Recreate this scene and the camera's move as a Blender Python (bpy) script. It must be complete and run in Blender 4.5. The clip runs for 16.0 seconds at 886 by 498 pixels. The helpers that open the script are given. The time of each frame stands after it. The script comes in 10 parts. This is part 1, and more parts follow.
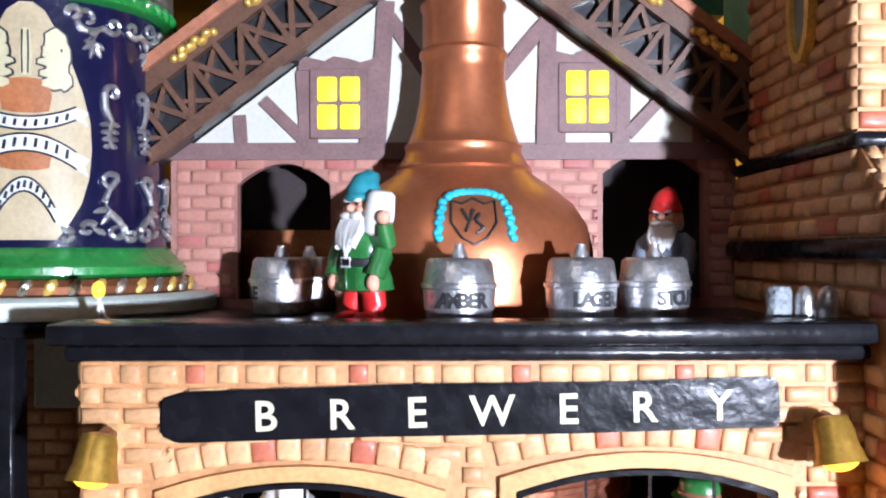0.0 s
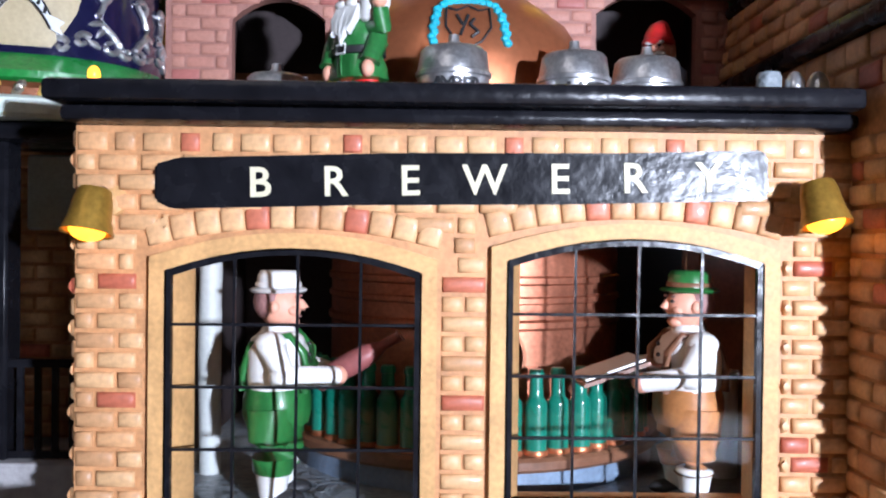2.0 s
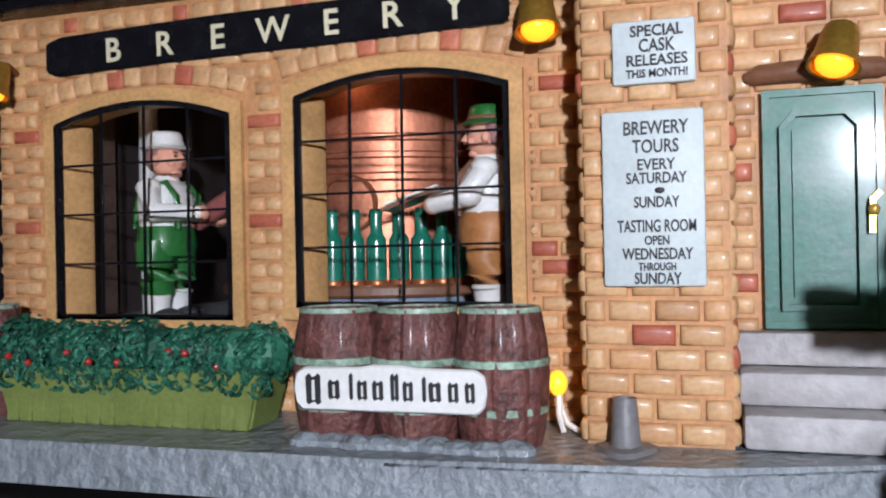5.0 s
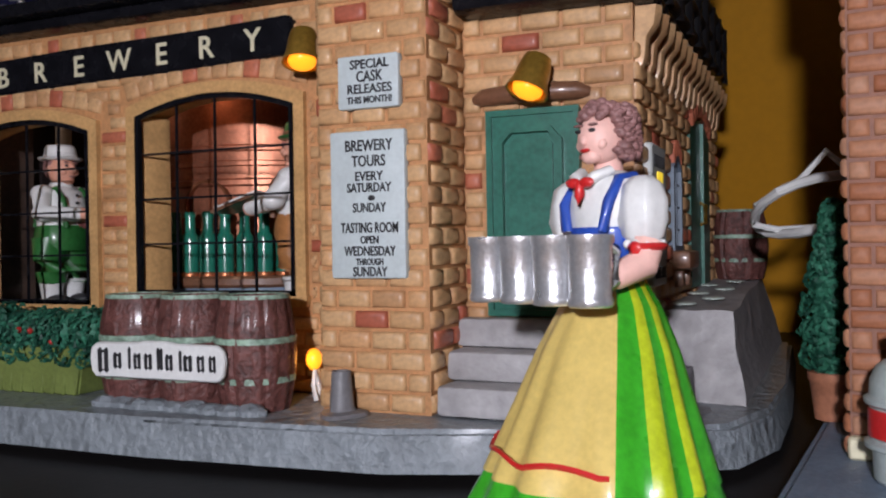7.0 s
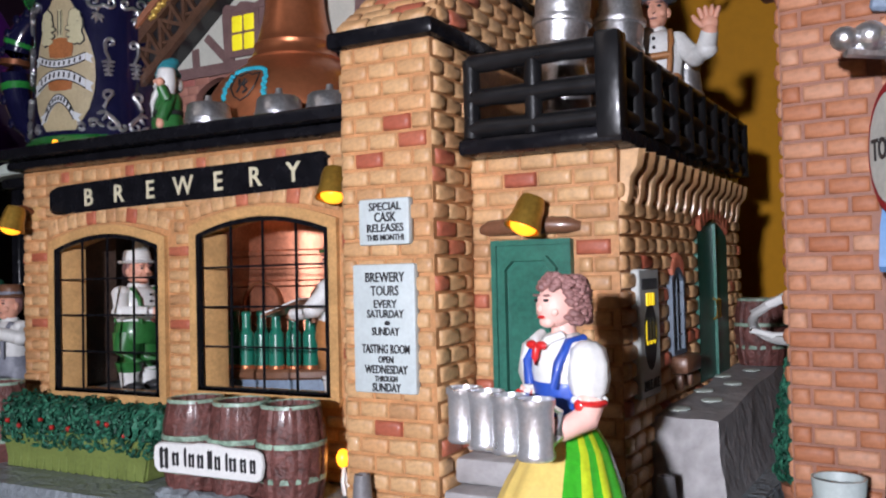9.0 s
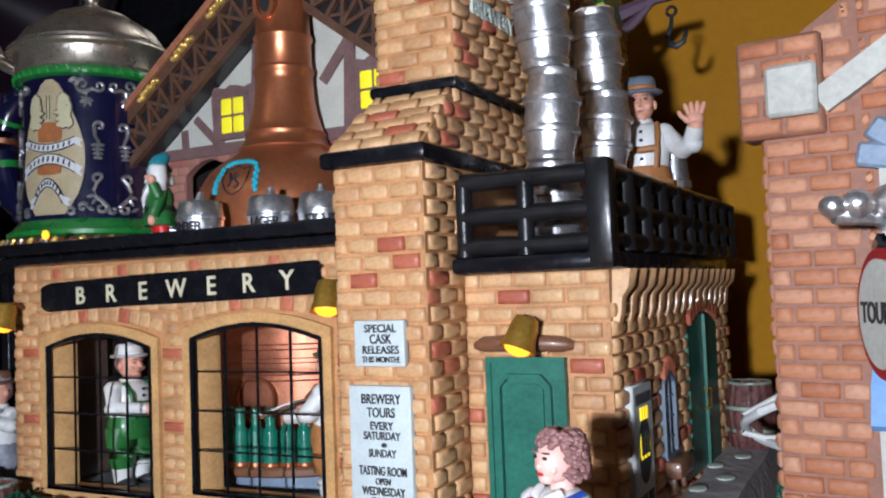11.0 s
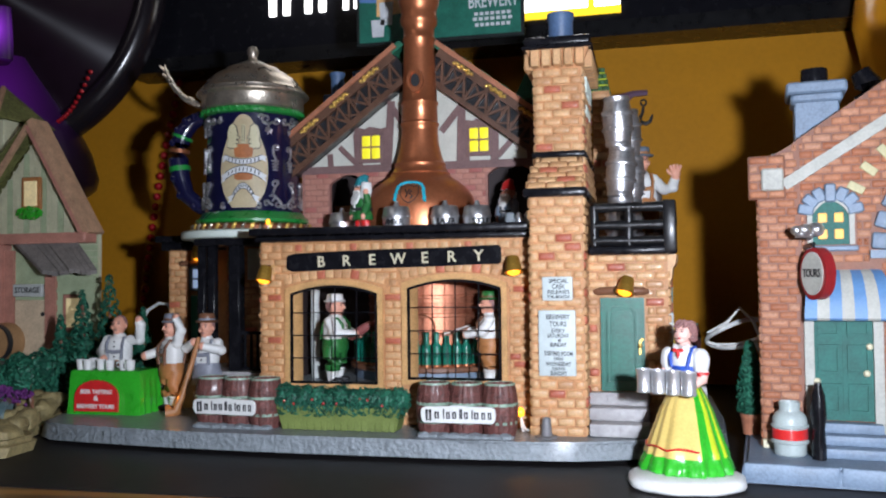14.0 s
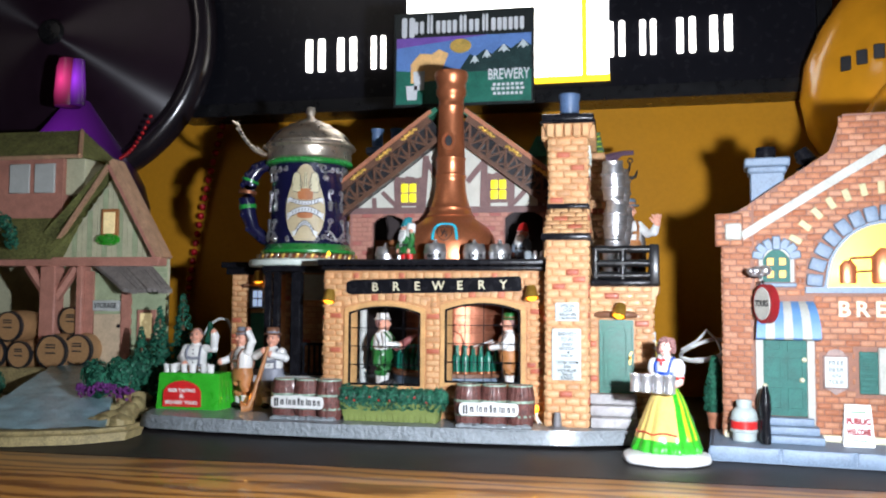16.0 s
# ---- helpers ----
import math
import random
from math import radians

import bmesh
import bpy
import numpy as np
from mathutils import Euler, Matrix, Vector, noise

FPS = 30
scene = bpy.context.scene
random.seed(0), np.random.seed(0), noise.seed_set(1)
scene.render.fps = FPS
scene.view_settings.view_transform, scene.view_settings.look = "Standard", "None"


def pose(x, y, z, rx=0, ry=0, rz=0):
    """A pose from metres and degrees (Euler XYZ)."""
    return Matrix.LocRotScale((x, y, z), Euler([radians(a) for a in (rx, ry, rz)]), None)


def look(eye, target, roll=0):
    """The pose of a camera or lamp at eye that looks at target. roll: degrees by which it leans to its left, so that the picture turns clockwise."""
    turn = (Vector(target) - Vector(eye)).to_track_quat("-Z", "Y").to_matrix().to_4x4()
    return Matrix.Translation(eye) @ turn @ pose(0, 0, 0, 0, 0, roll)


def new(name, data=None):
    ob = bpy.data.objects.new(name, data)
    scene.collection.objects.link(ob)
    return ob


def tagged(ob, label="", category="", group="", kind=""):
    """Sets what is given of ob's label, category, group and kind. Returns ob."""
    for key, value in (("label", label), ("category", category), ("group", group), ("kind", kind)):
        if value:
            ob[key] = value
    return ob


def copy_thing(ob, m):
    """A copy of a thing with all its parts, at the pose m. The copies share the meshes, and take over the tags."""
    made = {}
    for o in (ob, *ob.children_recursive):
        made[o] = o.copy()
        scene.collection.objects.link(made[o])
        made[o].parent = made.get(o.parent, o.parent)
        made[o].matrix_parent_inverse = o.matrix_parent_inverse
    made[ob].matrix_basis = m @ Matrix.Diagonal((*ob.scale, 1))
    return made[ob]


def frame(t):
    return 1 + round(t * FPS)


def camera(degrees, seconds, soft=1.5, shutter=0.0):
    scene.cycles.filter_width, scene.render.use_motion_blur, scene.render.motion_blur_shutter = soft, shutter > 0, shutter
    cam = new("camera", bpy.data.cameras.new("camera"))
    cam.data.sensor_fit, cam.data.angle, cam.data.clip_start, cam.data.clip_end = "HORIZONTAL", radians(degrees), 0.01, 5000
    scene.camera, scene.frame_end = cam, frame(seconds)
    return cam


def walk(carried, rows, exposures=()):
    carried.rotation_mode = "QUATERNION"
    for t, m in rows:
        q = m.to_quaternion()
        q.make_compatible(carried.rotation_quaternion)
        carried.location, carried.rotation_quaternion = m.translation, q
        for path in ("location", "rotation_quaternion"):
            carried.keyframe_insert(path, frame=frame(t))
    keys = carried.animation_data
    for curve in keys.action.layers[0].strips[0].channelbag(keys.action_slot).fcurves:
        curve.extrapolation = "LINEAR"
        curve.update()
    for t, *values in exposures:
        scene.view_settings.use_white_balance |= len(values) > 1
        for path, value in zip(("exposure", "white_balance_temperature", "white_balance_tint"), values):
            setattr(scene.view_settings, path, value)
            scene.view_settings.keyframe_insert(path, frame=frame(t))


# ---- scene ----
cam = camera(54.2, 16.0, soft=2.1)
METRES, EYE, TILT, LEAN, TURN = 0.72, 0.1305, 0.0, 0.0, 0.0
ROWS = [
    (0.0, 0.0, 0.0, 0.0, 0.0, 0.17, 0.11),
    (0.5, -0.0009, 0.0021, -0.0159, 0.39, 0.09, -0.32),
    (1.0, 0.0035, -0.0054, -0.0327, 0.19, 0.0, -0.3),
    (1.5, 0.0052, -0.0055, -0.0472, -0.33, -0.14, -0.39),
    (2.0, -0.0006, -0.0025, -0.0596, -0.63, -0.61, -0.66),
    (2.5, 0.0006, -0.0031, -0.0747, -2.53, -0.76, 0.39),
    (3.0, 0.022, -0.0074, -0.0806, 0.11, -0.95, 0.3),
    (3.5, 0.0525, -0.0168, -0.1001, 5.94, -0.58, 0.54),
    (6.0, 0.2002, -0.0189, -0.1167, 19.92, -0.09, 1.27),
    (6.5, 0.224, -0.0204, -0.1153, 21.14, -0.29, 1.24),
    (7.0, 0.2564, -0.0261, -0.1162, 22.7, -0.25, 0.89),
    (7.5, 0.2816, -0.0349, -0.1129, 24.53, 0.25, 0.71),
    (8.0, 0.2868, -0.0434, -0.1044, 27.23, 0.14, 1.0),
    (8.5, 0.2928, -0.0462, -0.0945, 27.91, 0.44, 1.1),
    (9.0, 0.2964, -0.0481, -0.0845, 28.45, 1.58, 1.32),
    (9.5, 0.294, -0.0504, -0.0679, 28.55, 1.81, 1.55),
    (10.0, 0.2967, -0.0444, -0.0474, 28.05, 2.05, 1.96),
    (12.5, 0.2915, -0.1477, -0.0509, 25.42, 3.29, 1.75),
    (13.0, 0.2674, -0.2173, -0.0558, 21.41, 2.71, 1.54),
    (13.5, 0.2188, -0.3043, -0.0537, 16.96, 2.18, 1.58),
    (14.0, 0.1955, -0.389, -0.0571, 13.34, 1.84, 0.66),
    (14.5, 0.1909, -0.4655, -0.0527, 11.67, 2.19, 0.41),
    (15.0, 0.1839, -0.5351, -0.0502, 11.47, 2.75, 0.12),
    (15.5, 0.1713, -0.5602, -0.0524, 10.55, 3.34, -0.22),
    (16.0, 0.1739, -0.5632, -0.0566, 11.07, 3.38, -0.41),
]
walk(cam, [(t, pose(0, 0, EYE, TILT, LEAN, TURN) @ pose(METRES * x, METRES * y, METRES * z, 90 + pitch, roll, yaw)) for t, x, y, z, yaw, pitch, roll in ROWS],
     exposures=[(0.0, 1.24, 5950, 18), (1.5, 0.95, 5900, 16), (2.5, 0.98, 5850, 17), (3.0, 0.75, 5850, 16), (3.7, 0.36, 6000, 15), (5.8, -0.40, 6550, 18), (7.0, -0.68, 6650, 20), (8.5, -0.28, 6600, 20), (10.0, 0.1, 6450, 16), (12.5, -0.12, 5900, 12), (14.0, 0.10, 6200, 14), (16.0, 0.68, 6400, 12)])
# ---- world and lamps ----
world = bpy.data.worlds.new("room_world")
scene.world = world
world.use_nodes = True
world.node_tree.nodes["Background"].inputs[0].default_value = (1.0, 0.86, 0.7, 1)
world.node_tree.nodes["Background"].inputs[1].default_value = 0.045


def lamp(name, kind, at, watts, colour, size=0.01, target=None):
    data = bpy.data.lights.new(name, kind)
    data.energy, data.color = watts, colour
    if kind == "AREA":
        data.shape, data.size = "DISK", size
    else:
        data.shadow_soft_size = size
    ob = new(name, data)
    ob.matrix_basis = look(at, target) if target else pose(*at)
    return ob


# the small hand torch that lights the shelf
lamp("torch", "AREA", (0.203, -0.235, 0.106), 2.60, (0.90, 0.97, 1.06), 0.016, (0.03, 0.2, 0.08))
# dim overhead fill light, added to lift the shadows; no fitting is known
lamp("room_fill_lamp", "AREA", (-0.50, -0.75, 0.95), 0.7, (1.0, 0.92, 0.84), 0.4, (-0.02, 0.2, 0.1))

# ---- helpers ----
MATS = {}


def material(name, colour, rough=0.5, metal=0.0, vary=0.25, grain=900, blotch=120, bump=0.15, coat=0.0, pick="", spread=None, glow=0.0, depth=0.0004, spec=0.4):
    """A painted surface: base colour with grain and blotches, and a fine relief. pick: Object or Island, a colour drawn per piece."""
    m = bpy.data.materials.new(name)
    m.use_nodes = True
    nt = m.node_tree
    b = nt.nodes["Principled BSDF"]
    co = nt.nodes.new("ShaderNodeTexCoord")
    fine = nt.nodes.new("ShaderNodeTexNoise")
    fine.inputs["Scale"].default_value, fine.inputs["Detail"].default_value = grain, 4
    big = nt.nodes.new("ShaderNodeTexNoise")
    big.inputs["Scale"].default_value, big.inputs["Detail"].default_value = blotch, 3
    for n in (fine, big):
        nt.links.new(co.outputs["Object"], n.inputs["Vector"])
    add = nt.nodes.new("ShaderNodeMath")
    add.operation = "ADD"
    nt.links.new(fine.outputs["Fac"], add.inputs[0])
    nt.links.new(big.outputs["Fac"], add.inputs[1])
    span = nt.nodes.new("ShaderNodeMapRange")
    span.inputs["From Min"].default_value, span.inputs["From Max"].default_value = 0.7, 1.3
    span.inputs["To Min"].default_value, span.inputs["To Max"].default_value = 1 - vary, 1 + vary
    nt.links.new(add.outputs[0], span.inputs["Value"])
    mul = nt.nodes.new("ShaderNodeVectorMath")
    mul.operation = "SCALE"
    nt.links.new(span.outputs[0], mul.inputs["Scale"])
    if pick:
        if pick == "Object":
            src = nt.nodes.new("ShaderNodeObjectInfo").outputs["Random"]
        else:
            src = nt.nodes.new("ShaderNodeNewGeometry").outputs["Random Per Island"]
        ramp = nt.nodes.new("ShaderNodeValToRGB")
        stops = spread or [(0.0, colour), (1.0, colour)]
        el = ramp.color_ramp.elements
        while len(el) < len(stops):
            el.new(0.5)
        for e, (p, c) in zip(el, stops):
            e.position, e.color = p, (*c, 1)
        nt.links.new(src, ramp.inputs[0])
        nt.links.new(ramp.outputs[0], mul.inputs[0])
    else:
        mul.inputs[0].default_value = colour
    nt.links.new(mul.outputs[0], b.inputs["Base Color"])
    b.inputs["Metallic"].default_value = metal
    b.inputs["Specular IOR Level"].default_value = spec
    b.inputs["Coat Weight"].default_value = coat
    b.inputs["Coat Roughness"].default_value = 0.12
    rr = nt.nodes.new("ShaderNodeMapRange")
    rr.inputs["To Min"].default_value, rr.inputs["To Max"].default_value = max(0.03, rough - 0.12), min(1, rough + 0.12)
    nt.links.new(big.outputs["Fac"], rr.inputs["Value"])
    nt.links.new(rr.outputs[0], b.inputs["Roughness"])
    if bump:
        bp = nt.nodes.new("ShaderNodeBump")
        bp.inputs["Strength"].default_value, bp.inputs["Distance"].default_value = bump, depth
        nt.links.new(add.outputs[0], bp.inputs["Height"])
        nt.links.new(bp.outputs[0], b.inputs["Normal"])
    if glow:
        b.inputs["Emission Color"].default_value = (*colour, 1)
        b.inputs["Emission Strength"].default_value = glow
    MATS[name] = m
    return m


def frame_at(origin, u, w):
    """A plane's own axes: u along it, v up, w out of it."""
    u, w = Vector(u).normalized(), Vector(w).normalized()
    v = w.cross(u)
    m = Matrix((u, v, w)).transposed().to_4x4()
    return Matrix.Translation(origin) @ m


def thing(name, label, category, at=(0, 0, 0), group="", kind="", local=False):
    ob = new(name)
    ob.empty_display_size = 0.01
    tagged(ob, label, category, group, kind)
    ob["local"] = local
    if not local:
        ob.location = at
    return ob


def finish(bm, name, mats, smooth=40):
    me = bpy.data.meshes.new(name)
    bm.normal_update()
    bm.to_mesh(me)
    bm.free()
    for m in mats if isinstance(mats, (list, tuple)) else [mats]:
        me.materials.append(m)
    if smooth:
        me.shade_smooth()
        me.set_sharp_from_angle(angle=radians(smooth))
    return me


def origin_of(ob):
    while ob.parent:
        ob = ob.parent
    return ob


def adopt(ob, parent):
    ob.parent = parent
    top = origin_of(parent)
    if parent is top and not top.get("local"):
        ob.matrix_parent_inverse = Matrix.Translation(-top.location)
    return ob


def part(name, bm, mats, parent, label="", smooth=40, kind=""):
    ob = new(name, finish(bm, name, mats, smooth))
    adopt(ob, parent)
    return tagged(ob, label, kind=kind)


def solid(name, bm, mats, label, category, group="", kind="", smooth=40):
    """A thing that is one mesh."""
    ob = new(name, finish(bm, name, mats, smooth))
    return tagged(ob, label, category, group, kind)


def bmn():
    return bmesh.new()


def box(bm, x0, x1, y0, y1, z0, z1, bev=0.0, mi=0, m=None, seg=1):
    vs = [bm.verts.new(p) for p in ((x0, y0, z0), (x1, y0, z0), (x1, y1, z0), (x0, y1, z0), (x0, y0, z1), (x1, y0, z1), (x1, y1, z1), (x0, y1, z1))]
    fs = [bm.faces.new([vs[i] for i in f]) for f in ((3, 2, 1, 0), (4, 5, 6, 7), (0, 1, 5, 4), (1, 2, 6, 5), (2, 3, 7, 6), (3, 0, 4, 7))]
    if bev:
        es = list({e for f in fs for e in f.edges})
        r = bmesh.ops.bevel(bm, geom=es, offset=bev, segments=seg, affect="EDGES", profile=0.5)
        fs = [f for f in set(r["faces"]) | {f for f in fs if f.is_valid}]
        vs = list({v for f in fs for v in f.verts})
    for f in fs:
        f.material_index = mi
    if m is not None:
        for v in vs:
            v.co = m @ v.co
    return vs


def lathe(bm, prof, at=(0, 0, 0), n=24, mi=0, m=None, close=True, wob=None):
    """Turn (radius, height) pairs about z."""
    at = Vector(at)
    rings, made = [], []
    for r, z in prof:
        ring = []
        for i in range(n):
            a = 2 * math.pi * i / n
            rr = r * (wob(a, z) if wob else 1)
            ring.append(bm.verts.new(at + Vector((rr * math.cos(a), rr * math.sin(a), z))))
        rings.append(ring)
        made += ring
    for a, b in zip(rings, rings[1:]):
        for i in range(n):
            bm.faces.new((a[i], a[(i + 1) % n], b[(i + 1) % n], b[i])).material_index = mi
    if close:
        bm.faces.new(rings[0][::-1]).material_index = mi
        bm.faces.new(rings[-1]).material_index = mi
    if m is not None:
        for v in made:
            v.co = m @ v.co
    return made


def ball(bm, at, r, mi=0, n=12, m=None, rings=8):
    r = r if isinstance(r, (tuple, list)) else (r, r, r)
    prof = [(math.sin(math.pi * k / rings), -math.cos(math.pi * k / rings)) for k in range(rings + 1)]
    prof[0], prof[-1] = (0.02, -1), (0.02, 1)
    vs = lathe(bm, prof, n=n, mi=mi)
    for v in vs:
        v.co = Vector((v.co.x * r[0], v.co.y * r[1], v.co.z * r[2]))
        if m is not None:
            v.co = m.to_3x3() @ v.co
        v.co += Vector(at)
    return vs


def tube(bm, pts, r, n=8, mi=0, cap=True):
    pts = [Vector(p) for p in pts]
    rs = r if isinstance(r, (list, tuple)) else [r] * len(pts)
    rings, made = [], []
    up = Vector((0, 0, 1))
    for i, p in enumerate(pts):
        d = (pts[min(i + 1, len(pts) - 1)] - pts[max(i - 1, 0)]).normalized()
        a = d.cross(up)
        if a.length < 0.05:
            a = d.cross(Vector((1, 0, 0)))
        a.normalize()
        b = d.cross(a)
        ring = [bm.verts.new(p + rs[i] * (math.cos(2 * math.pi * k / n) * a + math.sin(2 * math.pi * k / n) * b)) for k in range(n)]
        rings.append(ring)
        made += ring
    for p, q in zip(rings, rings[1:]):
        for i in range(n):
            bm.faces.new((p[i], p[(i + 1) % n], q[(i + 1) % n], q[i])).material_index = mi
    if cap:
        bm.faces.new(rings[0][::-1]).material_index = mi
        bm.faces.new(rings[-1]).material_index = mi
    bmesh.ops.recalc_face_normals(bm, faces=list({f for v in made for f in v.link_faces}))
    return made


def prism(bm, poly, w0, w1, fr, mi=0):
    """A flat outline (u, v) given depth from w0 to w1 on the plane fr."""
    a = [bm.verts.new(fr @ Vector((u, v, w0))) for u, v in poly]
    b = [bm.verts.new(fr @ Vector((u, v, w1))) for u, v in poly]
    fs = [bm.faces.new(a[::-1]), bm.faces.new(b)]
    n = len(poly)
    for i in range(n):
        fs.append(bm.faces.new((a[i], a[(i + 1) % n], b[(i + 1) % n], b[i])))
    for f in fs:
        f.material_index = mi
    bmesh.ops.recalc_face_normals(bm, faces=fs)
    return a + b


def strip(bm, path, width, w0, w1, fr, mi=0, loop=False):
    """A bar of that width that follows a path (u, v) on the plane fr."""
    pts = [Vector(p) for p in path]
    n = len(pts)
    lo, hi = [], []
    for i, p in enumerate(pts):
        d0 = (p - pts[i - 1]) if (i or loop) else None
        d1 = (pts[(i + 1) % n] - p) if (i < n - 1 or loop) else None
        d0 = (d0 or d1).normalized()
        d1 = (d1 or d0).normalized()
        n0, n1 = Vector((-d0.y, d0.x)), Vector((-d1.y, d1.x))
        s = n0 + n1
        s = s / max(0.35, s.dot(n0)) if s.length > 1e-6 else n0
        lo.append(p - s * width / 2)
        hi.append(p + s * width / 2)
    rows = []
    for a, b in zip(lo, hi):
        rows.append([bm.verts.new(fr @ Vector((q.x, q.y, w))) for q, w in ((a, w0), (b, w0), (b, w1), (a, w1))])
    fs = []
    for i in range(n if loop else n - 1):
        p, q = rows[i], rows[(i + 1) % n]
        for k in range(4):
            fs.append(bm.faces.new((p[k], p[(k + 1) % 4], q[(k + 1) % 4], q[k])))
    if not loop:
        fs += [bm.faces.new(rows[0]), bm.faces.new(rows[-1][::-1])]
    for f in fs:
        f.material_index = mi
    bmesh.ops.recalc_face_normals(bm, faces=fs)


def arch_top(o, u):
    return o["spring"] + o.get("rise", 0) * (1 - ((u - (o["u0"] + o["u1"]) / 2) / ((o["u1"] - o["u0"]) / 2)) ** 2)


def arch_path(o, grow=0.0, n=10):
    """The outline of an opening, from its left foot over the top to its right foot."""
    c, h = (o["u0"] + o["u1"]) / 2, (o["u1"] - o["u0"]) / 2 + grow
    pts = [(c - h, o["v0"])]
    for k in range(n + 1):
        x = -h + 2 * h * k / n
        pts.append((c + x, o["spring"] + grow + o.get("rise", 0) * (1 - (x / h) ** 2)))
    pts.append((c + h, o["v0"]))
    return pts


def pierced(bm, u0, u1, v0, v1, w0, w1, fr, holes, mi=0, top=None):
    """A wall of real thickness with openings that go through it; top(u) gives a sloping head."""
    cuts = {u0, u1}
    for o in holes:
        n = 10 if o.get("rise") else 1
        cuts |= {o["u0"] + (o["u1"] - o["u0"]) * k / n for k in range(n + 1)}
    if top:
        cuts |= {u0 + (u1 - u0) * k / 24 for k in range(25)}
    cuts = sorted(c for c in cuts if u0 <= c <= u1)
    for a, b in zip(cuts, cuts[1:]):
        if b - a < 1e-7:
            continue
        c = (a + b) / 2
        ha, hb = (top(a), top(b)) if top else (v1, v1)
        runs = [(v0, v0, ha, hb)]
        for o in holes:
            if o["u0"] < c < o["u1"]:
                la = runs.pop()
                runs += [(la[0], la[1], o["v0"], o["v0"]), (arch_top(o, a), arch_top(o, b), la[2], la[3])]
        for la, lb, ta, tb in runs:
            if min(ta - la, tb - lb) > 1e-6:
                prism(bm, [(a, la), (b, lb), (b, tb), (a, ta)], w0, w1, fr, mi)
    # drop the faces inside the wall where two strips meet
    seen = {}
    for f in bm.faces:
        c = f.calc_center_median()
        seen.setdefault((round(c.x, 6), round(c.y, 6), round(c.z, 6)), []).append(f)
    bmesh.ops.delete(bm, geom=[f for fs in seen.values() if len(fs) == 2 for f in fs], context="FACES_ONLY")
    bmesh.ops.remove_doubles(bm, verts=bm.verts, dist=1e-6)
    bmesh.ops.recalc_face_normals(bm, faces=bm.faces)


BRICKS = {}


def brick_mesh(l, h, d, mats):
    key = (round(l, 4), round(h, 4), round(d, 4), mats.name)
    if key not in BRICKS:
        bm = bmn()
        brick_into(bm, 0, 0, l, h, d, Matrix.Identity(4))
        BRICKS[key] = finish(bm, "brick", mats, 75)
    return BRICKS[key]


def brick_into(bm, cu, cv, l, h, d, fr):
    rows = []
    for g, w in ((0.0, -0.0004), (0.0001, d * 0.45), (0.0005, d * 0.85), (0.0013, d)):
        rows.append([bm.verts.new(fr @ Vector((cu + su * (l / 2 - g), cv + sv * (h / 2 - g), w))) for su, sv in ((-1, -1), (1, -1), (1, 1), (-1, 1))])
    for a, b in zip(rows, rows[1:]):
        for i in range(4):
            bm.faces.new((a[i], a[(i + 1) % 4], b[(i + 1) % 4], b[i]))
    bm.faces.new(rows[-1])


def bricks(parent, fr, u0, u1, v0, v1, l, h, mats, keep=None, single=True, depth=0.0012, gap=0.0008, red=0.06, shift=0.0, seed=1, jitter=0.0003, reds=()):
    """Courses of bricks on the plane fr. single: each brick an object; otherwise joined as stuff."""
    rnd = random.Random(seed)
    plain, odd, joint_plain, joint_odd = mats
    joined = (bmn(), bmn())
    courses = int(round((v1 - v0) / h))
    h = (v1 - v0) / courses
    for r in range(courses):
        cv = v0 + (r + 0.5) * h
        u = u0 - (l / 2 if (r % 2) else 0) - shift
        while u < u1:
            a, b = max(u, u0), min(u + l, u1)
            u += l
            if b - a < l * 0.2:
                continue
            cu = (a + b) / 2
            if keep and not (keep(cu, cv) and keep(a + 0.0008, cv) and keep(b - 0.0008, cv)):
                if not keep:
                    continue
                # cut the brick back to the part that stays
                ok = [a + (b - a) * k / 12 for k in range(13) if keep(a + (b - a) * k / 12, cv)]
                if len(ok) < 4:
                    continue
                a, b = ok[0], ok[-1]
                cu = (a + b) / 2
            is_red = rnd.random() < red or any(abs(cu - p) < l / 2 and abs(cv - q) < h / 2 for p, q in reds)
            lift = rnd.uniform(-1, 1) * jitter
            ll, hh = round(b - a - gap, 4), h - gap
            if single:
                ob = new("brick", brick_mesh(ll, hh, depth, odd if is_red else plain))
                adopt(ob, parent)
                ob.matrix_basis = fr @ Matrix.Translation((cu, cv, lift)) @ Matrix.Rotation(rnd.uniform(-0.015, 0.015), 4, "Z")
            else:
                brick_into(joined[1 if is_red else 0], cu, cv, b - a - gap, hh, depth, fr @ Matrix.Translation((0, 0, lift)))
    if not single:
        for bm, mt, nm in ((joined[0], joint_plain, "brickwork"), (joined[1], joint_odd, "red_brickwork")):
            if bm.verts:
                part(nm, bm, mt, parent, kind="stuff", smooth=75)
            else:
                bm.free()


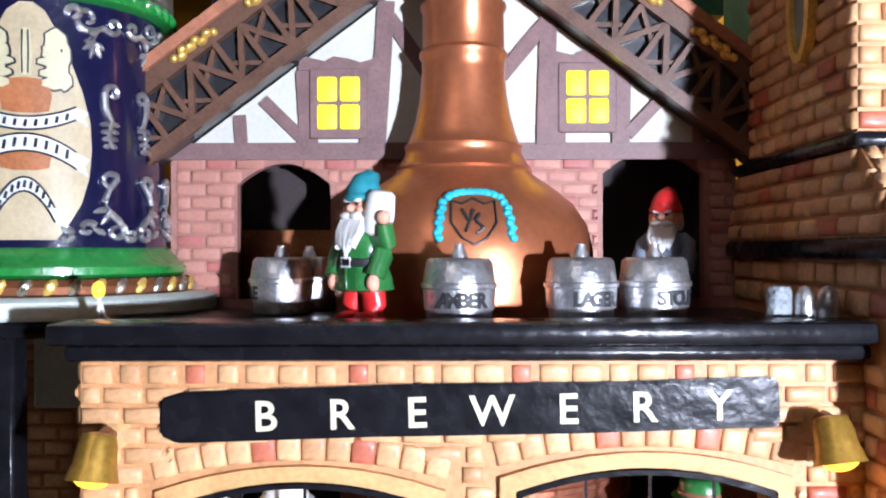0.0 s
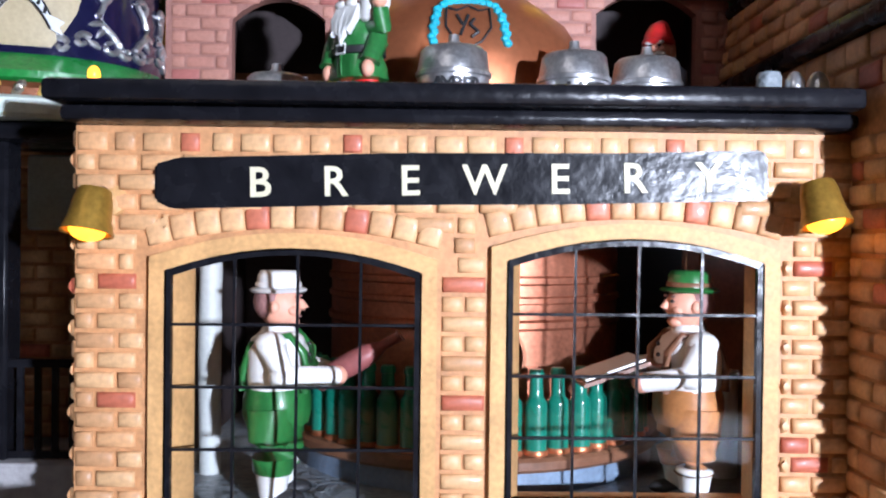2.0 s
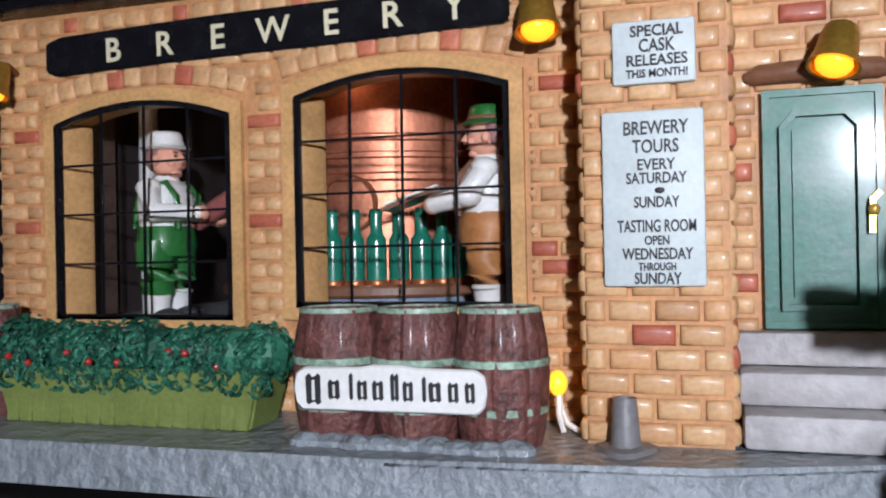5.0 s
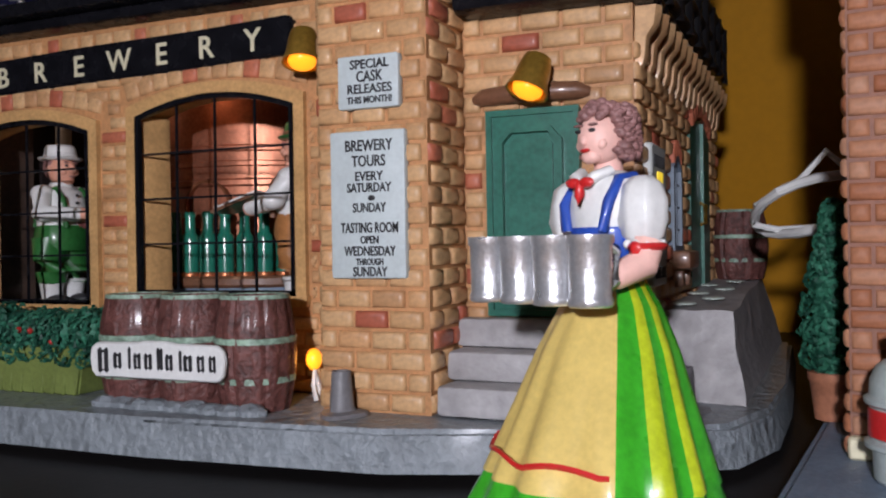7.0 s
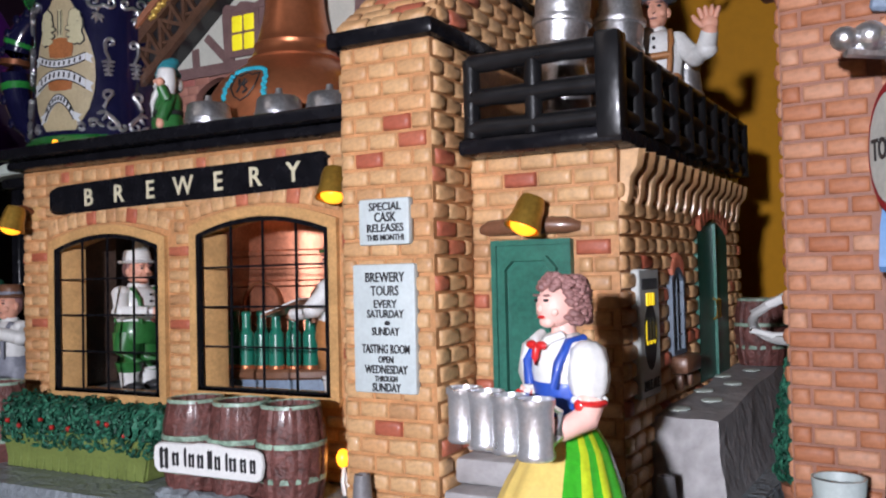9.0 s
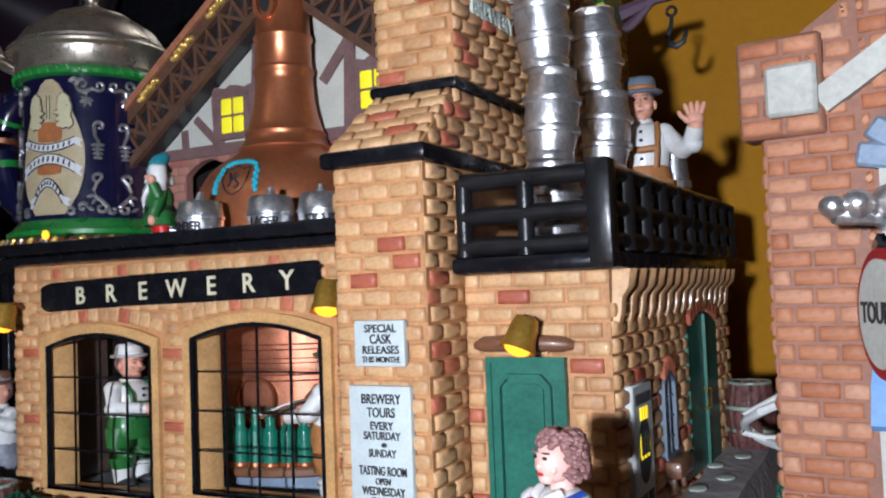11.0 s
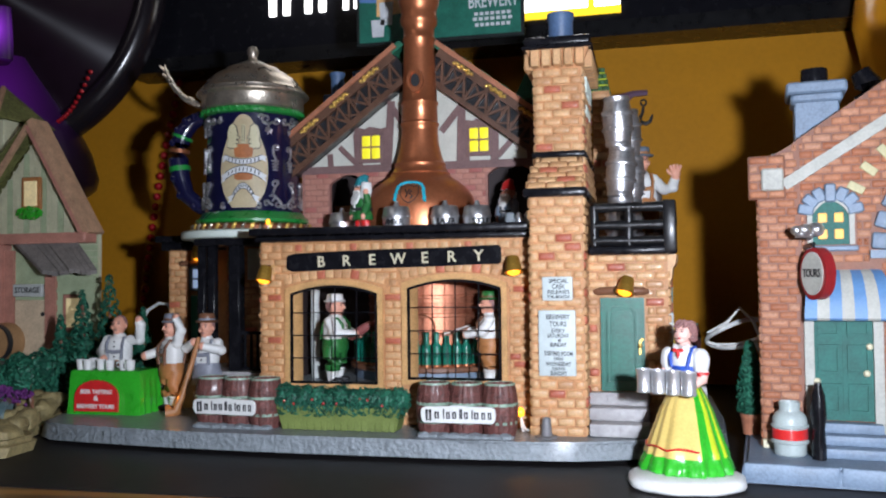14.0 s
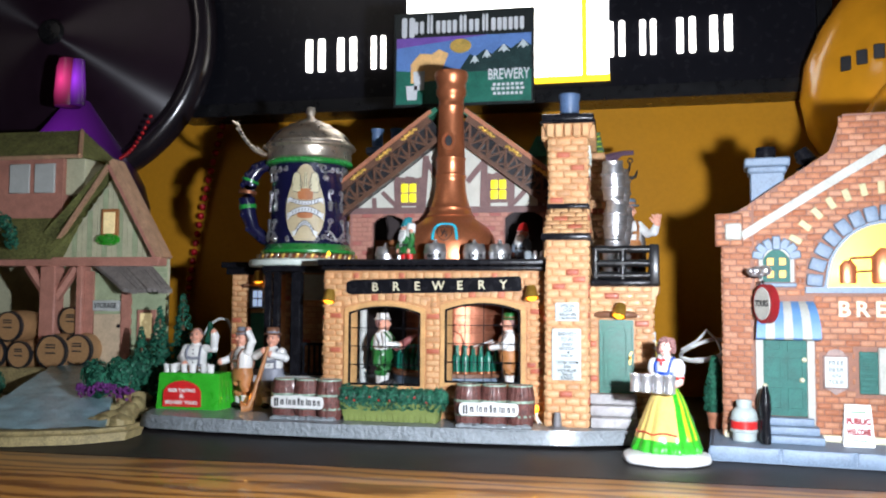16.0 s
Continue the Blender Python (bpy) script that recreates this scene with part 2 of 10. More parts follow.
def lettering(text, size, fr, depth=0.0004, bold=0.0, width=None, spacing=1.0):
    """The built-in font as a bmesh, centred on the plane fr."""
    cu = bpy.data.curves.new("lettering", "FONT")
    cu.body, cu.size, cu.extrude, cu.offset = text, size, depth, bold
    cu.align_x, cu.align_y, cu.resolution_u, cu.space_character = "CENTER", "CENTER", 3, spacing
    ob = bpy.data.objects.new("lettering", cu)
    scene.collection.objects.link(ob)
    me = bpy.data.meshes.new_from_object(ob.evaluated_get(bpy.context.evaluated_depsgraph_get()))
    bm = bmn()
    bm.from_mesh(me)
    bpy.data.objects.remove(ob)
    bpy.data.curves.remove(cu)
    bpy.data.meshes.remove(me)
    xs = [v.co.x for v in bm.verts]
    k = width / (max(xs) - min(xs)) if width else 1.0
    for v in bm.verts:
        v.co = fr @ Vector((v.co.x * k, v.co.y, v.co.z))
    return bm


def sway(k, seed=0.0):
    return noise.noise(Vector((k * 3.1, seed, 0.7)))
# ---- materials ----
TAN = [(0.0, (0.43, 0.225, 0.105)), (0.35, (0.52, 0.295, 0.138)), (0.7, (0.58, 0.350, 0.172)), (1.0, (0.56, 0.295, 0.135))]
RED = [(0.0, (0.36, 0.09, 0.05)), (1.0, (0.48, 0.15, 0.08))]
tan_brick = material("tan_brick", (0.6, 0.3, 0.1), 0.5, vary=0.2, coat=0.10, pick="Object", spread=TAN)
red_brick = material("red_brick", (0.4, 0.1, 0.05), 0.5, vary=0.2, coat=0.10, pick="Object", spread=RED)
tan_bricks = material("tan_brickwork", (0.6, 0.3, 0.1), 0.5, vary=0.2, coat=0.10, pick="Island", spread=TAN)
red_bricks = material("red_brickwork", (0.4, 0.1, 0.05), 0.5, vary=0.2, coat=0.10, pick="Island", spread=RED)
BREW = (tan_brick, red_brick, tan_bricks, red_bricks)
tan_joint = material("tan_joint", (0.44, 0.215, 0.090), 0.55, vary=0.25)
tan_trim = material("tan_trim", (0.50, 0.285, 0.115), 0.5, vary=0.22, coat=0.0, spec=0.25)
PINK = [(0.0, (0.36, 0.155, 0.115)), (1.0, (0.44, 0.21, 0.155))]
pink_brick = material("pink_brick", (0.4, 0.2, 0.15), 0.55, vary=0.12, pick="Island", spread=PINK)
pink_red = material("pink_red_brick", (0.36, 0.12, 0.1), 0.55, vary=0.12)
GABLE = (pink_brick, pink_red, pink_brick, pink_red)
pink_joint = material("pink_joint", (0.30, 0.14, 0.11), 0.6, vary=0.15)
OTHER = [(0.0, (0.31, 0.11, 0.052)), (0.5, (0.39, 0.165, 0.085)), (1.0, (0.43, 0.22, 0.135))]
rose_brick = material("rose_brick", (0.5, 0.2, 0.1), 0.55, vary=0.22, coat=0.0, pick="Object", spread=OTHER, spec=0.25)
rose_bricks = material("rose_brickwork", (0.5, 0.2, 0.1), 0.55, vary=0.22, coat=0.0, pick="Island", spread=OTHER, spec=0.25)
ROSE = (rose_brick, rose_brick, rose_bricks, rose_bricks)
name_gold = material("name_gold", (0.42, 0.38, 0.20), 0.5, vary=0.2)
blue_pane = material("blue_pane", (0.45, 0.60, 0.85), 0.4, vary=0.1, glow=0.45)
rose_joint = material("rose_joint", (0.21, 0.09, 0.055), 0.6, vary=0.2)
black_gloss = material("black_gloss", (0.007, 0.007, 0.009), 0.26, vary=0.3, bump=0.3, coat=0.0, grain=300, blotch=160, spec=0.16, depth=0.0006)
black_iron = material("black_iron", (0.018, 0.018, 0.02), 0.35, vary=0.3, bump=0.3, coat=0.3)
rail_black = material("rail_black", (0.009, 0.009, 0.010), 0.32, vary=0.3, bump=0.3, coat=0.12, grain=300, blotch=160, spec=0.3)
letter_cream = material("letter_cream", (0.60, 0.55, 0.38), 0.5, vary=0.1)
copper = material("copper", (0.50, 0.17, 0.075), 0.36, metal=0.72, vary=0.12, grain=500, blotch=50, bump=0.08)
tank_copper = material("tank_copper", (0.40, 0.15, 0.085), 0.42, metal=0.75, vary=0.3)
brown_dark = material("brown_dark", (0.06, 0.035, 0.025), 0.6, vary=0.4)
dark_copper = material("dark_copper", (0.20, 0.07, 0.03), 0.4, metal=0.5, vary=0.2)
silver = material("silver_paint", (0.62, 0.62, 0.63), 0.33, metal=0.9, vary=0.25, grain=1100, blotch=220, bump=0.4)
old_silver = material("antique_silver", (0.50, 0.44, 0.36), 0.30, metal=0.85, vary=0.25, blotch=150, bump=0.3)
mug_silver = material("mug_silver", (0.66, 0.67, 0.69), 0.30, metal=0.75, vary=0.15, grain=1400, bump=0.25, coat=0.3)
gold = material("gold_paint", (0.78, 0.52, 0.13), 0.34, metal=0.6, vary=0.3, bump=0.3)
brass = material("brass_lamp", (0.42, 0.24, 0.04), 0.38, metal=0.7, vary=0.25)
bulb = material("amber_bulb", (1.0, 0.36, 0.015), 0.3, vary=0.0, bump=0, glow=2.2)
plaster = material("white_plaster", (0.52, 0.52, 0.455), 0.6, vary=0.08)
timber = material("mauve_timber", (0.17, 0.10, 0.095), 0.55, vary=0.2)
barge = material("barge_board", (0.105, 0.052, 0.032), 0.45, vary=0.3, coat=0.2)
yellow_pane = material("yellow_pane", (0.90, 0.80, 0.02), 0.5, vary=0.1, glow=0.25)
slate_green = material("roof_green", (0.02, 0.13, 0.075), 0.45, vary=0.35, coat=0.2)
moss_shingle = material("moss_shingle", (0.03, 0.10, 0.03), 0.5, vary=0.5, coat=0.2)
stone_grey = material("stone_grey", (0.20, 0.225, 0.242), 0.40, vary=0.22, bump=0.9, coat=0.25, grain=420, blotch=130, depth=0.0018)
step_grey = material("step_grey", (0.35, 0.335, 0.335), 0.5, vary=0.2, bump=0.7, grain=300, blotch=110, depth=0.0008)
stub_grey = material("stub_grey", (0.15, 0.145, 0.15), 0.45, vary=0.2, bump=0.4)
can_grey = material("can_grey", (0.36, 0.41, 0.40), 0.38, vary=0.12, coat=0.2)
pale_stone = material("pale_stone", (0.55, 0.62, 0.56), 0.5, vary=0.12)
door_green = material("door_green", (0.012, 0.115, 0.08), 0.42, vary=0.25, coat=0.1)
sign_white = material("sign_white", (0.48, 0.54, 0.54), 0.5, vary=0.08)
ink = material("ink", (0.02, 0.02, 0.022), 0.5, vary=0.1, bump=0)
navy = material("navy_glaze", (0.007, 0.007, 0.032), 0.2, vary=0.25, coat=0.8, bump=0.2)
green_band = material("green_band", (0.015, 0.20, 0.035), 0.3, vary=0.3, coat=0.5, bump=0.4)
emblem_tan = material("emblem_tan", (0.44, 0.36, 0.22), 0.4, vary=0.12, coat=0.3)
emblem_cream = material("emblem_cream", (0.50, 0.46, 0.29), 0.4, vary=0.1)
ribbon_white = material("ribbon_white", (0.58, 0.60, 0.62), 0.4, vary=0.08)
barrel_orange = material("barrel_orange", (0.34, 0.12, 0.04), 0.5, vary=0.25)
teal_paint = material("teal_paint", (0.02, 0.36, 0.46), 0.4, vary=0.2)
cask_wood = material("cask_wood", (0.115, 0.042, 0.035), 0.50, vary=0.55, coat=0.05, bump=0.8, blotch=300, depth=0.0008)
cask_hoop = material("cask_hoop", (0.20, 0.29, 0.22), 0.4, vary=0.65, coat=0.3)
planter_green = material("planter_green", (0.15, 0.19, 0.05), 0.5, vary=0.2, bump=0.3)
LEAF = [(0.0, (0.006, 0.04, 0.025)), (0.5, (0.012, 0.085, 0.05)), (1.0, (0.03, 0.16, 0.095))]
leaf = material("garland_leaf", (0.01, 0.08, 0.05), 0.5, vary=0.3, spec=0.25, pick="Island", spread=LEAF)
berry = material("berry_red", (0.34, 0.02, 0.015), 0.35, vary=0.1, coat=0.4)
bottle_green = material("bottle_green", (0.008, 0.16, 0.105), 0.3, vary=0.15, coat=0.5)
skin = material("figure_skin", (0.66, 0.32, 0.22), 0.5, vary=0.1, bump=0.05)
skin_pale = material("figure_skin_pale", (0.80, 0.47, 0.40), 0.5, vary=0.08, bump=0.05)
white_paint = material("white_paint", (0.66, 0.66, 0.64), 0.45, vary=0.08, coat=0.2)
red_paint = material("red_paint", (0.55, 0.02, 0.02), 0.35, vary=0.15, coat=0.4)
sign_red = material("sign_red", (0.22, 0.012, 0.015), 0.5, vary=0.2, spec=0.25)
blue_paint = material("blue_paint", (0.02, 0.07, 0.36), 0.4, vary=0.15, coat=0.3)
slate_blue = material("slate_blue", (0.13, 0.165, 0.21), 0.45, vary=0.15, coat=0.2)
green_paint = material("green_paint", (0.02, 0.13, 0.03), 0.35, vary=0.25, coat=0.4)
lime_paint = material("lime_paint", (0.03, 0.36, 0.02), 0.3, vary=0.2, coat=0.5)
lime_stripe = material("lime_stripe", (0.45, 0.55, 0.02), 0.35, vary=0.2, coat=0.4)
apron_yellow = material("apron_yellow", (0.64, 0.47, 0.14), 0.38, vary=0.12, coat=0.45)
brown_paint = material("brown_paint", (0.17, 0.075, 0.04), 0.42, vary=0.25, coat=0.3)
maroon = material("maroon_glaze", (0.24, 0.075, 0.07), 0.35, vary=0.15, coat=0.3)
leather_tan = material("leather_tan", (0.36, 0.15, 0.05), 0.45, vary=0.2)
grey_paint = material("grey_paint", (0.20, 0.21, 0.25), 0.45, vary=0.2)
hair_brown = material("hair_brown", (0.27, 0.135, 0.125), 0.5, vary=0.3, bump=0.8)
hat_teal = material("hat_teal", (0.02, 0.20, 0.24), 0.5, vary=0.2)
wall_ochre = material("wall_ochre", (0.50, 0.215, 0.003), 0.8, vary=0.07, grain=260, blotch=7, bump=0.1, depth=0.001)
shelf_black = material("shelf_mat", (0.014, 0.012, 0.012), 0.5, vary=0.2, grain=500, blotch=12, bump=0.1, spec=0.2)
screen_black = material("screen_black", (0.008, 0.008, 0.011), 0.25, vary=0.15, bump=0, spec=0.15)
frame_black = material("frame_black", (0.007, 0.007, 0.008), 0.3, vary=0.2, bump=0, spec=0.25)
lit_white = material("lit_white", (1.0, 0.97, 0.9), 0.4, vary=0.0, bump=0, glow=3.2)
lit_yellow = material("lit_yellow", (1.0, 0.66, 0.02), 0.4, vary=0.0, bump=0, glow=1.2)
bead_red = material("bead_red", (0.42, 0.012, 0.018), 0.25, metal=0.2, vary=0.1, coat=0.7)
smoke_plastic = material("smoke_plastic", (0.016, 0.008, 0.014), 0.36, metal=0.0, vary=0.2, grain=60, blotch=6, bump=0, spec=0.35)
rim_gloss = material("rim_gloss", (0.012, 0.009, 0.012), 0.22, vary=0.2, grain=60, blotch=6, bump=0, spec=0.7)
nb_white = material("neighbour_trim", (0.40, 0.40, 0.36), 0.6, vary=0.15, spec=0.2)
tang = smoke_plastic.node_tree.nodes.new("ShaderNodeTangent")
tang.direction_type, tang.axis = "RADIAL", "Y"
smoke_plastic.node_tree.links.new(tang.outputs[0], smoke_plastic.node_tree.nodes["Principled BSDF"].inputs["Tangent"])
smoke_plastic.node_tree.nodes["Principled BSDF"].inputs["Anisotropic"].default_value = 1.0
smoke_plastic.node_tree.nodes["Principled BSDF"].inputs["Anisotropic Rotation"].default_value = 0.25
yellow_vinyl = material("yellow_vinyl", (0.62, 0.26, 0.012), 0.25, vary=0.12, grain=60, blotch=10, coat=0.5, bump=0.1)
barn_siding = material("barn_siding", (0.36, 0.42, 0.26), 0.6, vary=0.18)
barn_tan = material("barn_tan_edge", (0.42, 0.25, 0.15), 0.6, vary=0.3)
barn_cream = material("barn_cream", (0.50, 0.49, 0.33), 0.6, vary=0.15)
barn_pink = material("barn_pink_timber", (0.42, 0.19, 0.14), 0.55, vary=0.2)
moss_roof = material("moss_roof", (0.13, 0.135, 0.04), 0.8, vary=0.55, grain=420, blotch=60, bump=1.0, depth=0.0015)
shed_grey = material("shed_grey", (0.21, 0.19, 0.175), 0.6, vary=0.35, bump=0.5)
pond_blue = material("pond_blue", (0.25, 0.40, 0.45), 0.35, vary=0.5, coat=0.4, blotch=70, bump=0.8, depth=0.001)
moss_stone = material("moss_stone", (0.24, 0.19, 0.085), 0.6, vary=0.45, bump=0.6, depth=0.001)
cask_end = material("cask_end", (0.34, 0.19, 0.085), 0.5, vary=0.2)
cream_window = material("cream_window", (0.72, 0.58, 0.30), 0.5, vary=0.2, glow=0.25)
lit_window = material("lit_window", (0.85, 0.40, 0.06), 0.5, vary=0.2, glow=0.35)
grape = material("grape", (0.10, 0.02, 0.12), 0.4, vary=0.3, coat=0.3)
pine = material("pine_leaf", (0.012, 0.07, 0.04), 0.6, vary=0.3, spec=0.2, pick="Island", spread=LEAF)
blue_stone = material("blue_stone", (0.16, 0.215, 0.29), 0.5, vary=0.22, bump=0.4)
awning_blue = material("awning_blue", (0.10, 0.22, 0.42), 0.5, vary=0.12)
door_teal = material("door_teal", (0.032, 0.125, 0.105), 0.6, vary=0.25, coat=0.0, spec=0.2)
arch_yellow = material("arch_yellow", (0.95, 0.70, 0.02), 0.4, vary=0.05, bump=0.05, glow=0.7)
terracotta = material("terracotta", (0.36, 0.14, 0.075), 0.6, vary=0.25)
pot_blue = material("pot_blue", (0.07, 0.12, 0.22), 0.45, vary=0.25)
poster_grey = material("poster_grey", (0.45, 0.47, 0.45), 0.5, vary=0.1)
card_sky = material("card_sky", (0.10, 0.20, 0.46), 0.4, vary=0.2, blotch=40)
card_green = material("card_green", (0.015, 0.13, 0.09), 0.4, vary=0.25)
card_pine = material("card_pine", (0.012, 0.035, 0.035), 0.4, vary=0.4, blotch=160)
board_mauve = material("board_mauve", (0.27, 0.19, 0.17), 0.6, vary=0.3)
door_buff = material("door_buff", (0.56, 0.43, 0.29), 0.6, vary=0.2)
card_black = material("card_black", (0.012, 0.016, 0.016), 0.35, vary=0.1)
card_violet = material("card_violet", (0.16, 0.08, 0.35), 0.4, vary=0.2)
card_orange = material("card_orange", (0.75, 0.45, 0.18), 0.4, vary=0.2)
clear_white = material("white_cable", (0.62, 0.62, 0.6), 0.4, vary=0.05, bump=0)
crane_purple = material("crane_purple", (0.10, 0.055, 0.085), 0.45, vary=0.2)
# near-black colour that paints in the shade of rooms and openings
painted_shade = material("painted_shade", (0.03, 0.02, 0.02), 0.7, vary=0.2)

glass = bpy.data.materials.new("thin_glass")
glass.use_nodes = True
nt = glass.node_tree
for n in list(nt.nodes):
    if n.type == "BSDF_PRINCIPLED":
        nt.nodes.remove(n)
mix, clear, shine, fres = (nt.nodes.new("ShaderNode" + k) for k in ("MixShader", "BsdfTransparent", "BsdfGlossy", "Fresnel"))
shine.inputs["Roughness"].default_value = 0.04
fres.inputs["IOR"].default_value = 1.35
nt.links.new(fres.outputs[0], mix.inputs[0])
nt.links.new(clear.outputs[0], mix.inputs[1])
nt.links.new(shine.outputs[0], mix.inputs[2])
nt.links.new(mix.outputs[0], nt.nodes["Material Output"].inputs[0])


def oak():
    m = bpy.data.materials.new("oak")
    m.use_nodes = True
    nt = m.node_tree
    b = nt.nodes["Principled BSDF"]
    co, mp = nt.nodes.new("ShaderNodeTexCoord"), nt.nodes.new("ShaderNodeMapping")
    mp.inputs["Scale"].default_value = (5, 20, 20)
    nt.links.new(co.outputs["Object"], mp.inputs[0])
    wave = nt.nodes.new("ShaderNodeTexWave")
    wave.bands_direction = "Y"
    wave.inputs["Scale"].default_value, wave.inputs["Distortion"].default_value, wave.inputs["Detail"].default_value = 1.0, 14, 4
    streak = nt.nodes.new("ShaderNodeTexNoise")
    streak.inputs["Scale"].default_value, streak.inputs["Detail"].default_value = 6, 6
    nt.links.new(mp.outputs[0], wave.inputs[0])
    nt.links.new(mp.outputs[0], streak.inputs[0])
    ad = nt.nodes.new("ShaderNodeMath")
    ad.operation = "MULTIPLY"
    nt.links.new(wave.outputs["Fac"], ad.inputs[0])
    nt.links.new(streak.outputs["Fac"], ad.inputs[1])
    ramp = nt.nodes.new("ShaderNodeValToRGB")
    ramp.color_ramp.elements[0].color, ramp.color_ramp.elements[1].color = (0.15, 0.055, 0.012, 1), (0.43, 0.195, 0.045, 1)
    ramp.color_ramp.elements[0].position, ramp.color_ramp.elements[1].position = 0.02, 0.34
    nt.links.new(ad.outputs[0], ramp.inputs[0])
    nt.links.new(ramp.outputs[0], b.inputs["Base Color"])
    b.inputs["Roughness"].default_value, b.inputs["Coat Weight"].default_value = 0.42, 0.15
    b.inputs["Specular IOR Level"].default_value = 0.12
    return m


oak_wood = oak()


def fading_glow(name, colour, centre, reach, strength):
    """A dark surface with painted glow: emission strongest at centre, fading out over reach."""
    m = bpy.data.materials.new(name)
    m.use_nodes = True
    nt = m.node_tree
    b = nt.nodes["Principled BSDF"]
    b.inputs["Base Color"].default_value = (0.012, 0.006, 0.014, 1)
    b.inputs["Roughness"].default_value = 0.35
    b.inputs["Emission Color"].default_value = (*colour, 1)
    co, mp, gr, sq, mu = (nt.nodes.new("ShaderNode" + k) for k in ("TexCoord", "Mapping", "TexGradient", "Math", "Math"))
    gr.gradient_type = "SPHERICAL"
    mp.vector_type = "TEXTURE"
    mp.inputs["Location"].default_value, mp.inputs["Scale"].default_value = centre, reach
    sq.operation, mu.operation = "POWER", "MULTIPLY"
    sq.inputs[1].default_value, mu.inputs[1].default_value = 2.4, strength
    nt.links.new(co.outputs["Object"], mp.inputs[0])
    nt.links.new(mp.outputs[0], gr.inputs[0])
    nt.links.new(gr.outputs["Fac"], sq.inputs[0])
    nt.links.new(sq.outputs[0], mu.inputs[0])
    nt.links.new(mu.outputs[0], b.inputs["Emission Strength"])
    return m


# light falloff round the mood lamp, painted as emission gradients
violet_glow = fading_glow("violet_glow", (0.30, 0.02, 0.62), (-0.014, -0.06, 0.03), (0.105, 0.11, 0.16), 0.34)
pink_glow = fading_glow("pink_glow", (1.0, 0.06, 0.30), (0.0, -0.012, 0.0), (0.022, 0.03, 0.036), 0.7)
violet_core = fading_glow("violet_core", (0.45, 0.05, 1.0), (0.0, -0.008, 0.0), (0.016, 0.03, 0.036), 0.7)
# ---- setting: bar shelf, wall, room ----
bm = bmn()
box(bm, -1.2, 1.2, -0.10, 0.05, -0.04, 0.0, bev=0.004, seg=3)
tagged(new("counter", finish(bm, "counter", oak_wood)), "varnished oak bar rail with dark grain", "counter", kind="structure")
bm = bmn()
box(bm, -1.2, 1.2, 0.0504, 0.459, -0.04, -0.0006, bev=0.0006)
tagged(new("shelf", finish(bm, "shelf", shelf_black)), "black shelf top behind the oak rail", "shelf", kind="structure")
bm = bmn()
box(bm, -1.6, 1.6, 0.46, 0.52, -0.9, 1.5)
tagged(new("wall_north", finish(bm, "wall_north", wall_ochre)), "ochre yellow painted wall behind the shelf", "wall", kind="structure")
room_dark = material("room_dark", (0.10, 0.075, 0.055), 0.7, vary=0.3, grain=40, blotch=3, bump=0)
for nm, b in (("wall_south", (-1.6, 1.6, -2.4, -2.34, -0.9, 1.5)), ("wall_west", (-1.66, -1.6, -2.4, 0.52, -0.9, 1.5)), ("wall_east", (1.6, 1.66, -2.4, 0.52, -0.9, 1.5)),
              ("floor", (-1.6, 1.6, -2.4, 0.52, -0.96, -0.9)), ("ceiling", (-1.66, 1.66, -2.4, 0.52, 1.5, 1.56))):
    bm = bmn()
    box(bm, *b)
    tagged(new(nm, finish(bm, nm, room_dark)), "plain dark surface of the dim bar room", nm.split("_")[0], kind="structure")

# ---- the brewery ----
FRONT = frame_at((0, 0.1708, 0), (1, 0, 0), (0, -1, 0))
brewery = thing("brewery_building", "miniature tan brick brewery with black ledge, tower and lit windows", "miniature building", at=(-0.02, 0.2, 0))

# plinth
OUT = [(-0.206, 0.192), (-0.204, 0.170), (-0.198, 0.150), (-0.185, 0.1405), (-0.140, 0.1350), (-0.105, 0.1315), (-0.05, 0.1295), (0.05, 0.1300), (0.106, 0.1345), (0.140, 0.146), (0.160, 0.155), (0.172, 0.162), (0.179, 0.182), (0.181, 0.220), (0.181, 0.318), (-0.205, 0.318)]
bm = bmn()
lo, hi = [], []
for k, (x, y) in enumerate(OUT):
    lo.append(bm.verts.new((x, y, 0.0015)))
    hi.append(bm.verts.new((x * 0.992, y + 0.0015 * (1 if y < 0.2 else 0), 0.0100)))
bm.faces.new(hi)
bm.faces.new(lo[::-1])
for i in range(len(OUT)):
    j = (i + 1) % len(OUT)
    bm.faces.new((lo[i], lo[j], hi[j], hi[i]))
bmesh.ops.bevel(bm, geom=[e for e in bm.edges if all(v.co.z > 0.008 for v in e.verts)], offset=0.0012, segments=2, affect="EDGES")
bmesh.ops.recalc_face_normals(bm, faces=bm.faces)
plinth = part("plinth", bm, stone_grey, brewery, "grey painted stone plinth")
bm = bmn()
prism(bm, [(x * 0.96, y + 0.006) for x, y in OUT], 0.0, 0.0015, Matrix.Identity(4))
part("felt_base", bm, black_iron, brewery, "black underside of the plinth")
# front facade
W1 = dict(u0=-0.0535, u1=-0.0025, v0=0.0315, spring=0.0812, rise=0.0045)
W2 = dict(u0=0.0140, u1=0.0655, v0=0.0345, spring=0.0838, rise=0.0045)
bm = bmn()
pierced(bm, -0.0715, 0.0835, 0.0095, 0.1095, -0.010, 0.0, FRONT, [W1, W2])
facade = part("front_wall", bm, tan_joint, brewery, "tan brick front wall with two arched windows")


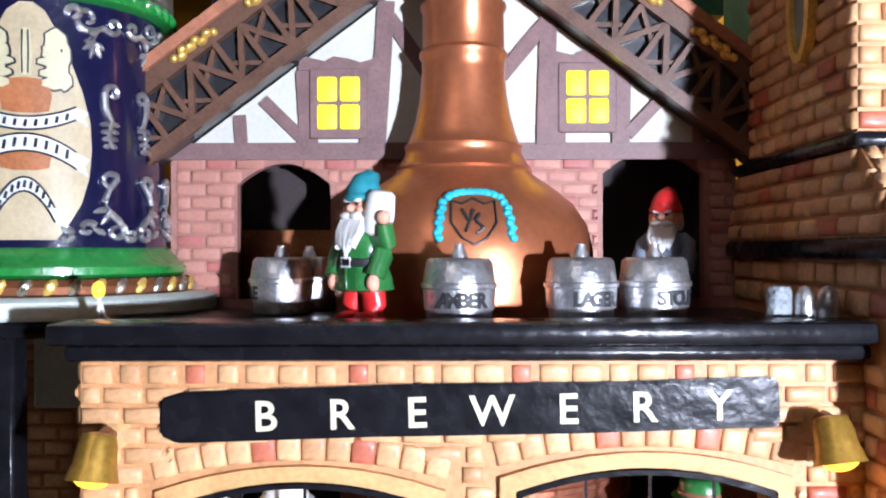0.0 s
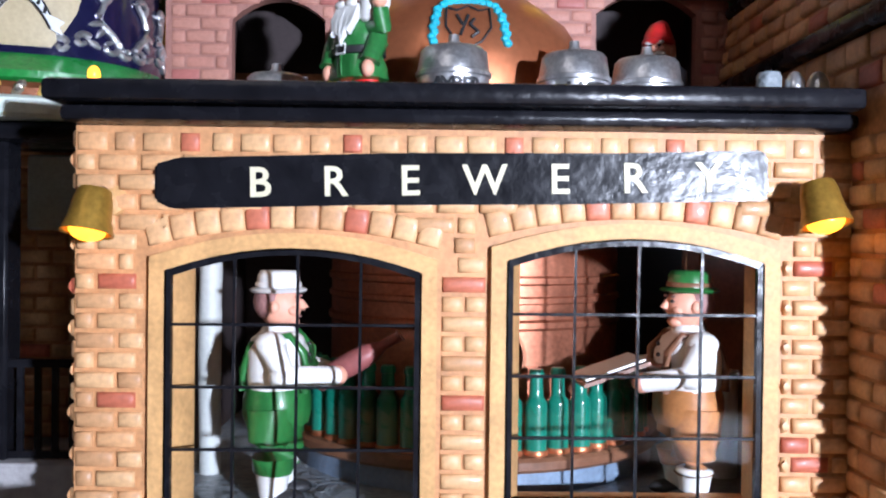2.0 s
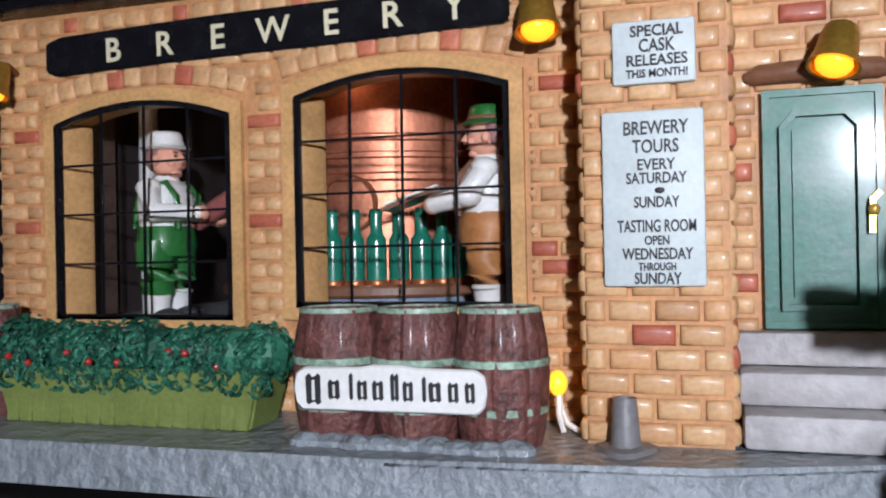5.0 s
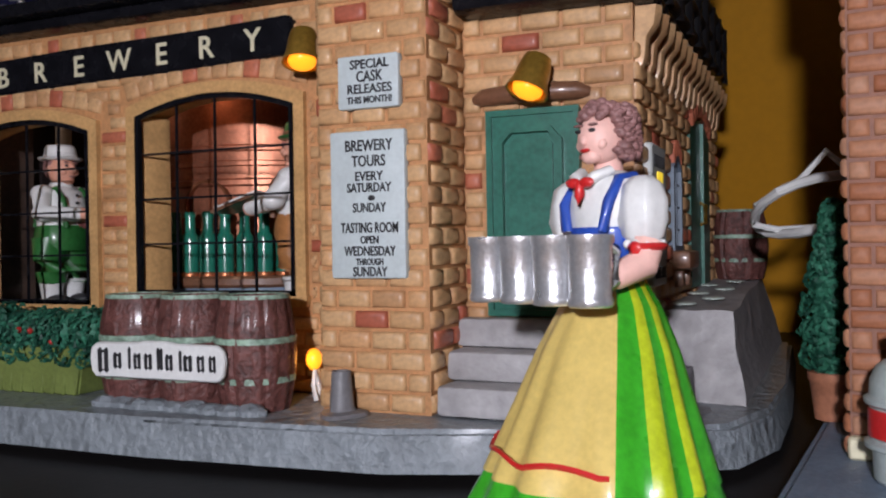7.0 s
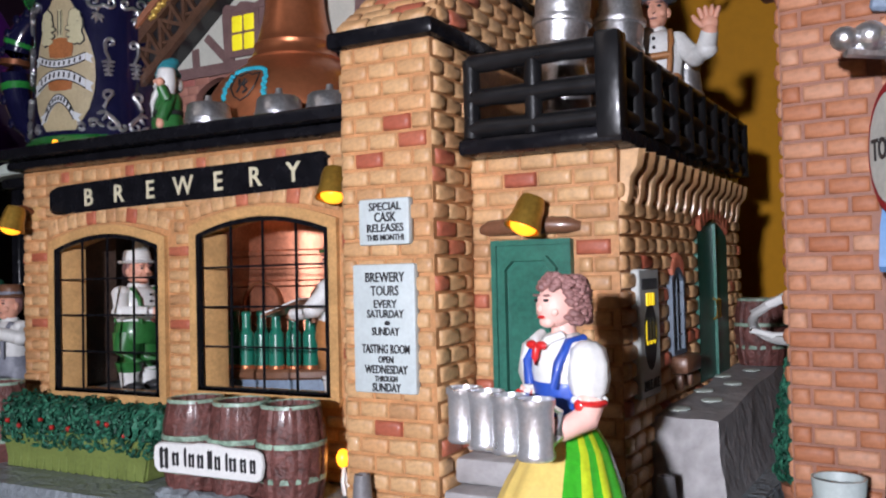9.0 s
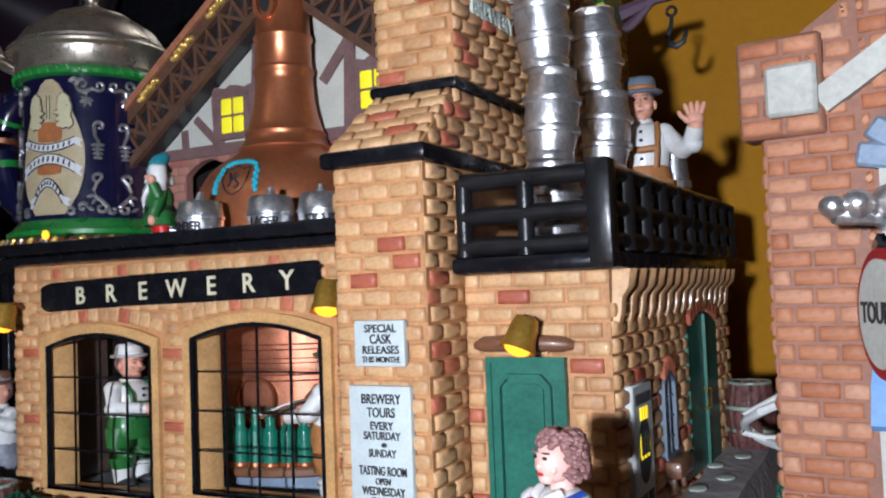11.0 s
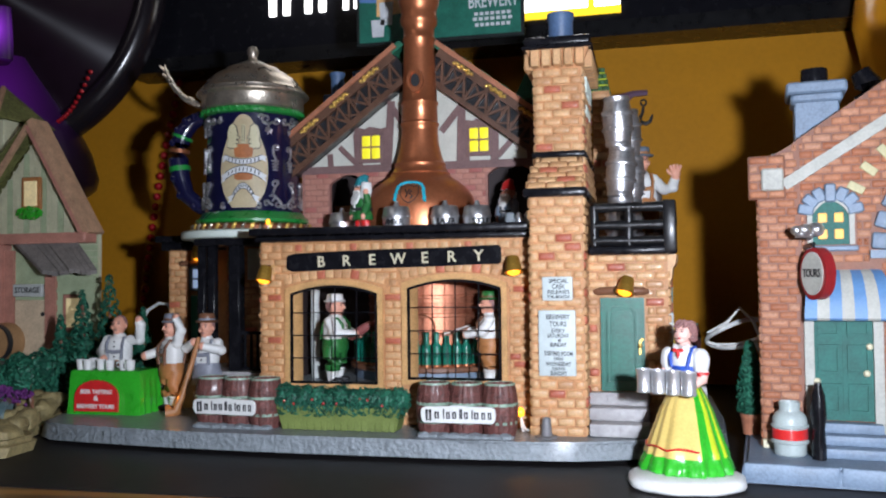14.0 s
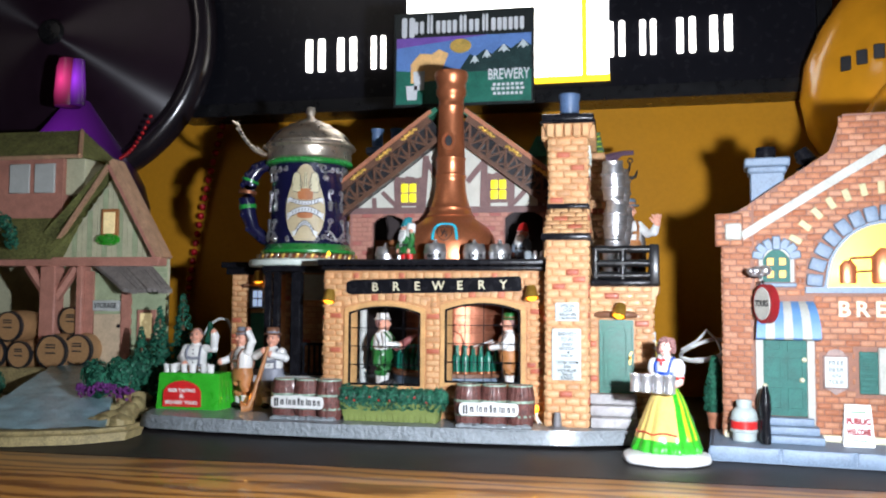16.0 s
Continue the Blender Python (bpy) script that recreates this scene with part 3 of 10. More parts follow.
def clear_of(u, v):
    for w in (W1, W2):
        if w["u0"] - 0.0036 < u < w["u1"] + 0.0036 and w["v0"] - 0.0035 < v < arch_top(w, min(max(u, w["u0"]), w["u1"])) + 0.0088:
            return False
        if w["u0"] - 0.0055 < u < w["u1"] + 0.0055 and w["spring"] - 0.001 < v < w["spring"] + 0.0075:
            return False
    if 0.0005 < u < 0.0112 and 0.0330 < v < 0.0800:
        return False
    return v < 0.1045


bricks(facade, FRONT, -0.0715, 0.0835, 0.0098, 0.1042, 0.0084, 0.0040, BREW, clear_of, seed=3, red=0.006,
       reds=[(-0.064, 0.079), (-0.064, 0.055), (0.006, 0.076), (0.006, 0.053), (0.075, 0.082), (0.071, 0.047), (0.075, 0.043)])
# pier between the windows: whole bricks and pairs of halves in turn
for r in range(6, 18):
    v = 0.0098 + (r + 0.5) * 0.0944 / 24
    for du, l in (((0, 0.0086),) if r % 2 else ((-0.0023, 0.0041), (0.0023, 0.0040))):
        ob = new("brick", brick_mesh(l, 0.0031, 0.0012, red_brick if r in (11, 17) else tan_brick))
        adopt(ob, facade)
        ob.matrix_basis = FRONT @ Matrix.Translation((0.0058 + du, v, 0.0002 * sway(r, du * 900)))
# dentil course of headers under the ledge
rnd = random.Random(5)
for k in range(24):
    u = -0.0715 + k * 0.00643
    odd = k in (3, 8, 13, 18)
    ob = new("brick", brick_mesh((0.0058, 0.0040, 0.0058)[k % 3] if not odd else 0.0038, 0.0037, 0.0009, red_brick if odd else tan_brick))
    adopt(ob, facade)
    ob.matrix_basis = FRONT @ Matrix.Translation((u + 0.0034, 0.1064 + 0.0002 * sway(k), 0))
# arch voussoirs
for w, reds in ((W1, (4, 8)), (W2, (4, 8))):
    c, hw = (w["u0"] + w["u1"]) / 2, (w["u1"] - w["u0"]) / 2
    for k in range(12):
        x = -hw - 0.004 + (2 * hw + 0.008) * (k + 0.5) / 12
        v = w["spring"] + 0.0062 + w["rise"] * (1 - (x / (hw + 0.006)) ** 2)
        slope = -2 * w["rise"] * x / (hw + 0.006) ** 2
        ob = new("brick", brick_mesh(0.0047, 0.0050, 0.0009, red_brick if k in reds else tan_brick))
        adopt(ob, facade)
        ob.matrix_basis = FRONT @ Matrix.Translation((c + x, v, 0.0002)) @ Matrix.Rotation(math.atan(slope), 4, "Z")
for w in (W1, W2):
    bm = bmn()
    strip(bm, arch_path(w, 0.0012), 0.0034, -0.0085, 0.0017, FRONT)
    prism(bm, [(w["u0"] - 0.003, w["v0"] - 0.0028), (w["u1"] + 0.003, w["v0"] - 0.0028), (w["u1"] + 0.0035, w["v0"]), (w["u0"] - 0.0035, w["v0"])], -0.006, 0.0022, FRONT)
    win = part("window", bm, tan_trim, brewery, "arched window with a smooth tan surround and black leading")
    bm = bmn()
    strip(bm, arch_path(w, -0.0008) + [(w["u0"] + 0.0008, w["v0"])], 0.0014, 0.0002, 0.0017, FRONT)
    strip(bm, [(w["u0"], w["v0"] + 0.0006), (w["u1"], w["v0"] + 0.0006)], 0.0015, 0.0002, 0.0017, FRONT)
    part("window_frame", bm, black_gloss, win, "black leaded frame")
    bm = bmn()
    prism(bm, [(w["u0"] - 0.001, 0.1712), (w["u0"] + 0.0004, 0.1712), (w["u0"] + 0.0036, 0.1776), (w["u0"] + 0.0034, 0.1798), (w["u0"] - 0.001, 0.1798)], w["v0"], w["spring"], Matrix.Identity(4))
    part("reveal", bm, tan_trim, win, "smooth splayed tan reveal")
    for k in range(1, 4):
        u = w["u0"] + (w["u1"] - w["u0"]) * (0.02 + 0.245 * k)
        bm = bmn()
        strip(bm, [(u, w["v0"]), (u + 0.0003, arch_top(w, u))], 0.00055, 0.0004, 0.0010, FRONT)
        part("glazing_bar", bm, black_gloss, win)
        v = w["v0"] + (w["spring"] - w["v0"]) * (0.03 + 0.25 * k)
        bm = bmn()
        strip(bm, [(w["u0"], v), (w["u1"], v + 0.0002)], 0.00055, 0.0005, 0.0012, FRONT)
        part("glazing_bar", bm, black_gloss, win)
    bm = bmn()
    pts = arch_path(w, -0.0002)[::-1]
    bm.faces.new([bm.verts.new(FRONT @ Vector((u, v, 0.0))) for u, v in pts])
    pane = part("pane", bm, glass, win, "clear glossy plastic pane", smooth=0)
    pane.visible_shadow = False
# sign board
SIGN = FRONT @ Matrix.Translation((0.0053, 0.0996, 0.0004)) @ Matrix.Rotation(radians(1.3), 4, "Z")
bm = bmn()
edge = [(-0.0608, -0.0036), (-0.0575, -0.0052), (-0.02, -0.0049), (0.02, -0.0052), (0.0595, -0.0049), (0.0606, -0.004), (0.0604, 0.0042), (0.059, 0.0051), (0.03, 0.0048), (-0.01, 0.0053), (-0.056, 0.0049), (-0.0606, 0.0036)]
prism(bm, edge, -0.001, 0.0016, SIGN)
bmesh.ops.bevel(bm, geom=[e for e in bm.edges], offset=0.0005, segments=2, affect="EDGES")
board = part("sign_board", bm, black_gloss, brewery, "black glossy board lettered BREWERY in cream")
for k, ch in enumerate("BREWERY"):
    part("letter", lettering(ch, 0.0083, SIGN @ Matrix.Translation((-0.0400 + 0.01475 * k, -0.0005, 0.0017)), 0.0002, 0.00012), letter_cream, board, smooth=0)
# black ledge and deck
bm = bmn()
for w0, w1, z0, z1, a, b in ((-0.03, 0.0062, 0.1096, 0.1128, -0.0722, 0.0815), (-0.004, 0.0098, 0.1130, 0.1172, -0.0742, 0.0812)):
    box(bm, a, b, 0.17 - w1, 0.17 - w0, z0, z1, bev=0.0012, seg=2)
part("ledge", bm, black_gloss, brewery, "black moulded cornice ledge")
bm = bmn()
box(bm, -0.075, 0.083, 0.1742, 0.244, 0.1130, 0.1146)
part("deck", bm, black_iron, brewery)
# rear and side walls that close the body
bm = bmn()
box(bm, -0.0715, -0.0655, 0.1802, 0.315, 0.0095, 0.1128)
box(bm, -0.0655, 0.148, 0.309, 0.315, 0.0095, 0.1128)
part("rear_wall", bm, tan_joint, brewery)
bm = bmn()
box(bm, -0.0654, 0.1, 0.1803, 0.3088, 0.0101, 0.0300)
part("inner_floor", bm, stone_grey, brewery, "grey floor inside the brewery")
# back wall and added side lining, coloured near-black for the room's shade
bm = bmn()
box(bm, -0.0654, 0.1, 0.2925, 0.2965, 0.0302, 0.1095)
part("inner_wall", bm, painted_shade, brewery)
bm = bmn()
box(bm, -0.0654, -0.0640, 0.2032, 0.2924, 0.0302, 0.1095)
part("inner_side_wall", bm, painted_shade, brewery)

# tower
TF = frame_at((0, 0.152, 0), (1, 0, 0), (0, -1, 0))
bm = bmn()
box(bm, 0.0832, 0.1098, 0.1522, 0.246, 0.0095, 0.1290)
tower = part("tower", bm, tan_joint, brewery, "square tan brick chimney tower with black bands")
bricks(tower, TF, 0.0830, 0.1100, 0.0102, 0.1285, 0.0086, 0.0045, BREW, lambda u, v: True, seed=11, red=0.0, reds=[(0.097, 0.109), (0.101, 0.105), (0.097, 0.031), (0.093, 0.098)])
TR = frame_at((0.1098, 0, 0), (0, 1, 0), (1, 0, 0))
TL = frame_at((0.0832, 0, 0), (0, -1, 0), (-1, 0, 0))
bricks(tower, TR, 0.1518, 0.1725, 0.0102, 0.1285, 0.0096, 0.0046, BREW, seed=12, single=False, shift=0.003, red=0.08)
bricks(tower, TL, -0.2445, -0.1518, 0.1172, 0.1285, 0.0096, 0.0046, BREW, seed=13, single=False)
bricks(tower, TL, -0.1700, -0.1518, 0.0102, 0.109, 0.0096, 0.0046, BREW, seed=14, single=False)


def taper(bm, a, b):
    """A block between two rectangles (x0, x1, y0, y1, z)."""
    vs = []
    for x0, x1, y0, y1, z in (a, b):
        vs.append([bm.verts.new(p) for p in ((x0, y0, z), (x1, y0, z), (x1, y1, z), (x0, y1, z))])
    for i in range(4):
        bm.faces.new((vs[0][i], vs[0][(i + 1) % 4], vs[1][(i + 1) % 4], vs[1][i]))
    bm.faces.new(vs[0][::-1])
    bm.faces.new(vs[1])


SH0 = (0.0815, 0.1105, 0.151, 0.246, 0.1330)
SH1 = (0.0838, 0.1088, 0.174, 0.246, 0.1515)
bm = bmn()
taper(bm, SH0, SH1)
shoulder = part("tower_shoulder", bm, tan_joint, brewery, "sloping brick shoulder of the tower")
d = Vector((0, 0.023, 0.0185))
fr = frame_at((0, 0.1508, 0.1330), (1, 0, 0), (0, -0.0185, 0.023))
bricks(shoulder, fr, 0.0822, 0.1098, 0.0003, 0.0290, 0.0096, 0.0048, BREW, lambda u, v: 0.0815 + 0.0023 * v / 0.029 < u < 0.1105 - 0.0017 * v / 0.029, seed=21, single=False, red=0.1)
fr = frame_at((0.1105, 0, 0.1330), (0, 1, 0), (1, 0, 0.092))
bricks(shoulder, fr, 0.1515, 0.2455, 0.0002, 0.0184, 0.0096, 0.0046, BREW, lambda u, v: u > 0.1515 + 1.243 * v, seed=22, single=False)
fr = frame_at((0.0815, 0, 0.1330), (0, -1, 0), (-1, 0, 0.124))
bricks(shoulder, fr, -0.2455, -0.1515, 0.0002, 0.0184, 0.0096, 0.0046, BREW, lambda u, v: -u > 0.1515 + 1.243 * v, seed=23, single=False)
bm = bmn()
for x0, x1, y0, y1, z0, z1 in ((0.0800, 0.1120, 0.1492, 0.246, 0.1286, 0.1332), (0.0820, 0.1104, 0.1722, 0.246, 0.1512, 0.1546)):
    box(bm, x0, x1, y0, y1, z0, z1, bev=0.0013, seg=2)
part("tower_band", bm, black_gloss, brewery, "black moulded bands round the tower")
bm = bmn()
box(bm, 0.0840, 0.1086, 0.1752, 0.235, 0.1545, 0.1985)
shaft = part("tower_shaft", bm, tan_joint, brewery, "upper brick chimney shaft")
SF = frame_at((0, 0.1750, 0), (1, 0, 0), (0, -1, 0))
bricks(shaft, SF, 0.0838, 0.1088, 0.1548, 0.1985, 0.0094, 0.0044, BREW, seed=31, single=False, red=0.09)
SR = frame_at((0.1088, 0, 0), (0, 1, 0), (1, 0, 0))
SL = frame_at((0.0838, 0, 0), (0, -1, 0), (-1, 0, 0))
bricks(shaft, SR, 0.1748, 0.235, 0.1548, 0.1985, 0.0094, 0.0044, BREW, seed=32, single=False)
bricks(shaft, SL, -0.235, -0.1748, 0.1548, 0.1985, 0.0094, 0.0044, BREW, seed=33, single=False)
bm = bmn()
taper(bm, (0.0840, 0.1086, 0.1752, 0.235, 0.1984), (0.0800, 0.1126, 0.1705, 0.238, 0.2080))
part("tower_crown", bm, tan_joint, brewery, "flared brick crown")
bm = bmn()
for k in range(5):
    x = 0.0848 + k * 0.0058
    box(bm, x - 0.0023, x + 0.0023, 0.1695, 0.1780, 0.1990, 0.2078, bev=0.0006, m=Matrix.Translation((0, -0.0005, 0)))
for k in range(9):
    y = 0.178 + k * 0.0066
    for x in (0.1112, 0.0814):
        box(bm, x - 0.003, x + 0.003, y - 0.0024, y + 0.0024, 0.1985, 0.2078, bev=0.0006)
part("corbel_bricks", bm, tan_bricks, brewery, kind="stuff")
bm = bmn()
box(bm, 0.0778, 0.1146, 0.1685, 0.240, 0.2080, 0.2100, bev=0.0006)
box(bm, 0.0788, 0.1136, 0.1695, 0.239, 0.2100, 0.2145, bev=0.0012, seg=2)
part("tower_cap", bm, black_gloss, brewery, "black chimney cap")
bm = bmn()
lathe(bm, [(0.0060, 0.2144), (0.0066, 0.216), (0.0068, 0.228), (0.0074, 0.2295), (0.0074, 0.232), (0.0056, 0.232), (0.0054, 0.222)], (0.0965, 0.192, 0), 20)
part("chimney_pot", bm, pot_blue, brewery, "blue-grey chimney pot")
# oval gilt plaque on the shaft's flank and raised lettering on the other flank
PL = frame_at((0.0832, 0.198, 0.186), (0, -1, 0), (-1, 0, 0))
bm = bmn()
ring = [(0.0052 * math.cos(2 * math.pi * k / 24), 0.0115 * math.sin(2 * math.pi * k / 24)) for k in range(24)]
strip(bm, ring, 0.0022, 0.0, 0.0022, PL, loop=True)
plaque = part("plaque", bm, gold, brewery, "oval plaque with a gilt rim")
bm = bmn()
prism(bm, [(u * 0.85, v * 0.9) for u, v in ring], 0.0, 0.0010, PL)
part("plaque_face", bm, slate_blue, plaque)
LT = frame_at((0.1096, 0, 0), (0, 1, 0), (1, 0, 0))
bm = bmn()
for k in range(8):
    v = 0.1865 + 0.0012 * sway(k)
    box(bm, 0, 0.0042, -0.0022, 0.0022, 0, 0.0012, m=LT @ Matrix.Translation((0.1815 + k * 0.0052, 0.1905, 0)) @ Matrix.Rotation(0.06 * (k % 3 - 1), 4, "Z") @ Matrix.Scale(1.0, 4) @ Matrix.Diagonal((0.75, 1.9, 1, 1)))
part("raised_marks", bm, pale_stone, brewery, "pale raised bars of a trade name")
part("raised_lettering", lettering("BREWERY", 0.0066, LT @ Matrix.Translation((0.2, 0.1775, 0.0004)), 0.0005, 0.0002, width=0.031), pale_stone, brewery, "pale raised lettering", smooth=0)

# wall signs on the tower
for (c, w, h, lines) in (((0.0968, 0.0829), 0.0150, 0.0118, (("SPECIAL", 0.0027, 0.0037), ("CASK", 0.0032, 0.0010), ("RELEASES", 0.0027, -0.0017), ("THIS MONTH!", 0.0020, -0.0041))),
                         ((0.0963, 0.0560), 0.0184, 0.0325, (("BREWERY", 0.0033, 0.0128), ("TOURS", 0.0033, 0.0094), ("EVERY", 0.0027, 0.0061), ("SATURDAY", 0.0027, 0.0036), ("SUNDAY", 0.0027, -0.0008),
                                                            ("TASTING ROOM", 0.0030, -0.0052), ("OPEN", 0.0022, -0.0078), ("WEDNESDAY", 0.0028, -0.0103), ("THROUGH", 0.0019, -0.0126), ("SUNDAY", 0.0028, -0.0148)))):
    fr = TF @ Matrix.Translation((c[0], c[1], 0.0008))
    bm = bmn()
    box(bm, -w / 2, w / 2, -h / 2, h / 2, -0.001, 0.0016, bev=0.0006, m=fr, seg=2)
    sg = part("wall_sign", bm, sign_white, brewery, "pale painted wall sign with black lettering")
    bm = bmn()
    for txt, size, v in lines:
        one = lettering(txt, size * 1.05, fr @ Matrix.Translation((0.0006, v, 0.00185)), 0.0001, 0.00005, width=min(w * 0.76, len(txt) * size * 0.50))
        tmp = bpy.data.meshes.new("tmp")
        one.to_mesh(tmp)
        one.free()
        bm.from_mesh(tmp)
        bpy.data.meshes.remove(tmp)
    if h > 0.02:
        ball(bm, fr @ Vector((0.0012, 0.0014, 0.0018)), (0.0009, 0.0003, 0.0006))
    part("sign_lettering", bm, ink, sg, smooth=0)

# right wing with the door
RF = frame_at((0, 0.173, 0), (1, 0, 0), (0, -1, 0))
bm = bmn()
box(bm, 0.1101, 0.1502, 0.1732, 0.180, 0.0095, 0.1005)
wing = part("wing_front_wall", bm, tan_joint, brewery, "tan brick wall round the green door")
bricks(wing, RF, 0.1102, 0.1505, 0.0102, 0.1000, 0.0096, 0.0046, BREW, lambda u, v: not (0.1160 < u < 0.1392 and v < 0.079), seed=41, single=False, red=0.0, reds=[(0.113, 0.064), (0.112, 0.040), (0.144, 0.075), (0.128, 0.095)])
RF = RF @ Matrix.Translation((0.0010, 0, 0))
bm = bmn()
prism(bm, [(0.1158, 0.0305), (0.1375, 0.0305), (0.1375, 0.0775), (0.1158, 0.0775)], 0.0, 0.0016, RF)
strip(bm, [(0.1192, 0.0345), (0.1332, 0.0345), (0.1332, 0.0702), (0.1308, 0.0728), (0.1216, 0.0728), (0.1192, 0.0702)], 0.0012, 0.0016, 0.0034, RF, loop=True)
prism(bm, [(0.1210, 0.0365), (0.1314, 0.0365), (0.1314, 0.0695), (0.1300, 0.0708), (0.1224, 0.0708), (0.1210, 0.0695)], 0.0016, 0.0024, RF)
strip(bm, [(0.1162, 0.031), (0.1368, 0.031), (0.1368, 0.077), (0.1162, 0.077)], 0.0014, 0.0016, 0.0024, RF, loop=True)
door = part("door", bm, door_green, brewery, "green panelled door")
bm = bmn()
strip(bm, [(0.1350, 0.049), (0.1352, 0.0555), (0.1366, 0.057)], 0.0011, 0.002, 0.0036, RF)
ball(bm, RF @ Vector((0.1352, 0.0535, 0.0042)), 0.0011)
part("door_handle", bm, gold, door, "gilt handle plate")
bm = bmn()
tube(bm, [RF @ Vector(p) for p in ((0.1124, 0.0806, 0.0008), (0.1150, 0.0810, 0.0016), (0.1260, 0.0814, 0.0020), (0.1370, 0.0810, 0.0016), (0.1398, 0.0806, 0.0008))], [0.0011, 0.0021, 0.0024, 0.0021, 0.0011], 12)
part("lintel", bm, brown_paint, brewery, "rounded brown lintel")
for k in range(3):
    bm = bmn()
    box(bm, 0.1115 - 0.0006 * k, 0.1400, 0.1725 - 0.0075 * (3 - k) + 0.001, 0.1725, 0.0100 + 0.0067 * k, 0.0100 + 0.0067 * (k + 1), bev=0.0012, seg=2)
    for v in bm.verts:
        v.co += 0.0005 * noise.noise_vector(v.co * 160)
    part("door_step", bm, step_grey, brewery, "worn grey stone step")
# side wall
WS = frame_at((0.1506, 0.1730, 0), (0.004, 0.140, 0), (0.140, -0.004, 0))
bm = bmn()
pierced(bm, 0.0, 0.140, 0.0095, 0.1005, -0.006, -0.0003, WS, [])
side = part("wing_side_wall", bm, tan_joint, brewery, "tan brick side wall")
SW = dict(u0=0.0405, u1=0.0525, v0=0.045, spring=0.066, rise=0.003)
GD = dict(u0=0.0735, u1=0.1160, v0=0.033, spring=0.080, rise=0.005)
bricks(side, WS, 0.0, 0.140, 0.0102, 0.0915, 0.0096, 0.0046, BREW, lambda u, v: not ((SW["u0"] - 0.001 < u < SW["u1"] + 0.001 and 0.040 < v < 0.071) or (GD["u0"] < u < GD["u1"] and 0.031 < v < 0.086)), seed=51, single=False, red=0.06)
for k in range(15):
    bm = bmn()
    u = 0.003 + k * 0.0092
    ring = []
    for j, (v, out, hw) in enumerate(((0.0845, 0.0008, 0.0016), (0.0880, 0.0022, 0.0025), (0.0925, 0.0026, 0.0028), (0.0950, 0.0046, 0.0030), (0.0995, 0.0052, 0.0031))):
        shift = 0.0006 * (4 - j) + 0.0003 * sway(k, j)
        ring.append([bm.verts.new(WS @ Vector((u + 0.003 - shift + e * hw, v, w))) for e, w in ((-1, -0.001), (-0.8, out * 0.8), (0, out), (0.8, out * 0.8), (1, -0.001))])
    for p, q in zip(ring, ring[1:]):
        for i in range(4):
            bm.faces.new((p[i], p[i + 1], q[i + 1], q[i]))
    bm.faces.new(ring[0][::-1])
    bm.faces.new(ring[-1])
    part("corbel", bm, tan_brick, brewery)
bm = bmn()
prism(bm, arch_path(GD), -0.001, 0.0008, WS)
strip(bm, [((GD["u0"] + GD["u1"]) / 2, GD["v0"]), ((GD["u0"] + GD["u1"]) / 2, 0.084)], 0.0008, 0.0008, 0.0018, WS)
sdoor = part("side_door", bm, door_green, brewery, "arched green double door")
for u in (-0.0022, 0.0022):
    bm = bmn()
    tube(bm, [WS @ Vector(((GD["u0"] + GD["u1"]) / 2 + u, 0.0520 + q, w)) for q, w in ((0.0, 0.0008), (0.0008, 0.0022), (0.0062, 0.0022), (0.0070, 0.0008))], 0.0005, 6)
    part("door_handle", bm, brass, sdoor, "brass pull handle")
bm = bmn()
for o in (GD, SW):
    for k in range(9):
        c, hw = (o["u0"] + o["u1"]) / 2, (o["u1"] - o["u0"]) / 2
        x = -hw + 2 * hw * (k + 0.5) / 9
        box(bm, -hw / 11, hw / 11, -0.0022, 0.0022, 0, 0.0018, bev=0.0004, m=WS @ Matrix.Translation((c + x, o["spring"] + 0.0028 + o["rise"] * (1 - (x / hw) ** 2), 0)) @ Matrix.Rotation(-x * 30, 4, "Z"))
part("side_arch_bricks", bm, red_bricks, brewery, kind="stuff")
# near-black plate paints the unlit opening of the side window
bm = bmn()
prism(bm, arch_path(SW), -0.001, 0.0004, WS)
sidewin = part("side_window", bm, painted_shade, brewery, "small arched window with grey shutters")
bm = bmn()
strip(bm, arch_path(SW) + [(SW["u0"], SW["v0"])], 0.0015, 0.0, 0.0016, WS)
strip(bm, [(0.0465, 0.045), (0.0465, 0.069)], 0.0008, 0.0, 0.0012, WS)
for v in (0.050, 0.056, 0.062):
    strip(bm, [(0.0405, v), (0.0525, v)], 0.0006, 0.0, 0.001, WS)
part("window_frame", bm, slate_blue, sidewin)
bm = bmn()
box(bm, 0.0385, 0.0545, 0.0395, 0.0445, 0.0, 0.0058, bev=0.0012, seg=2, m=WS)
sill = part("window_sill", bm, brown_paint, sidewin, "brown sill")
for u in (0.0405, 0.0505):
    bm = bmn()
    box(bm, u, u + 0.0026, 0.0348, 0.0394, 0.0, 0.0036, bev=0.0008, seg=2, m=WS)
    part("bracket", bm, brown_paint, sill)
PO = WS @ Matrix.Translation((0.0160, 0.0530, 0.0008))
bm = bmn()
box(bm, -0.0085, 0.0085, -0.0165, 0.0165, -0.001, 0.0013, bev=0.0004, m=PO)
poster = part("poster", bm, poster_grey, brewery, "grey wall poster with a barrel and black lettering")
bm = bmn()
for k in range(9):
    box(bm, -0.0068 + k * 0.0015, -0.0058 + k * 0.0015, 0.0112, 0.0140, 0.0013, 0.0015, m=PO)
for k in range(3):
    box(bm, -0.0038 + 0.0026 * k, -0.0019 + 0.0026 * k, -0.002, 0.004, 0.0016, 0.0018, m=PO)
part("poster_marks", bm, ink, poster)
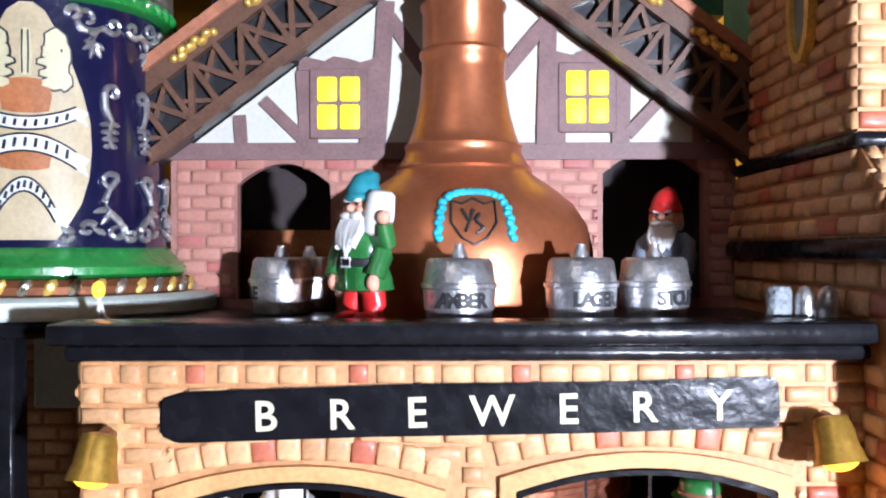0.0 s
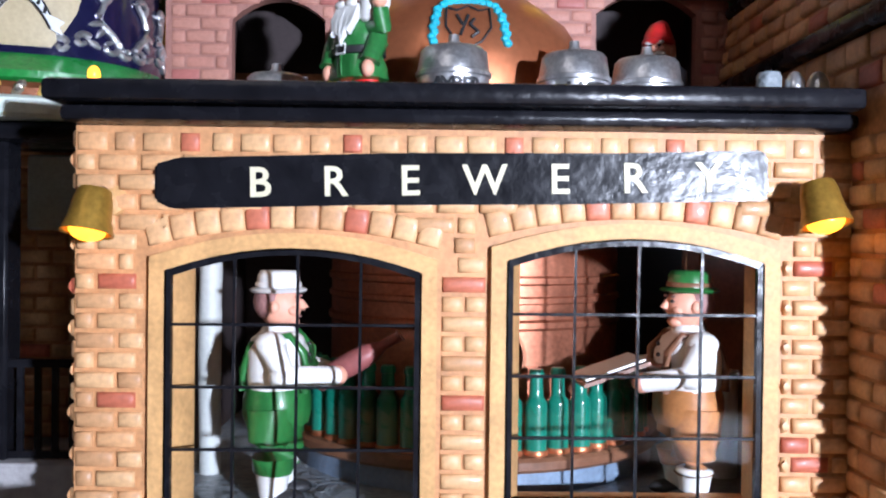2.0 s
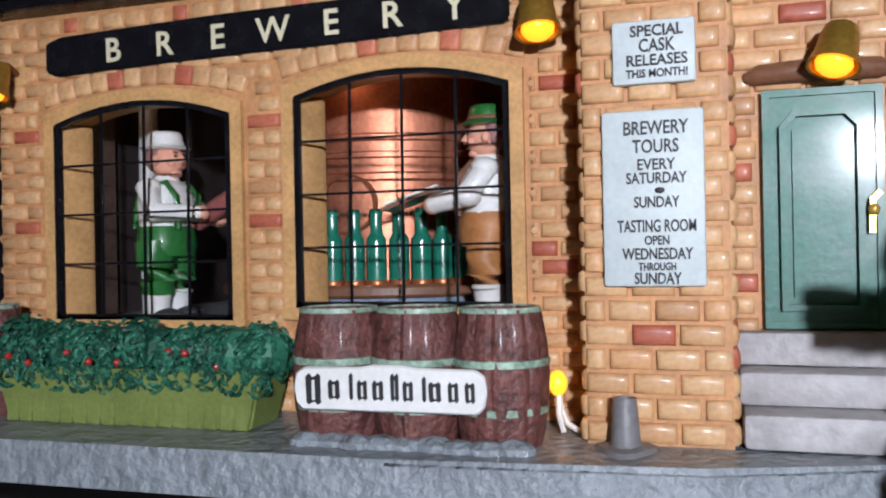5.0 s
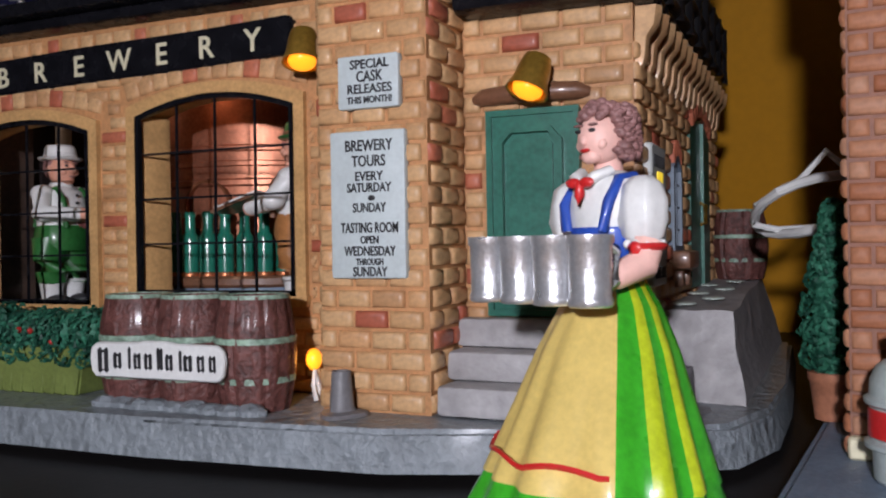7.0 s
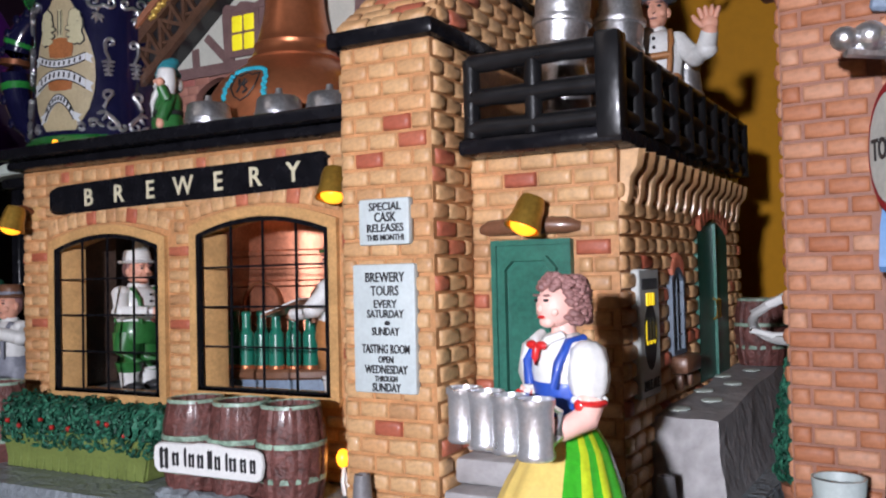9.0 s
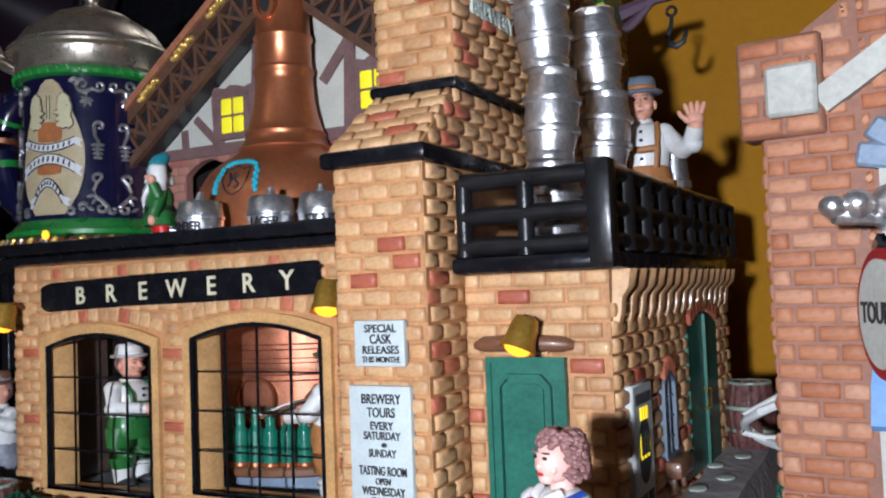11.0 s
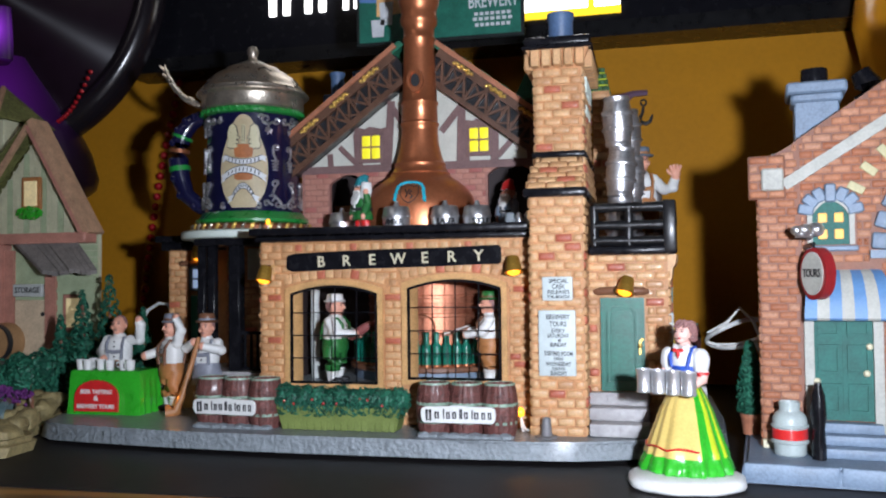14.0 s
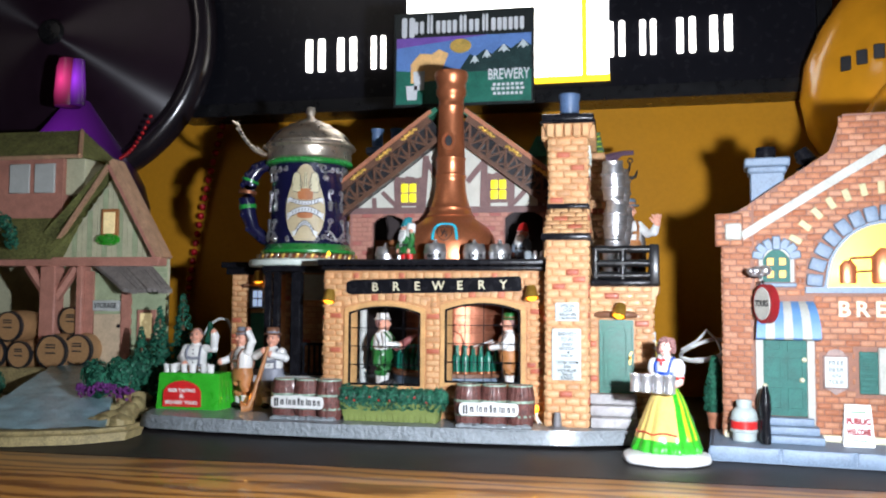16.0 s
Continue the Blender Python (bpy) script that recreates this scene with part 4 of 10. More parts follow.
part("poster_lettering", lettering("PALE ALE", 0.0036, PO @ Matrix.Translation((0, -0.0135, 0.0014)), 0.0001, 0.0001, width=0.013), ink, poster, smooth=0)
bm = bmn()
prism(bm, [(0.0055 * math.cos(a * math.pi / 8), -0.001 + 0.0088 * math.sin(a * math.pi / 8)) for a in range(16)], 0.0012, 0.0014, PO)
part("poster_disc", bm, ink, poster)
bm = bmn()
for k in range(3):
    ring = [(-0.0029 + 0.0029 * k + 0.0011 * math.cos(a * math.pi / 5), 0.0002 + 0.003 * math.sin(a * math.pi / 5)) for a in range(10)]
    strip(bm, ring, 0.0007, 0.0013, 0.0016, PO, loop=True)
for k in range(3):
    box(bm, -0.0030 + 0.0024 * k, -0.0014 + 0.0024 * k, 0.0070, 0.0102, 0.0013, 0.0016, m=PO)
part("poster_bars", bm, arch_yellow, poster)
# stone ramp beside the side wall, with pale worn slabs
bm = bmn()
vs = [bm.verts.new(p) for p in ((0.1515, 0.188, 0.0098), (0.1720, 0.184, 0.0098), (0.1765, 0.318, 0.0098), (0.1530, 0.318, 0.0098), (0.1515, 0.1935, 0.0305), (0.1690, 0.1915, 0.0305), (0.170, 0.318, 0.0335), (0.1530, 0.318, 0.0335))]
for f in ((3, 2, 1, 0), (4, 5, 6, 7), (0, 1, 5, 4), (1, 2, 6, 5), (2, 3, 7, 6), (3, 0, 4, 7)):
    bm.faces.new([vs[i] for i in f])
bmesh.ops.subdivide_edges(bm, edges=bm.edges, cuts=7, use_grid_fill=True)
for v in bm.verts:
    v.co += 0.0010 * noise.noise_vector(v.co * 70) + 0.0004 * noise.noise_vector(v.co * 260)
ramp = part("stone_ramp", bm, step_grey, brewery, "grey stone landing below the side door")
bm = bmn()
for k in range(6):
    x, y = 0.1565 + 0.006 * (k % 2) + 0.001 * sway(k, 2), 0.203 + 0.016 * k
    lathe(bm, [(0.0030, 0.0), (0.0029, 0.0003), (0.0024, 0.0005)], n=9, m=Matrix.Translation((x, y, 0.0312 + 0.0024 * (y - 0.2) / 0.1)) @ Matrix.Diagonal((1, 1.5, 1, 1)))
part("worn_slab", bm, pale_stone, ramp)
# balcony
bm = bmn()
box(bm, 0.1112, 0.1550, 0.1630, 0.318, 0.0995, 0.1040, bev=0.0014, seg=2)
balcony = part("balcony", bm, black_gloss, brewery, "black balcony with chunky timber railing")


def rail(name, a, b, r):
    bm = bmn()
    a, b = Vector(a), Vector(b)
    pts = [a + (b - a) * k / 6 + Vector((0, 0, 0.0003 * sway(k, a.x * 90 + a.z * 70))) for k in range(7)]
    tube(bm, pts, [r * (1 + 0.12 * sway(k, a.z * 300)) for k in range(7)], 14)
    part(name, bm, rail_black, balcony)


for z in (0.1065, 0.1145, 0.1235):
    rail("rail", (0.1142, 0.1660, z), (0.1515, 0.1660, z), 0.0024)
    rail("rail", (0.1522, 0.1660, z), (0.1562, 0.3165, z), 0.0023)
for x in (0.1144, 0.1316):
    rail("baluster", (x, 0.1660, 0.104), (x, 0.1660, 0.1242), 0.0023)
bm = bmn()
box(bm, 0.1484, 0.1546, 0.1628, 0.1690, 0.1005, 0.1266, bev=0.0009, seg=2)
for v in bm.verts:
    v.co += 0.0003 * noise.noise_vector(v.co * 220)
part("corner_post", bm, rail_black, balcony)
for k in range(9):
    y = 0.181 + k * 0.0168
    rail("baluster", (0.1523 + 0.0040 * (y - 0.1645) / 0.15, y, 0.104), (0.1523 + 0.0040 * (y - 0.1645) / 0.15, y, 0.1242), 0.0028)
# upper wall behind the balcony, with the crane
bm = bmn()
box(bm, 0.1096, 0.1195, 0.2500, 0.315, 0.1042, 0.2010)
upper = part("upper_wall", bm, tan_joint, brewery)
bricks(upper, frame_at((0, 0.2500, 0), (1, 0, 0), (0, -1, 0)), 0.1096, 0.1195, 0.1045, 0.200, 0.0094, 0.0046, BREW, seed=61, single=False)
bricks(upper, frame_at((0.1195, 0, 0), (0, 1, 0), (1, 0, 0)), 0.2503, 0.315, 0.1045, 0.200, 0.0094, 0.0046, BREW, seed=62, single=False)
bm = bmn()
tube(bm, [(0.1180, 0.312, 0.2065), (0.1240, 0.312, 0.2080), (0.1335, 0.3125, 0.2108), (0.1425, 0.313, 0.2112)], [0.0036, 0.0031, 0.0023, 0.0020], 6)
tube(bm, [(0.1180, 0.312, 0.1985), (0.124, 0.312, 0.2020), (0.132, 0.3125, 0.2100)], [0.0024, 0.0021, 0.0017], 6)
crane = part("crane", bm, crane_purple, brewery, "purple-brown wooden hoist arm")
bm = bmn()
HX, HZ = 0.1396, 0.2045
tube(bm, [Vector((HX, 0.3125, HZ)) + Vector((0.0019 * math.cos(a), 0, 0.0019 * math.sin(a))) for a in [k * math.pi / 6 for k in range(13)]], 0.0007, 6)
hook = [Vector((HX + dx * 1.15, 0.3125, HZ + dz * 1.15)) for dx, dz in ((0.0, -0.0022), (-0.0004, -0.0055), (-0.0018, -0.0085), (-0.0012, -0.0115), (0.0012, -0.0125), (0.0036, -0.0112), (0.0048, -0.0082), (0.0050, -0.0068))]
tube(bm, hook, [0.0008, 0.0010, 0.0013, 0.0015, 0.0015, 0.0013, 0.0008, 0.0003], 8)
part("hook", bm, black_iron, crane, "black iron hook")
# ---- gable and roof of the brewery ----
GF = frame_at((0, 0.2450, 0), (1, 0, 0), (0, -1, 0))
A1 = dict(u0=-0.0582, u1=-0.0318, v0=0.117, spring=0.1495, rise=0.0060)
A2 = dict(u0=0.0452, u1=0.0738, v0=0.117, spring=0.1525, rise=0.0062)
PEAK, MID, EAVE, HALF = 0.2160, 0.0030, 0.1560, 0.0800


def gable_top(u):
    return PEAK - (PEAK - EAVE) * abs(u - MID) / HALF


bm = bmn()
pierced(bm, MID - HALF, MID + HALF, 0.1130, PEAK, -0.004, 0.0, GF, [A1, A2], top=gable_top)
gable = part("gable_wall", bm, pink_joint, brewery, "half-timbered gable over pink brick")


def gable_clear(u, v):
    return not any(o["u0"] - 0.0005 < u < o["u1"] + 0.0005 and v < arch_top(o, min(max(u, o["u0"]), o["u1"])) + 0.0008 for o in (A1, A2)) and v < min(0.1572, gable_top(u) - 0.001)


bricks(gable, GF, MID - HALF + 0.0015, MID + HALF - 0.001, 0.1172, 0.1572, 0.0084, 0.0036, GABLE, gable_clear, depth=0.0005, gap=0.0005, single=False, red=0.07, seed=71)
bm = bmn()
prism(bm, [(MID - HALF + 0.004, 0.1590), (MID + HALF - 0.004, 0.1590), (MID, PEAK)], 0.0, 0.0008, GF)
part("plaster_panel", bm, plaster, brewery, "white plaster between the timbers", smooth=0)
for path, w in (([(-0.0770, 0.1588), (0.0830, 0.1588)], 0.0048), ([(-0.0158, 0.2010), (-0.0184, 0.1605)], 0.0048), ([(-0.0150, 0.1965), (-0.0030, 0.1790)], 0.0042),
                ([(-0.0376, 0.1606), (-0.0388, 0.1815)], 0.0052), ([(-0.0214, 0.1606), (-0.0205, 0.1815)], 0.0040), ([(-0.0573, 0.1690), (-0.0567, 0.1605)], 0.0036), ([(-0.0506, 0.1733), (-0.0385, 0.1614)], 0.0034),
                ([(0.0300, 0.2005), (0.0287, 0.1605)], 0.0048), ([(0.0308, 0.1970), (0.0165, 0.1800)], 0.0042), ([(0.0325, 0.1606), (0.0318, 0.1830)], 0.0042),
                ([(0.0500, 0.1606), (0.0506, 0.1835)], 0.0050), ([(0.0644, 0.1765), (0.0520, 0.1632)], 0.0034), ([(0.0715, 0.1728), (0.0722, 0.1605)], 0.0036)):
    bm = bmn()
    strip(bm, path, w, 0.0006, 0.0017 + 0.00005 * len(gable.children) + 0.0002 * (w * 1e4 % 7) / 7 + path[0][0] * 0.004, GF)
    part("timber", bm, timber, brewery, smooth=0)
for c, z in ((-0.0292, 0.1722), (0.0406, 0.1738)):
    fr = GF @ Matrix.Translation((c, z, 0))
    bm = bmn()
    box(bm, -0.0082, 0.0082, -0.0100, 0.0098, 0.0006, 0.0024, bev=0.0003, m=fr)
    prism(bm, [(-0.0115, 0.0092), (0.0115, 0.0092), (0.0112, 0.0128), (0.0062, 0.0100 + 0.0015), (0.0025, 0.0126), (-0.0015, 0.0132), (-0.004, 0.0118), (-0.0108, 0.0135)], 0.0006, 0.0022, fr)
    win = part("gable_window", bm, timber, brewery, "mauve timber window with four yellow panes")
    for i in (-1, 1):
        for j in (-1, 1):
            bm = bmn()
            box(bm, -0.0027, 0.0027, -0.0034, 0.0034, 0.0020, 0.0029, bev=0.0006, m=fr @ Matrix.Translation((0.0032 * i, 0.0039 * j, 0)), seg=2)
            part("pane", bm, yellow_pane, win)
# passage behind the arches, its shade painted on as near-black faces
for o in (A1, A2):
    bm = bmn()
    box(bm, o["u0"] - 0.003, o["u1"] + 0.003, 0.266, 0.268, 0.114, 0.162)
    part("passage_back", bm, painted_shade, brewery)
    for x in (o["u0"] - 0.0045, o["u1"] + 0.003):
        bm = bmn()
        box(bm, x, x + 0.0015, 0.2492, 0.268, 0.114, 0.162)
        part("passage_side", bm, painted_shade, brewery)
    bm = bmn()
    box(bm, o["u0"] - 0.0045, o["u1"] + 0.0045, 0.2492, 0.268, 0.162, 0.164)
    part("passage_top", bm, painted_shade, brewery)
bm = bmn()
box(bm, -0.0745, 0.0830, 0.2492, 0.268, 0.1130, 0.1146)
part("passage_floor", bm, black_iron, brewery)
bm = bmn()
box(bm, A1["u0"] - 0.002, A1["u1"] + 0.002, 0.2595, 0.262, 0.1172, 0.137)
part("circuit_board", bm, barrel_orange, brewery, "brown circuit board seen through the arch")
# lattice barge boards
SL_ = (PEAK - EAVE) / HALF
ANG = math.atan(SL_)
LEN = HALF / math.cos(ANG) + 0.006
for s in (-1, 1):
    fr = GF @ Matrix.Translation((MID, PEAK + 0.0005, 0.0)) @ (Matrix.Rotation(-ANG, 4, "Z") if s > 0 else Matrix.Rotation(ANG, 4, "Z") @ Matrix.Diagonal((-1, 1, 1, 1)))
    bm = bmn()
    a0 = 0.012
    for v, w in ((0.0010, 0.0034), (0.0175, 0.0050)):
        strip(bm, [(a0 * 0.4, v), (LEN, v)], w, 0.0090, 0.0120, fr)
    strip(bm, [(LEN - 0.002, 0.0), (LEN - 0.002, 0.018)], 0.004, 0.0090, 0.0120, fr)
    k, u = 0, 0.010
    while u < LEN - 0.008:
        strip(bm, [(u, 0.002), (u, 0.0155)], 0.0016, 0.0092, 0.0116, fr)
        strip(bm, [(u, 0.0025) if k % 2 else (u, 0.0150), (u + 0.0085, 0.0150) if k % 2 else (u + 0.0085, 0.0025)], 0.0016, 0.0090, 0.0112, fr)
        strip(bm, [(u, 0.0150) if k % 2 else (u, 0.0025), (u + 0.0085, 0.0085)], 0.0012, 0.0088, 0.0106, fr)
        u += 0.0085
        k += 1
    bo = part("barge_board", bm, barge, brewery, "brown lattice barge board with gilt ornaments", smooth=0)
    bm = bmn()
    prism(bm, [(0.004, 0.0), (LEN, 0.0), (LEN, 0.018), (0.004, 0.018)], 0.0, 0.0085, fr)
    part("barge_backing", bm, black_iron, bo, smooth=0)
    for u in (0.024, 0.049, 0.074):
        for q, v, r in ((-0.0062, 0.0174, 0.0010), (-0.0044, 0.0182, 0.0014), (-0.0022, 0.0172, 0.0015), (-0.0008, 0.0186, 0.0013), (0.0014, 0.0178, 0.0018), (0.0034, 0.0186, 0.0013), (0.0046, 0.0172, 0.0015), (0.0066, 0.0180, 0.0011)):
            bm = bmn()
            ball(bm, fr @ Vector((u + q, v, 0.0122)), (r * 1.2, 0.0012, r * 1.1), m=fr, n=8, rings=6)
            part("gilt_leaf", bm, gold, bo)
    # green roof slab with shingles
    bm = bmn()
    prism(bm, [(-0.004, 0.0185), (LEN + 0.004, 0.0185), (LEN + 0.004, 0.0225), (-0.004, 0.0225)], -0.075, 0.0115, fr)
    roof = part("roof", bm, slate_green, brewery, "dark green shingled roof")
    bm = bmn()
    strip(bm, [(0.0, 0.0215), (LEN + 0.004, 0.0215)], 0.0030, 0.0116, 0.0132, fr)
    part("roof_edge", bm, terracotta, roof)
    bm = bmn()
    for r in range(13):
        for c in range(9):
            u, w = 0.004 + r * 0.0070, 0.008 - 0.0092 * c - 0.0046 * (r % 2)
            box(bm, u, u + 0.0078, 0.0222, 0.0238, w - 0.0086, w, bev=0.0004, m=fr)
    part("shingles", bm, slate_green, roof, kind="stuff")
# chimney pots behind the gable
bm = bmn()
box(bm, -0.073, -0.041, 0.272, 0.292, 0.2085, 0.2145, bev=0.001)
for x in (-0.0655, -0.0490):
    lathe(bm, [(0.0042, 0.2140), (0.0046, 0.216), (0.0046, 0.2255), (0.0054, 0.2265), (0.0054, 0.2285), (0.0036, 0.2285), (0.0036, 0.222)], (x, 0.281, 0.002), 16)
part("rear_chimney", bm, pot_blue, brewery, "pair of blue-grey chimney pots")
bm = bmn()
box(bm, -0.069, -0.045, 0.274, 0.290, 0.165, 0.2086)
part("rear_chimney_stack", bm, tan_joint, brewery)
RR = frame_at((0, 0.262, 0), (1, 0, 0), (0, -1, 0))
bm = bmn()
prism(bm, [(-0.082, 0.160), (-0.030, 0.160), (-0.030, 0.208), (-0.058, 0.208), (-0.082, 0.190)], -0.012, 0.0, RR)
rr = part("rear_roof", bm, slate_green, brewery, "green shingled rear roof")
bm = bmn()
for r in range(9):
    for c in range(8):
        u, v = -0.081 + c * 0.0064 + 0.0032 * (r % 2), 0.166 + r * 0.0046
        if v < 0.186 + 0.75 * (u + 0.082):
            box(bm, u, u + 0.0058, v, v + 0.0040, 0.0, 0.0012, bev=0.0006, m=RR)
part("shingles", bm, slate_green, rr, kind="stuff")
bm = bmn()
prism(bm, [(0.060, 0.2005), (0.0835, 0.2005), (0.0835, 0.2165), (0.068, 0.2165)], -0.06, -0.012, GF)
part("rear_dormer", bm, slate_green, brewery, "green shingled dormer roof")
bm = bmn()
prism(bm, [(0.1040, 0.2000), (0.1200, 0.2000), (0.1192, 0.2080), (0.1150, 0.2245), (0.1040, 0.2245)], -0.075, -0.045, GF)
wr = part("wing_roof", bm, moss_shingle, brewery, "small green shingled roof over the wing")
bm = bmn()
for r in range(6):
    right = 0.1204 - 0.0009 * r
    for c in range(5):
        u = 0.1035 + c * 0.0036 + 0.0018 * (r % 2)
        if u < right - 0.001:
            box(bm, u, min(u + 0.0033, right), 0.2875, 0.2899, 0.2003 + r * 0.0040, 0.2040 + r * 0.0040, bev=0.0004)
part("shingles", bm, moss_shingle, wr, kind="stuff")
bm = bmn()
for r in range(6):
    box(bm, 0.1036, 0.1203 - 0.0009 * r, 0.2868, 0.2892, 0.2001 + r * 0.0040, 0.2008 + r * 0.0040)
part("shingle_edge", bm, lime_stripe, wr, kind="stuff")

# ---- left porch under the stein ----
bm = bmn()
lathe(bm, [(0.0445, 0.1146), (0.0455, 0.1155), (0.0455, 0.1188), (0.0440, 0.1198)], (-0.109, 0.240, 0), 40)
part("stein_platform", bm, pale_stone, brewery, "pale round platform under the stein")
bm = bmn()
box(bm, -0.1320, -0.0746, 0.2030, 0.2620, 0.1100, 0.1145, bev=0.0012, seg=2)
box(bm, -0.1870, -0.1300, 0.2490, 0.300, 0.1145, 0.1195, bev=0.0012, seg=2)
box(bm, -0.1835, -0.1320, 0.2512, 0.300, 0.1092, 0.1146, bev=0.0010, seg=2)
part("porch_ledge", bm, black_gloss, brewery, "black cornice over the porch")
bm = bmn()
box(bm, -0.1250, -0.0722, 0.2335, 0.2395, 0.0095, 0.1100)
box(bm, -0.1250, -0.1190, 0.2396, 0.2600, 0.0095, 0.1092)
porch = part("porch_back_wall", bm, tan_joint, brewery)
bricks(porch, frame_at((0, 0.2335, 0), (1, 0, 0), (0, -1, 0)), -0.125, -0.0722, 0.033, 0.1095, 0.0086, 0.0042, BREW, seed=81, single=False)
bm = bmn()
box(bm, -0.1640, -0.1251, 0.2570, 0.2630, 0.0095, 0.1092)
part("porch_door_wall", bm, tan_joint, brewery, "tan wall round the green porch door")
bm = bmn()
box(bm, -0.1785, -0.1642, 0.2537, 0.302, 0.0095, 0.1092)
pier = part("porch_pier", bm, tan_joint, brewery, "tan brick pier at the corner")
bricks(pier, frame_at((0, 0.2537, 0), (1, 0, 0), (0, -1, 0)), -0.1785, -0.1642, 0.0102, 0.1088, 0.0086, 0.0042, BREW, seed=82, single=False, red=0.1)
bm = bmn()
box(bm, -0.1640, -0.0722, 0.2050, 0.2335, 0.0102, 0.0330, bev=0.0005)
box(bm, -0.1640, -0.1252, 0.2336, 0.2569, 0.0102, 0.0330, bev=0.0005)
part("porch_floor", bm, step_grey, brewery, "grey porch floor")
bm = bmn()
box(bm, -0.1120, -0.0880, 0.1990, 0.2049, 0.0102, 0.0218, bev=0.0008)
part("porch_step", bm, step_grey, brewery)
for x, r in ((-0.1290, 0.0026), (-0.1222, 0.0026), (-0.1068, 0.0038)):
    bm = bmn()
    box(bm, x - r, x + r, 0.2075, 0.2075 + 2 * r, 0.0330, 0.1102, bev=0.0007)
    part("porch_column", bm, black_gloss, brewery, "square black porch column")
bm = bmn()
box(bm, -0.1030, -0.0722, 0.2085, 0.2101, 0.0555, 0.0575)
prail = part("porch_railing", bm, black_gloss, brewery, "black porch railing")
bm = bmn()
box(bm, -0.1030, -0.0722, 0.2085, 0.2101, 0.0335, 0.0352)
part("rail", bm, black_gloss, prail)
for k in range(7):
    x = -0.1010 + k * 0.0042
    bm = bmn()
    box(bm, x, x + 0.0014, 0.2087, 0.2099, 0.0350, 0.0557)
    part("baluster", bm, black_gloss, prail)
bm = bmn()
box(bm, -0.1090, -0.0800, 0.2303, 0.2334, 0.0890, 0.1090, bev=0.0006)
part("porch_window", bm, pale_stone, brewery, "pale window under the porch roof")
bm = bmn()
box(bm, -0.1625, -0.1500, 0.2538, 0.2569, 0.0335, 0.0785, bev=0.0006)
part("porch_door", bm, door_green, brewery, "green porch door")
bm = bmn()
box(bm, -0.1680, -0.1540, 0.2480, 0.2536, 0.0985, 0.1020, bev=0.0012)
part("porch_beam", bm, brown_paint, brewery, "brown beam over the porch door")
bm = bmn()
box(bm, -0.1638, -0.1500, 0.2534, 0.2569, 0.0820, 0.0984, bev=0.0006)
fan = part("porch_fanlight", bm, slate_blue, brewery, "grey fanlight with four blue panes")
for i in range(2):
    for j in range(2):
        bm = bmn()
        box(bm, -0.1602 + 0.0042 * i, -0.1568 + 0.0042 * i, 0.2526, 0.2536, 0.0836 + 0.0070 * j, 0.0894 + 0.0070 * j, bev=0.0003)
        part("pane", bm, blue_pane, fan)
# left side wall of facade towards porch
bricks(facade, frame_at((-0.0715, 0, 0), (0, -1, 0), (-1, 0, 0)), -0.2330, -0.171, 0.0335, 0.1090, 0.0086, 0.0042, BREW, seed=84, single=False)

# ---- bell lamps on the brewery ----
def bell_lamp(at, tilt, lean=0, label="brass bell lamp with an amber bulb", group="bell lamps"):
    t = thing("wall_lamp", label, "lamp", group=group, local=True)
    bm = bmn()
    lathe(bm, [(0.0010, 0.0090), (0.0030, 0.0086), (0.0036, 0.0066), (0.0040, 0.0030), (0.0049, 0.0), (0.0044, 0.0002), (0.0036, 0.0030), (0.0028, 0.0066)], n=20)
    part("shade", bm, brass, t, "dull brass bell shade")
    bm = bmn()
    ball(bm, (0, 0, 0.0008), (0.0035, 0.0035, 0.0022))
    part("bulb", bm, bulb, t, "glowing amber bulb")
    bm = bmn()
    tube(bm, [(0, 0.0002, 0.0084), (0.0002, 0.003, 0.0094), (0, 0.0080, 0.0086)], 0.0009, 8)
    part("arm", bm, dark_copper, t)
    bm = bmn()
    lathe(bm, [(0.0036, 0.0), (0.0034, 0.0012), (0.0022, 0.0022), (0.0006, 0.0025)], n=18, m=Matrix.Translation((0, 0.0092, 0.0092)) @ Matrix.Rotation(radians(90), 4, "X"))
    part("wall_boss", bm, tan_trim, t, "round tan wall boss")
    t.matrix_basis = pose(*at, tilt, lean, 0)
    return t


bell_lamp((-0.0652, 0.1605, 0.0880), -14, 5)
bell_lamp((0.0736, 0.1605, 0.0910), -16, -6)
bell_lamp((0.1288, 0.1632, 0.0800), -20, 14)
bell_lamp((-0.1535, 0.2480, 0.1035), 0)
# small bare bulbs at the foot of the facade and on the deck
for at, lab in (((0.0765, 0.1590, 0.0190), "bare amber bulb on white wires"), ((-0.1300, 0.1840, 0.0165), "bare amber bulb behind the casks"), ((-0.0740, 0.186, 0.1215), "small warm bulb on the roof deck")):
    t = thing("bulb_on_wire", lab, "bulb", local=True)
    bm = bmn()
    ball(bm, (0, 0, 0.0012), (0.0019, 0.0019, 0.0026))
    part("bulb", bm, bulb, t, "glowing amber bulb")
    bm = bmn()
    tube(bm, [(0, 0, -0.0008), (0.0008, 0.0006, -0.0045), (0.002, -0.0004, -0.0068), (0.0045, -0.0008, -0.0082)], 0.0006, 6)
    tube(bm, [(0.0004, 0, -0.0008), (0.0002, -0.0006, -0.0048), (0.0012, -0.0012, -0.0084)], 0.0006, 6)
    part("wire", bm, clear_white, t)
    t.matrix_basis = pose(*at) @ Matrix.Scale(0.72 if at[2] > 0.1 else 1.0, 4)
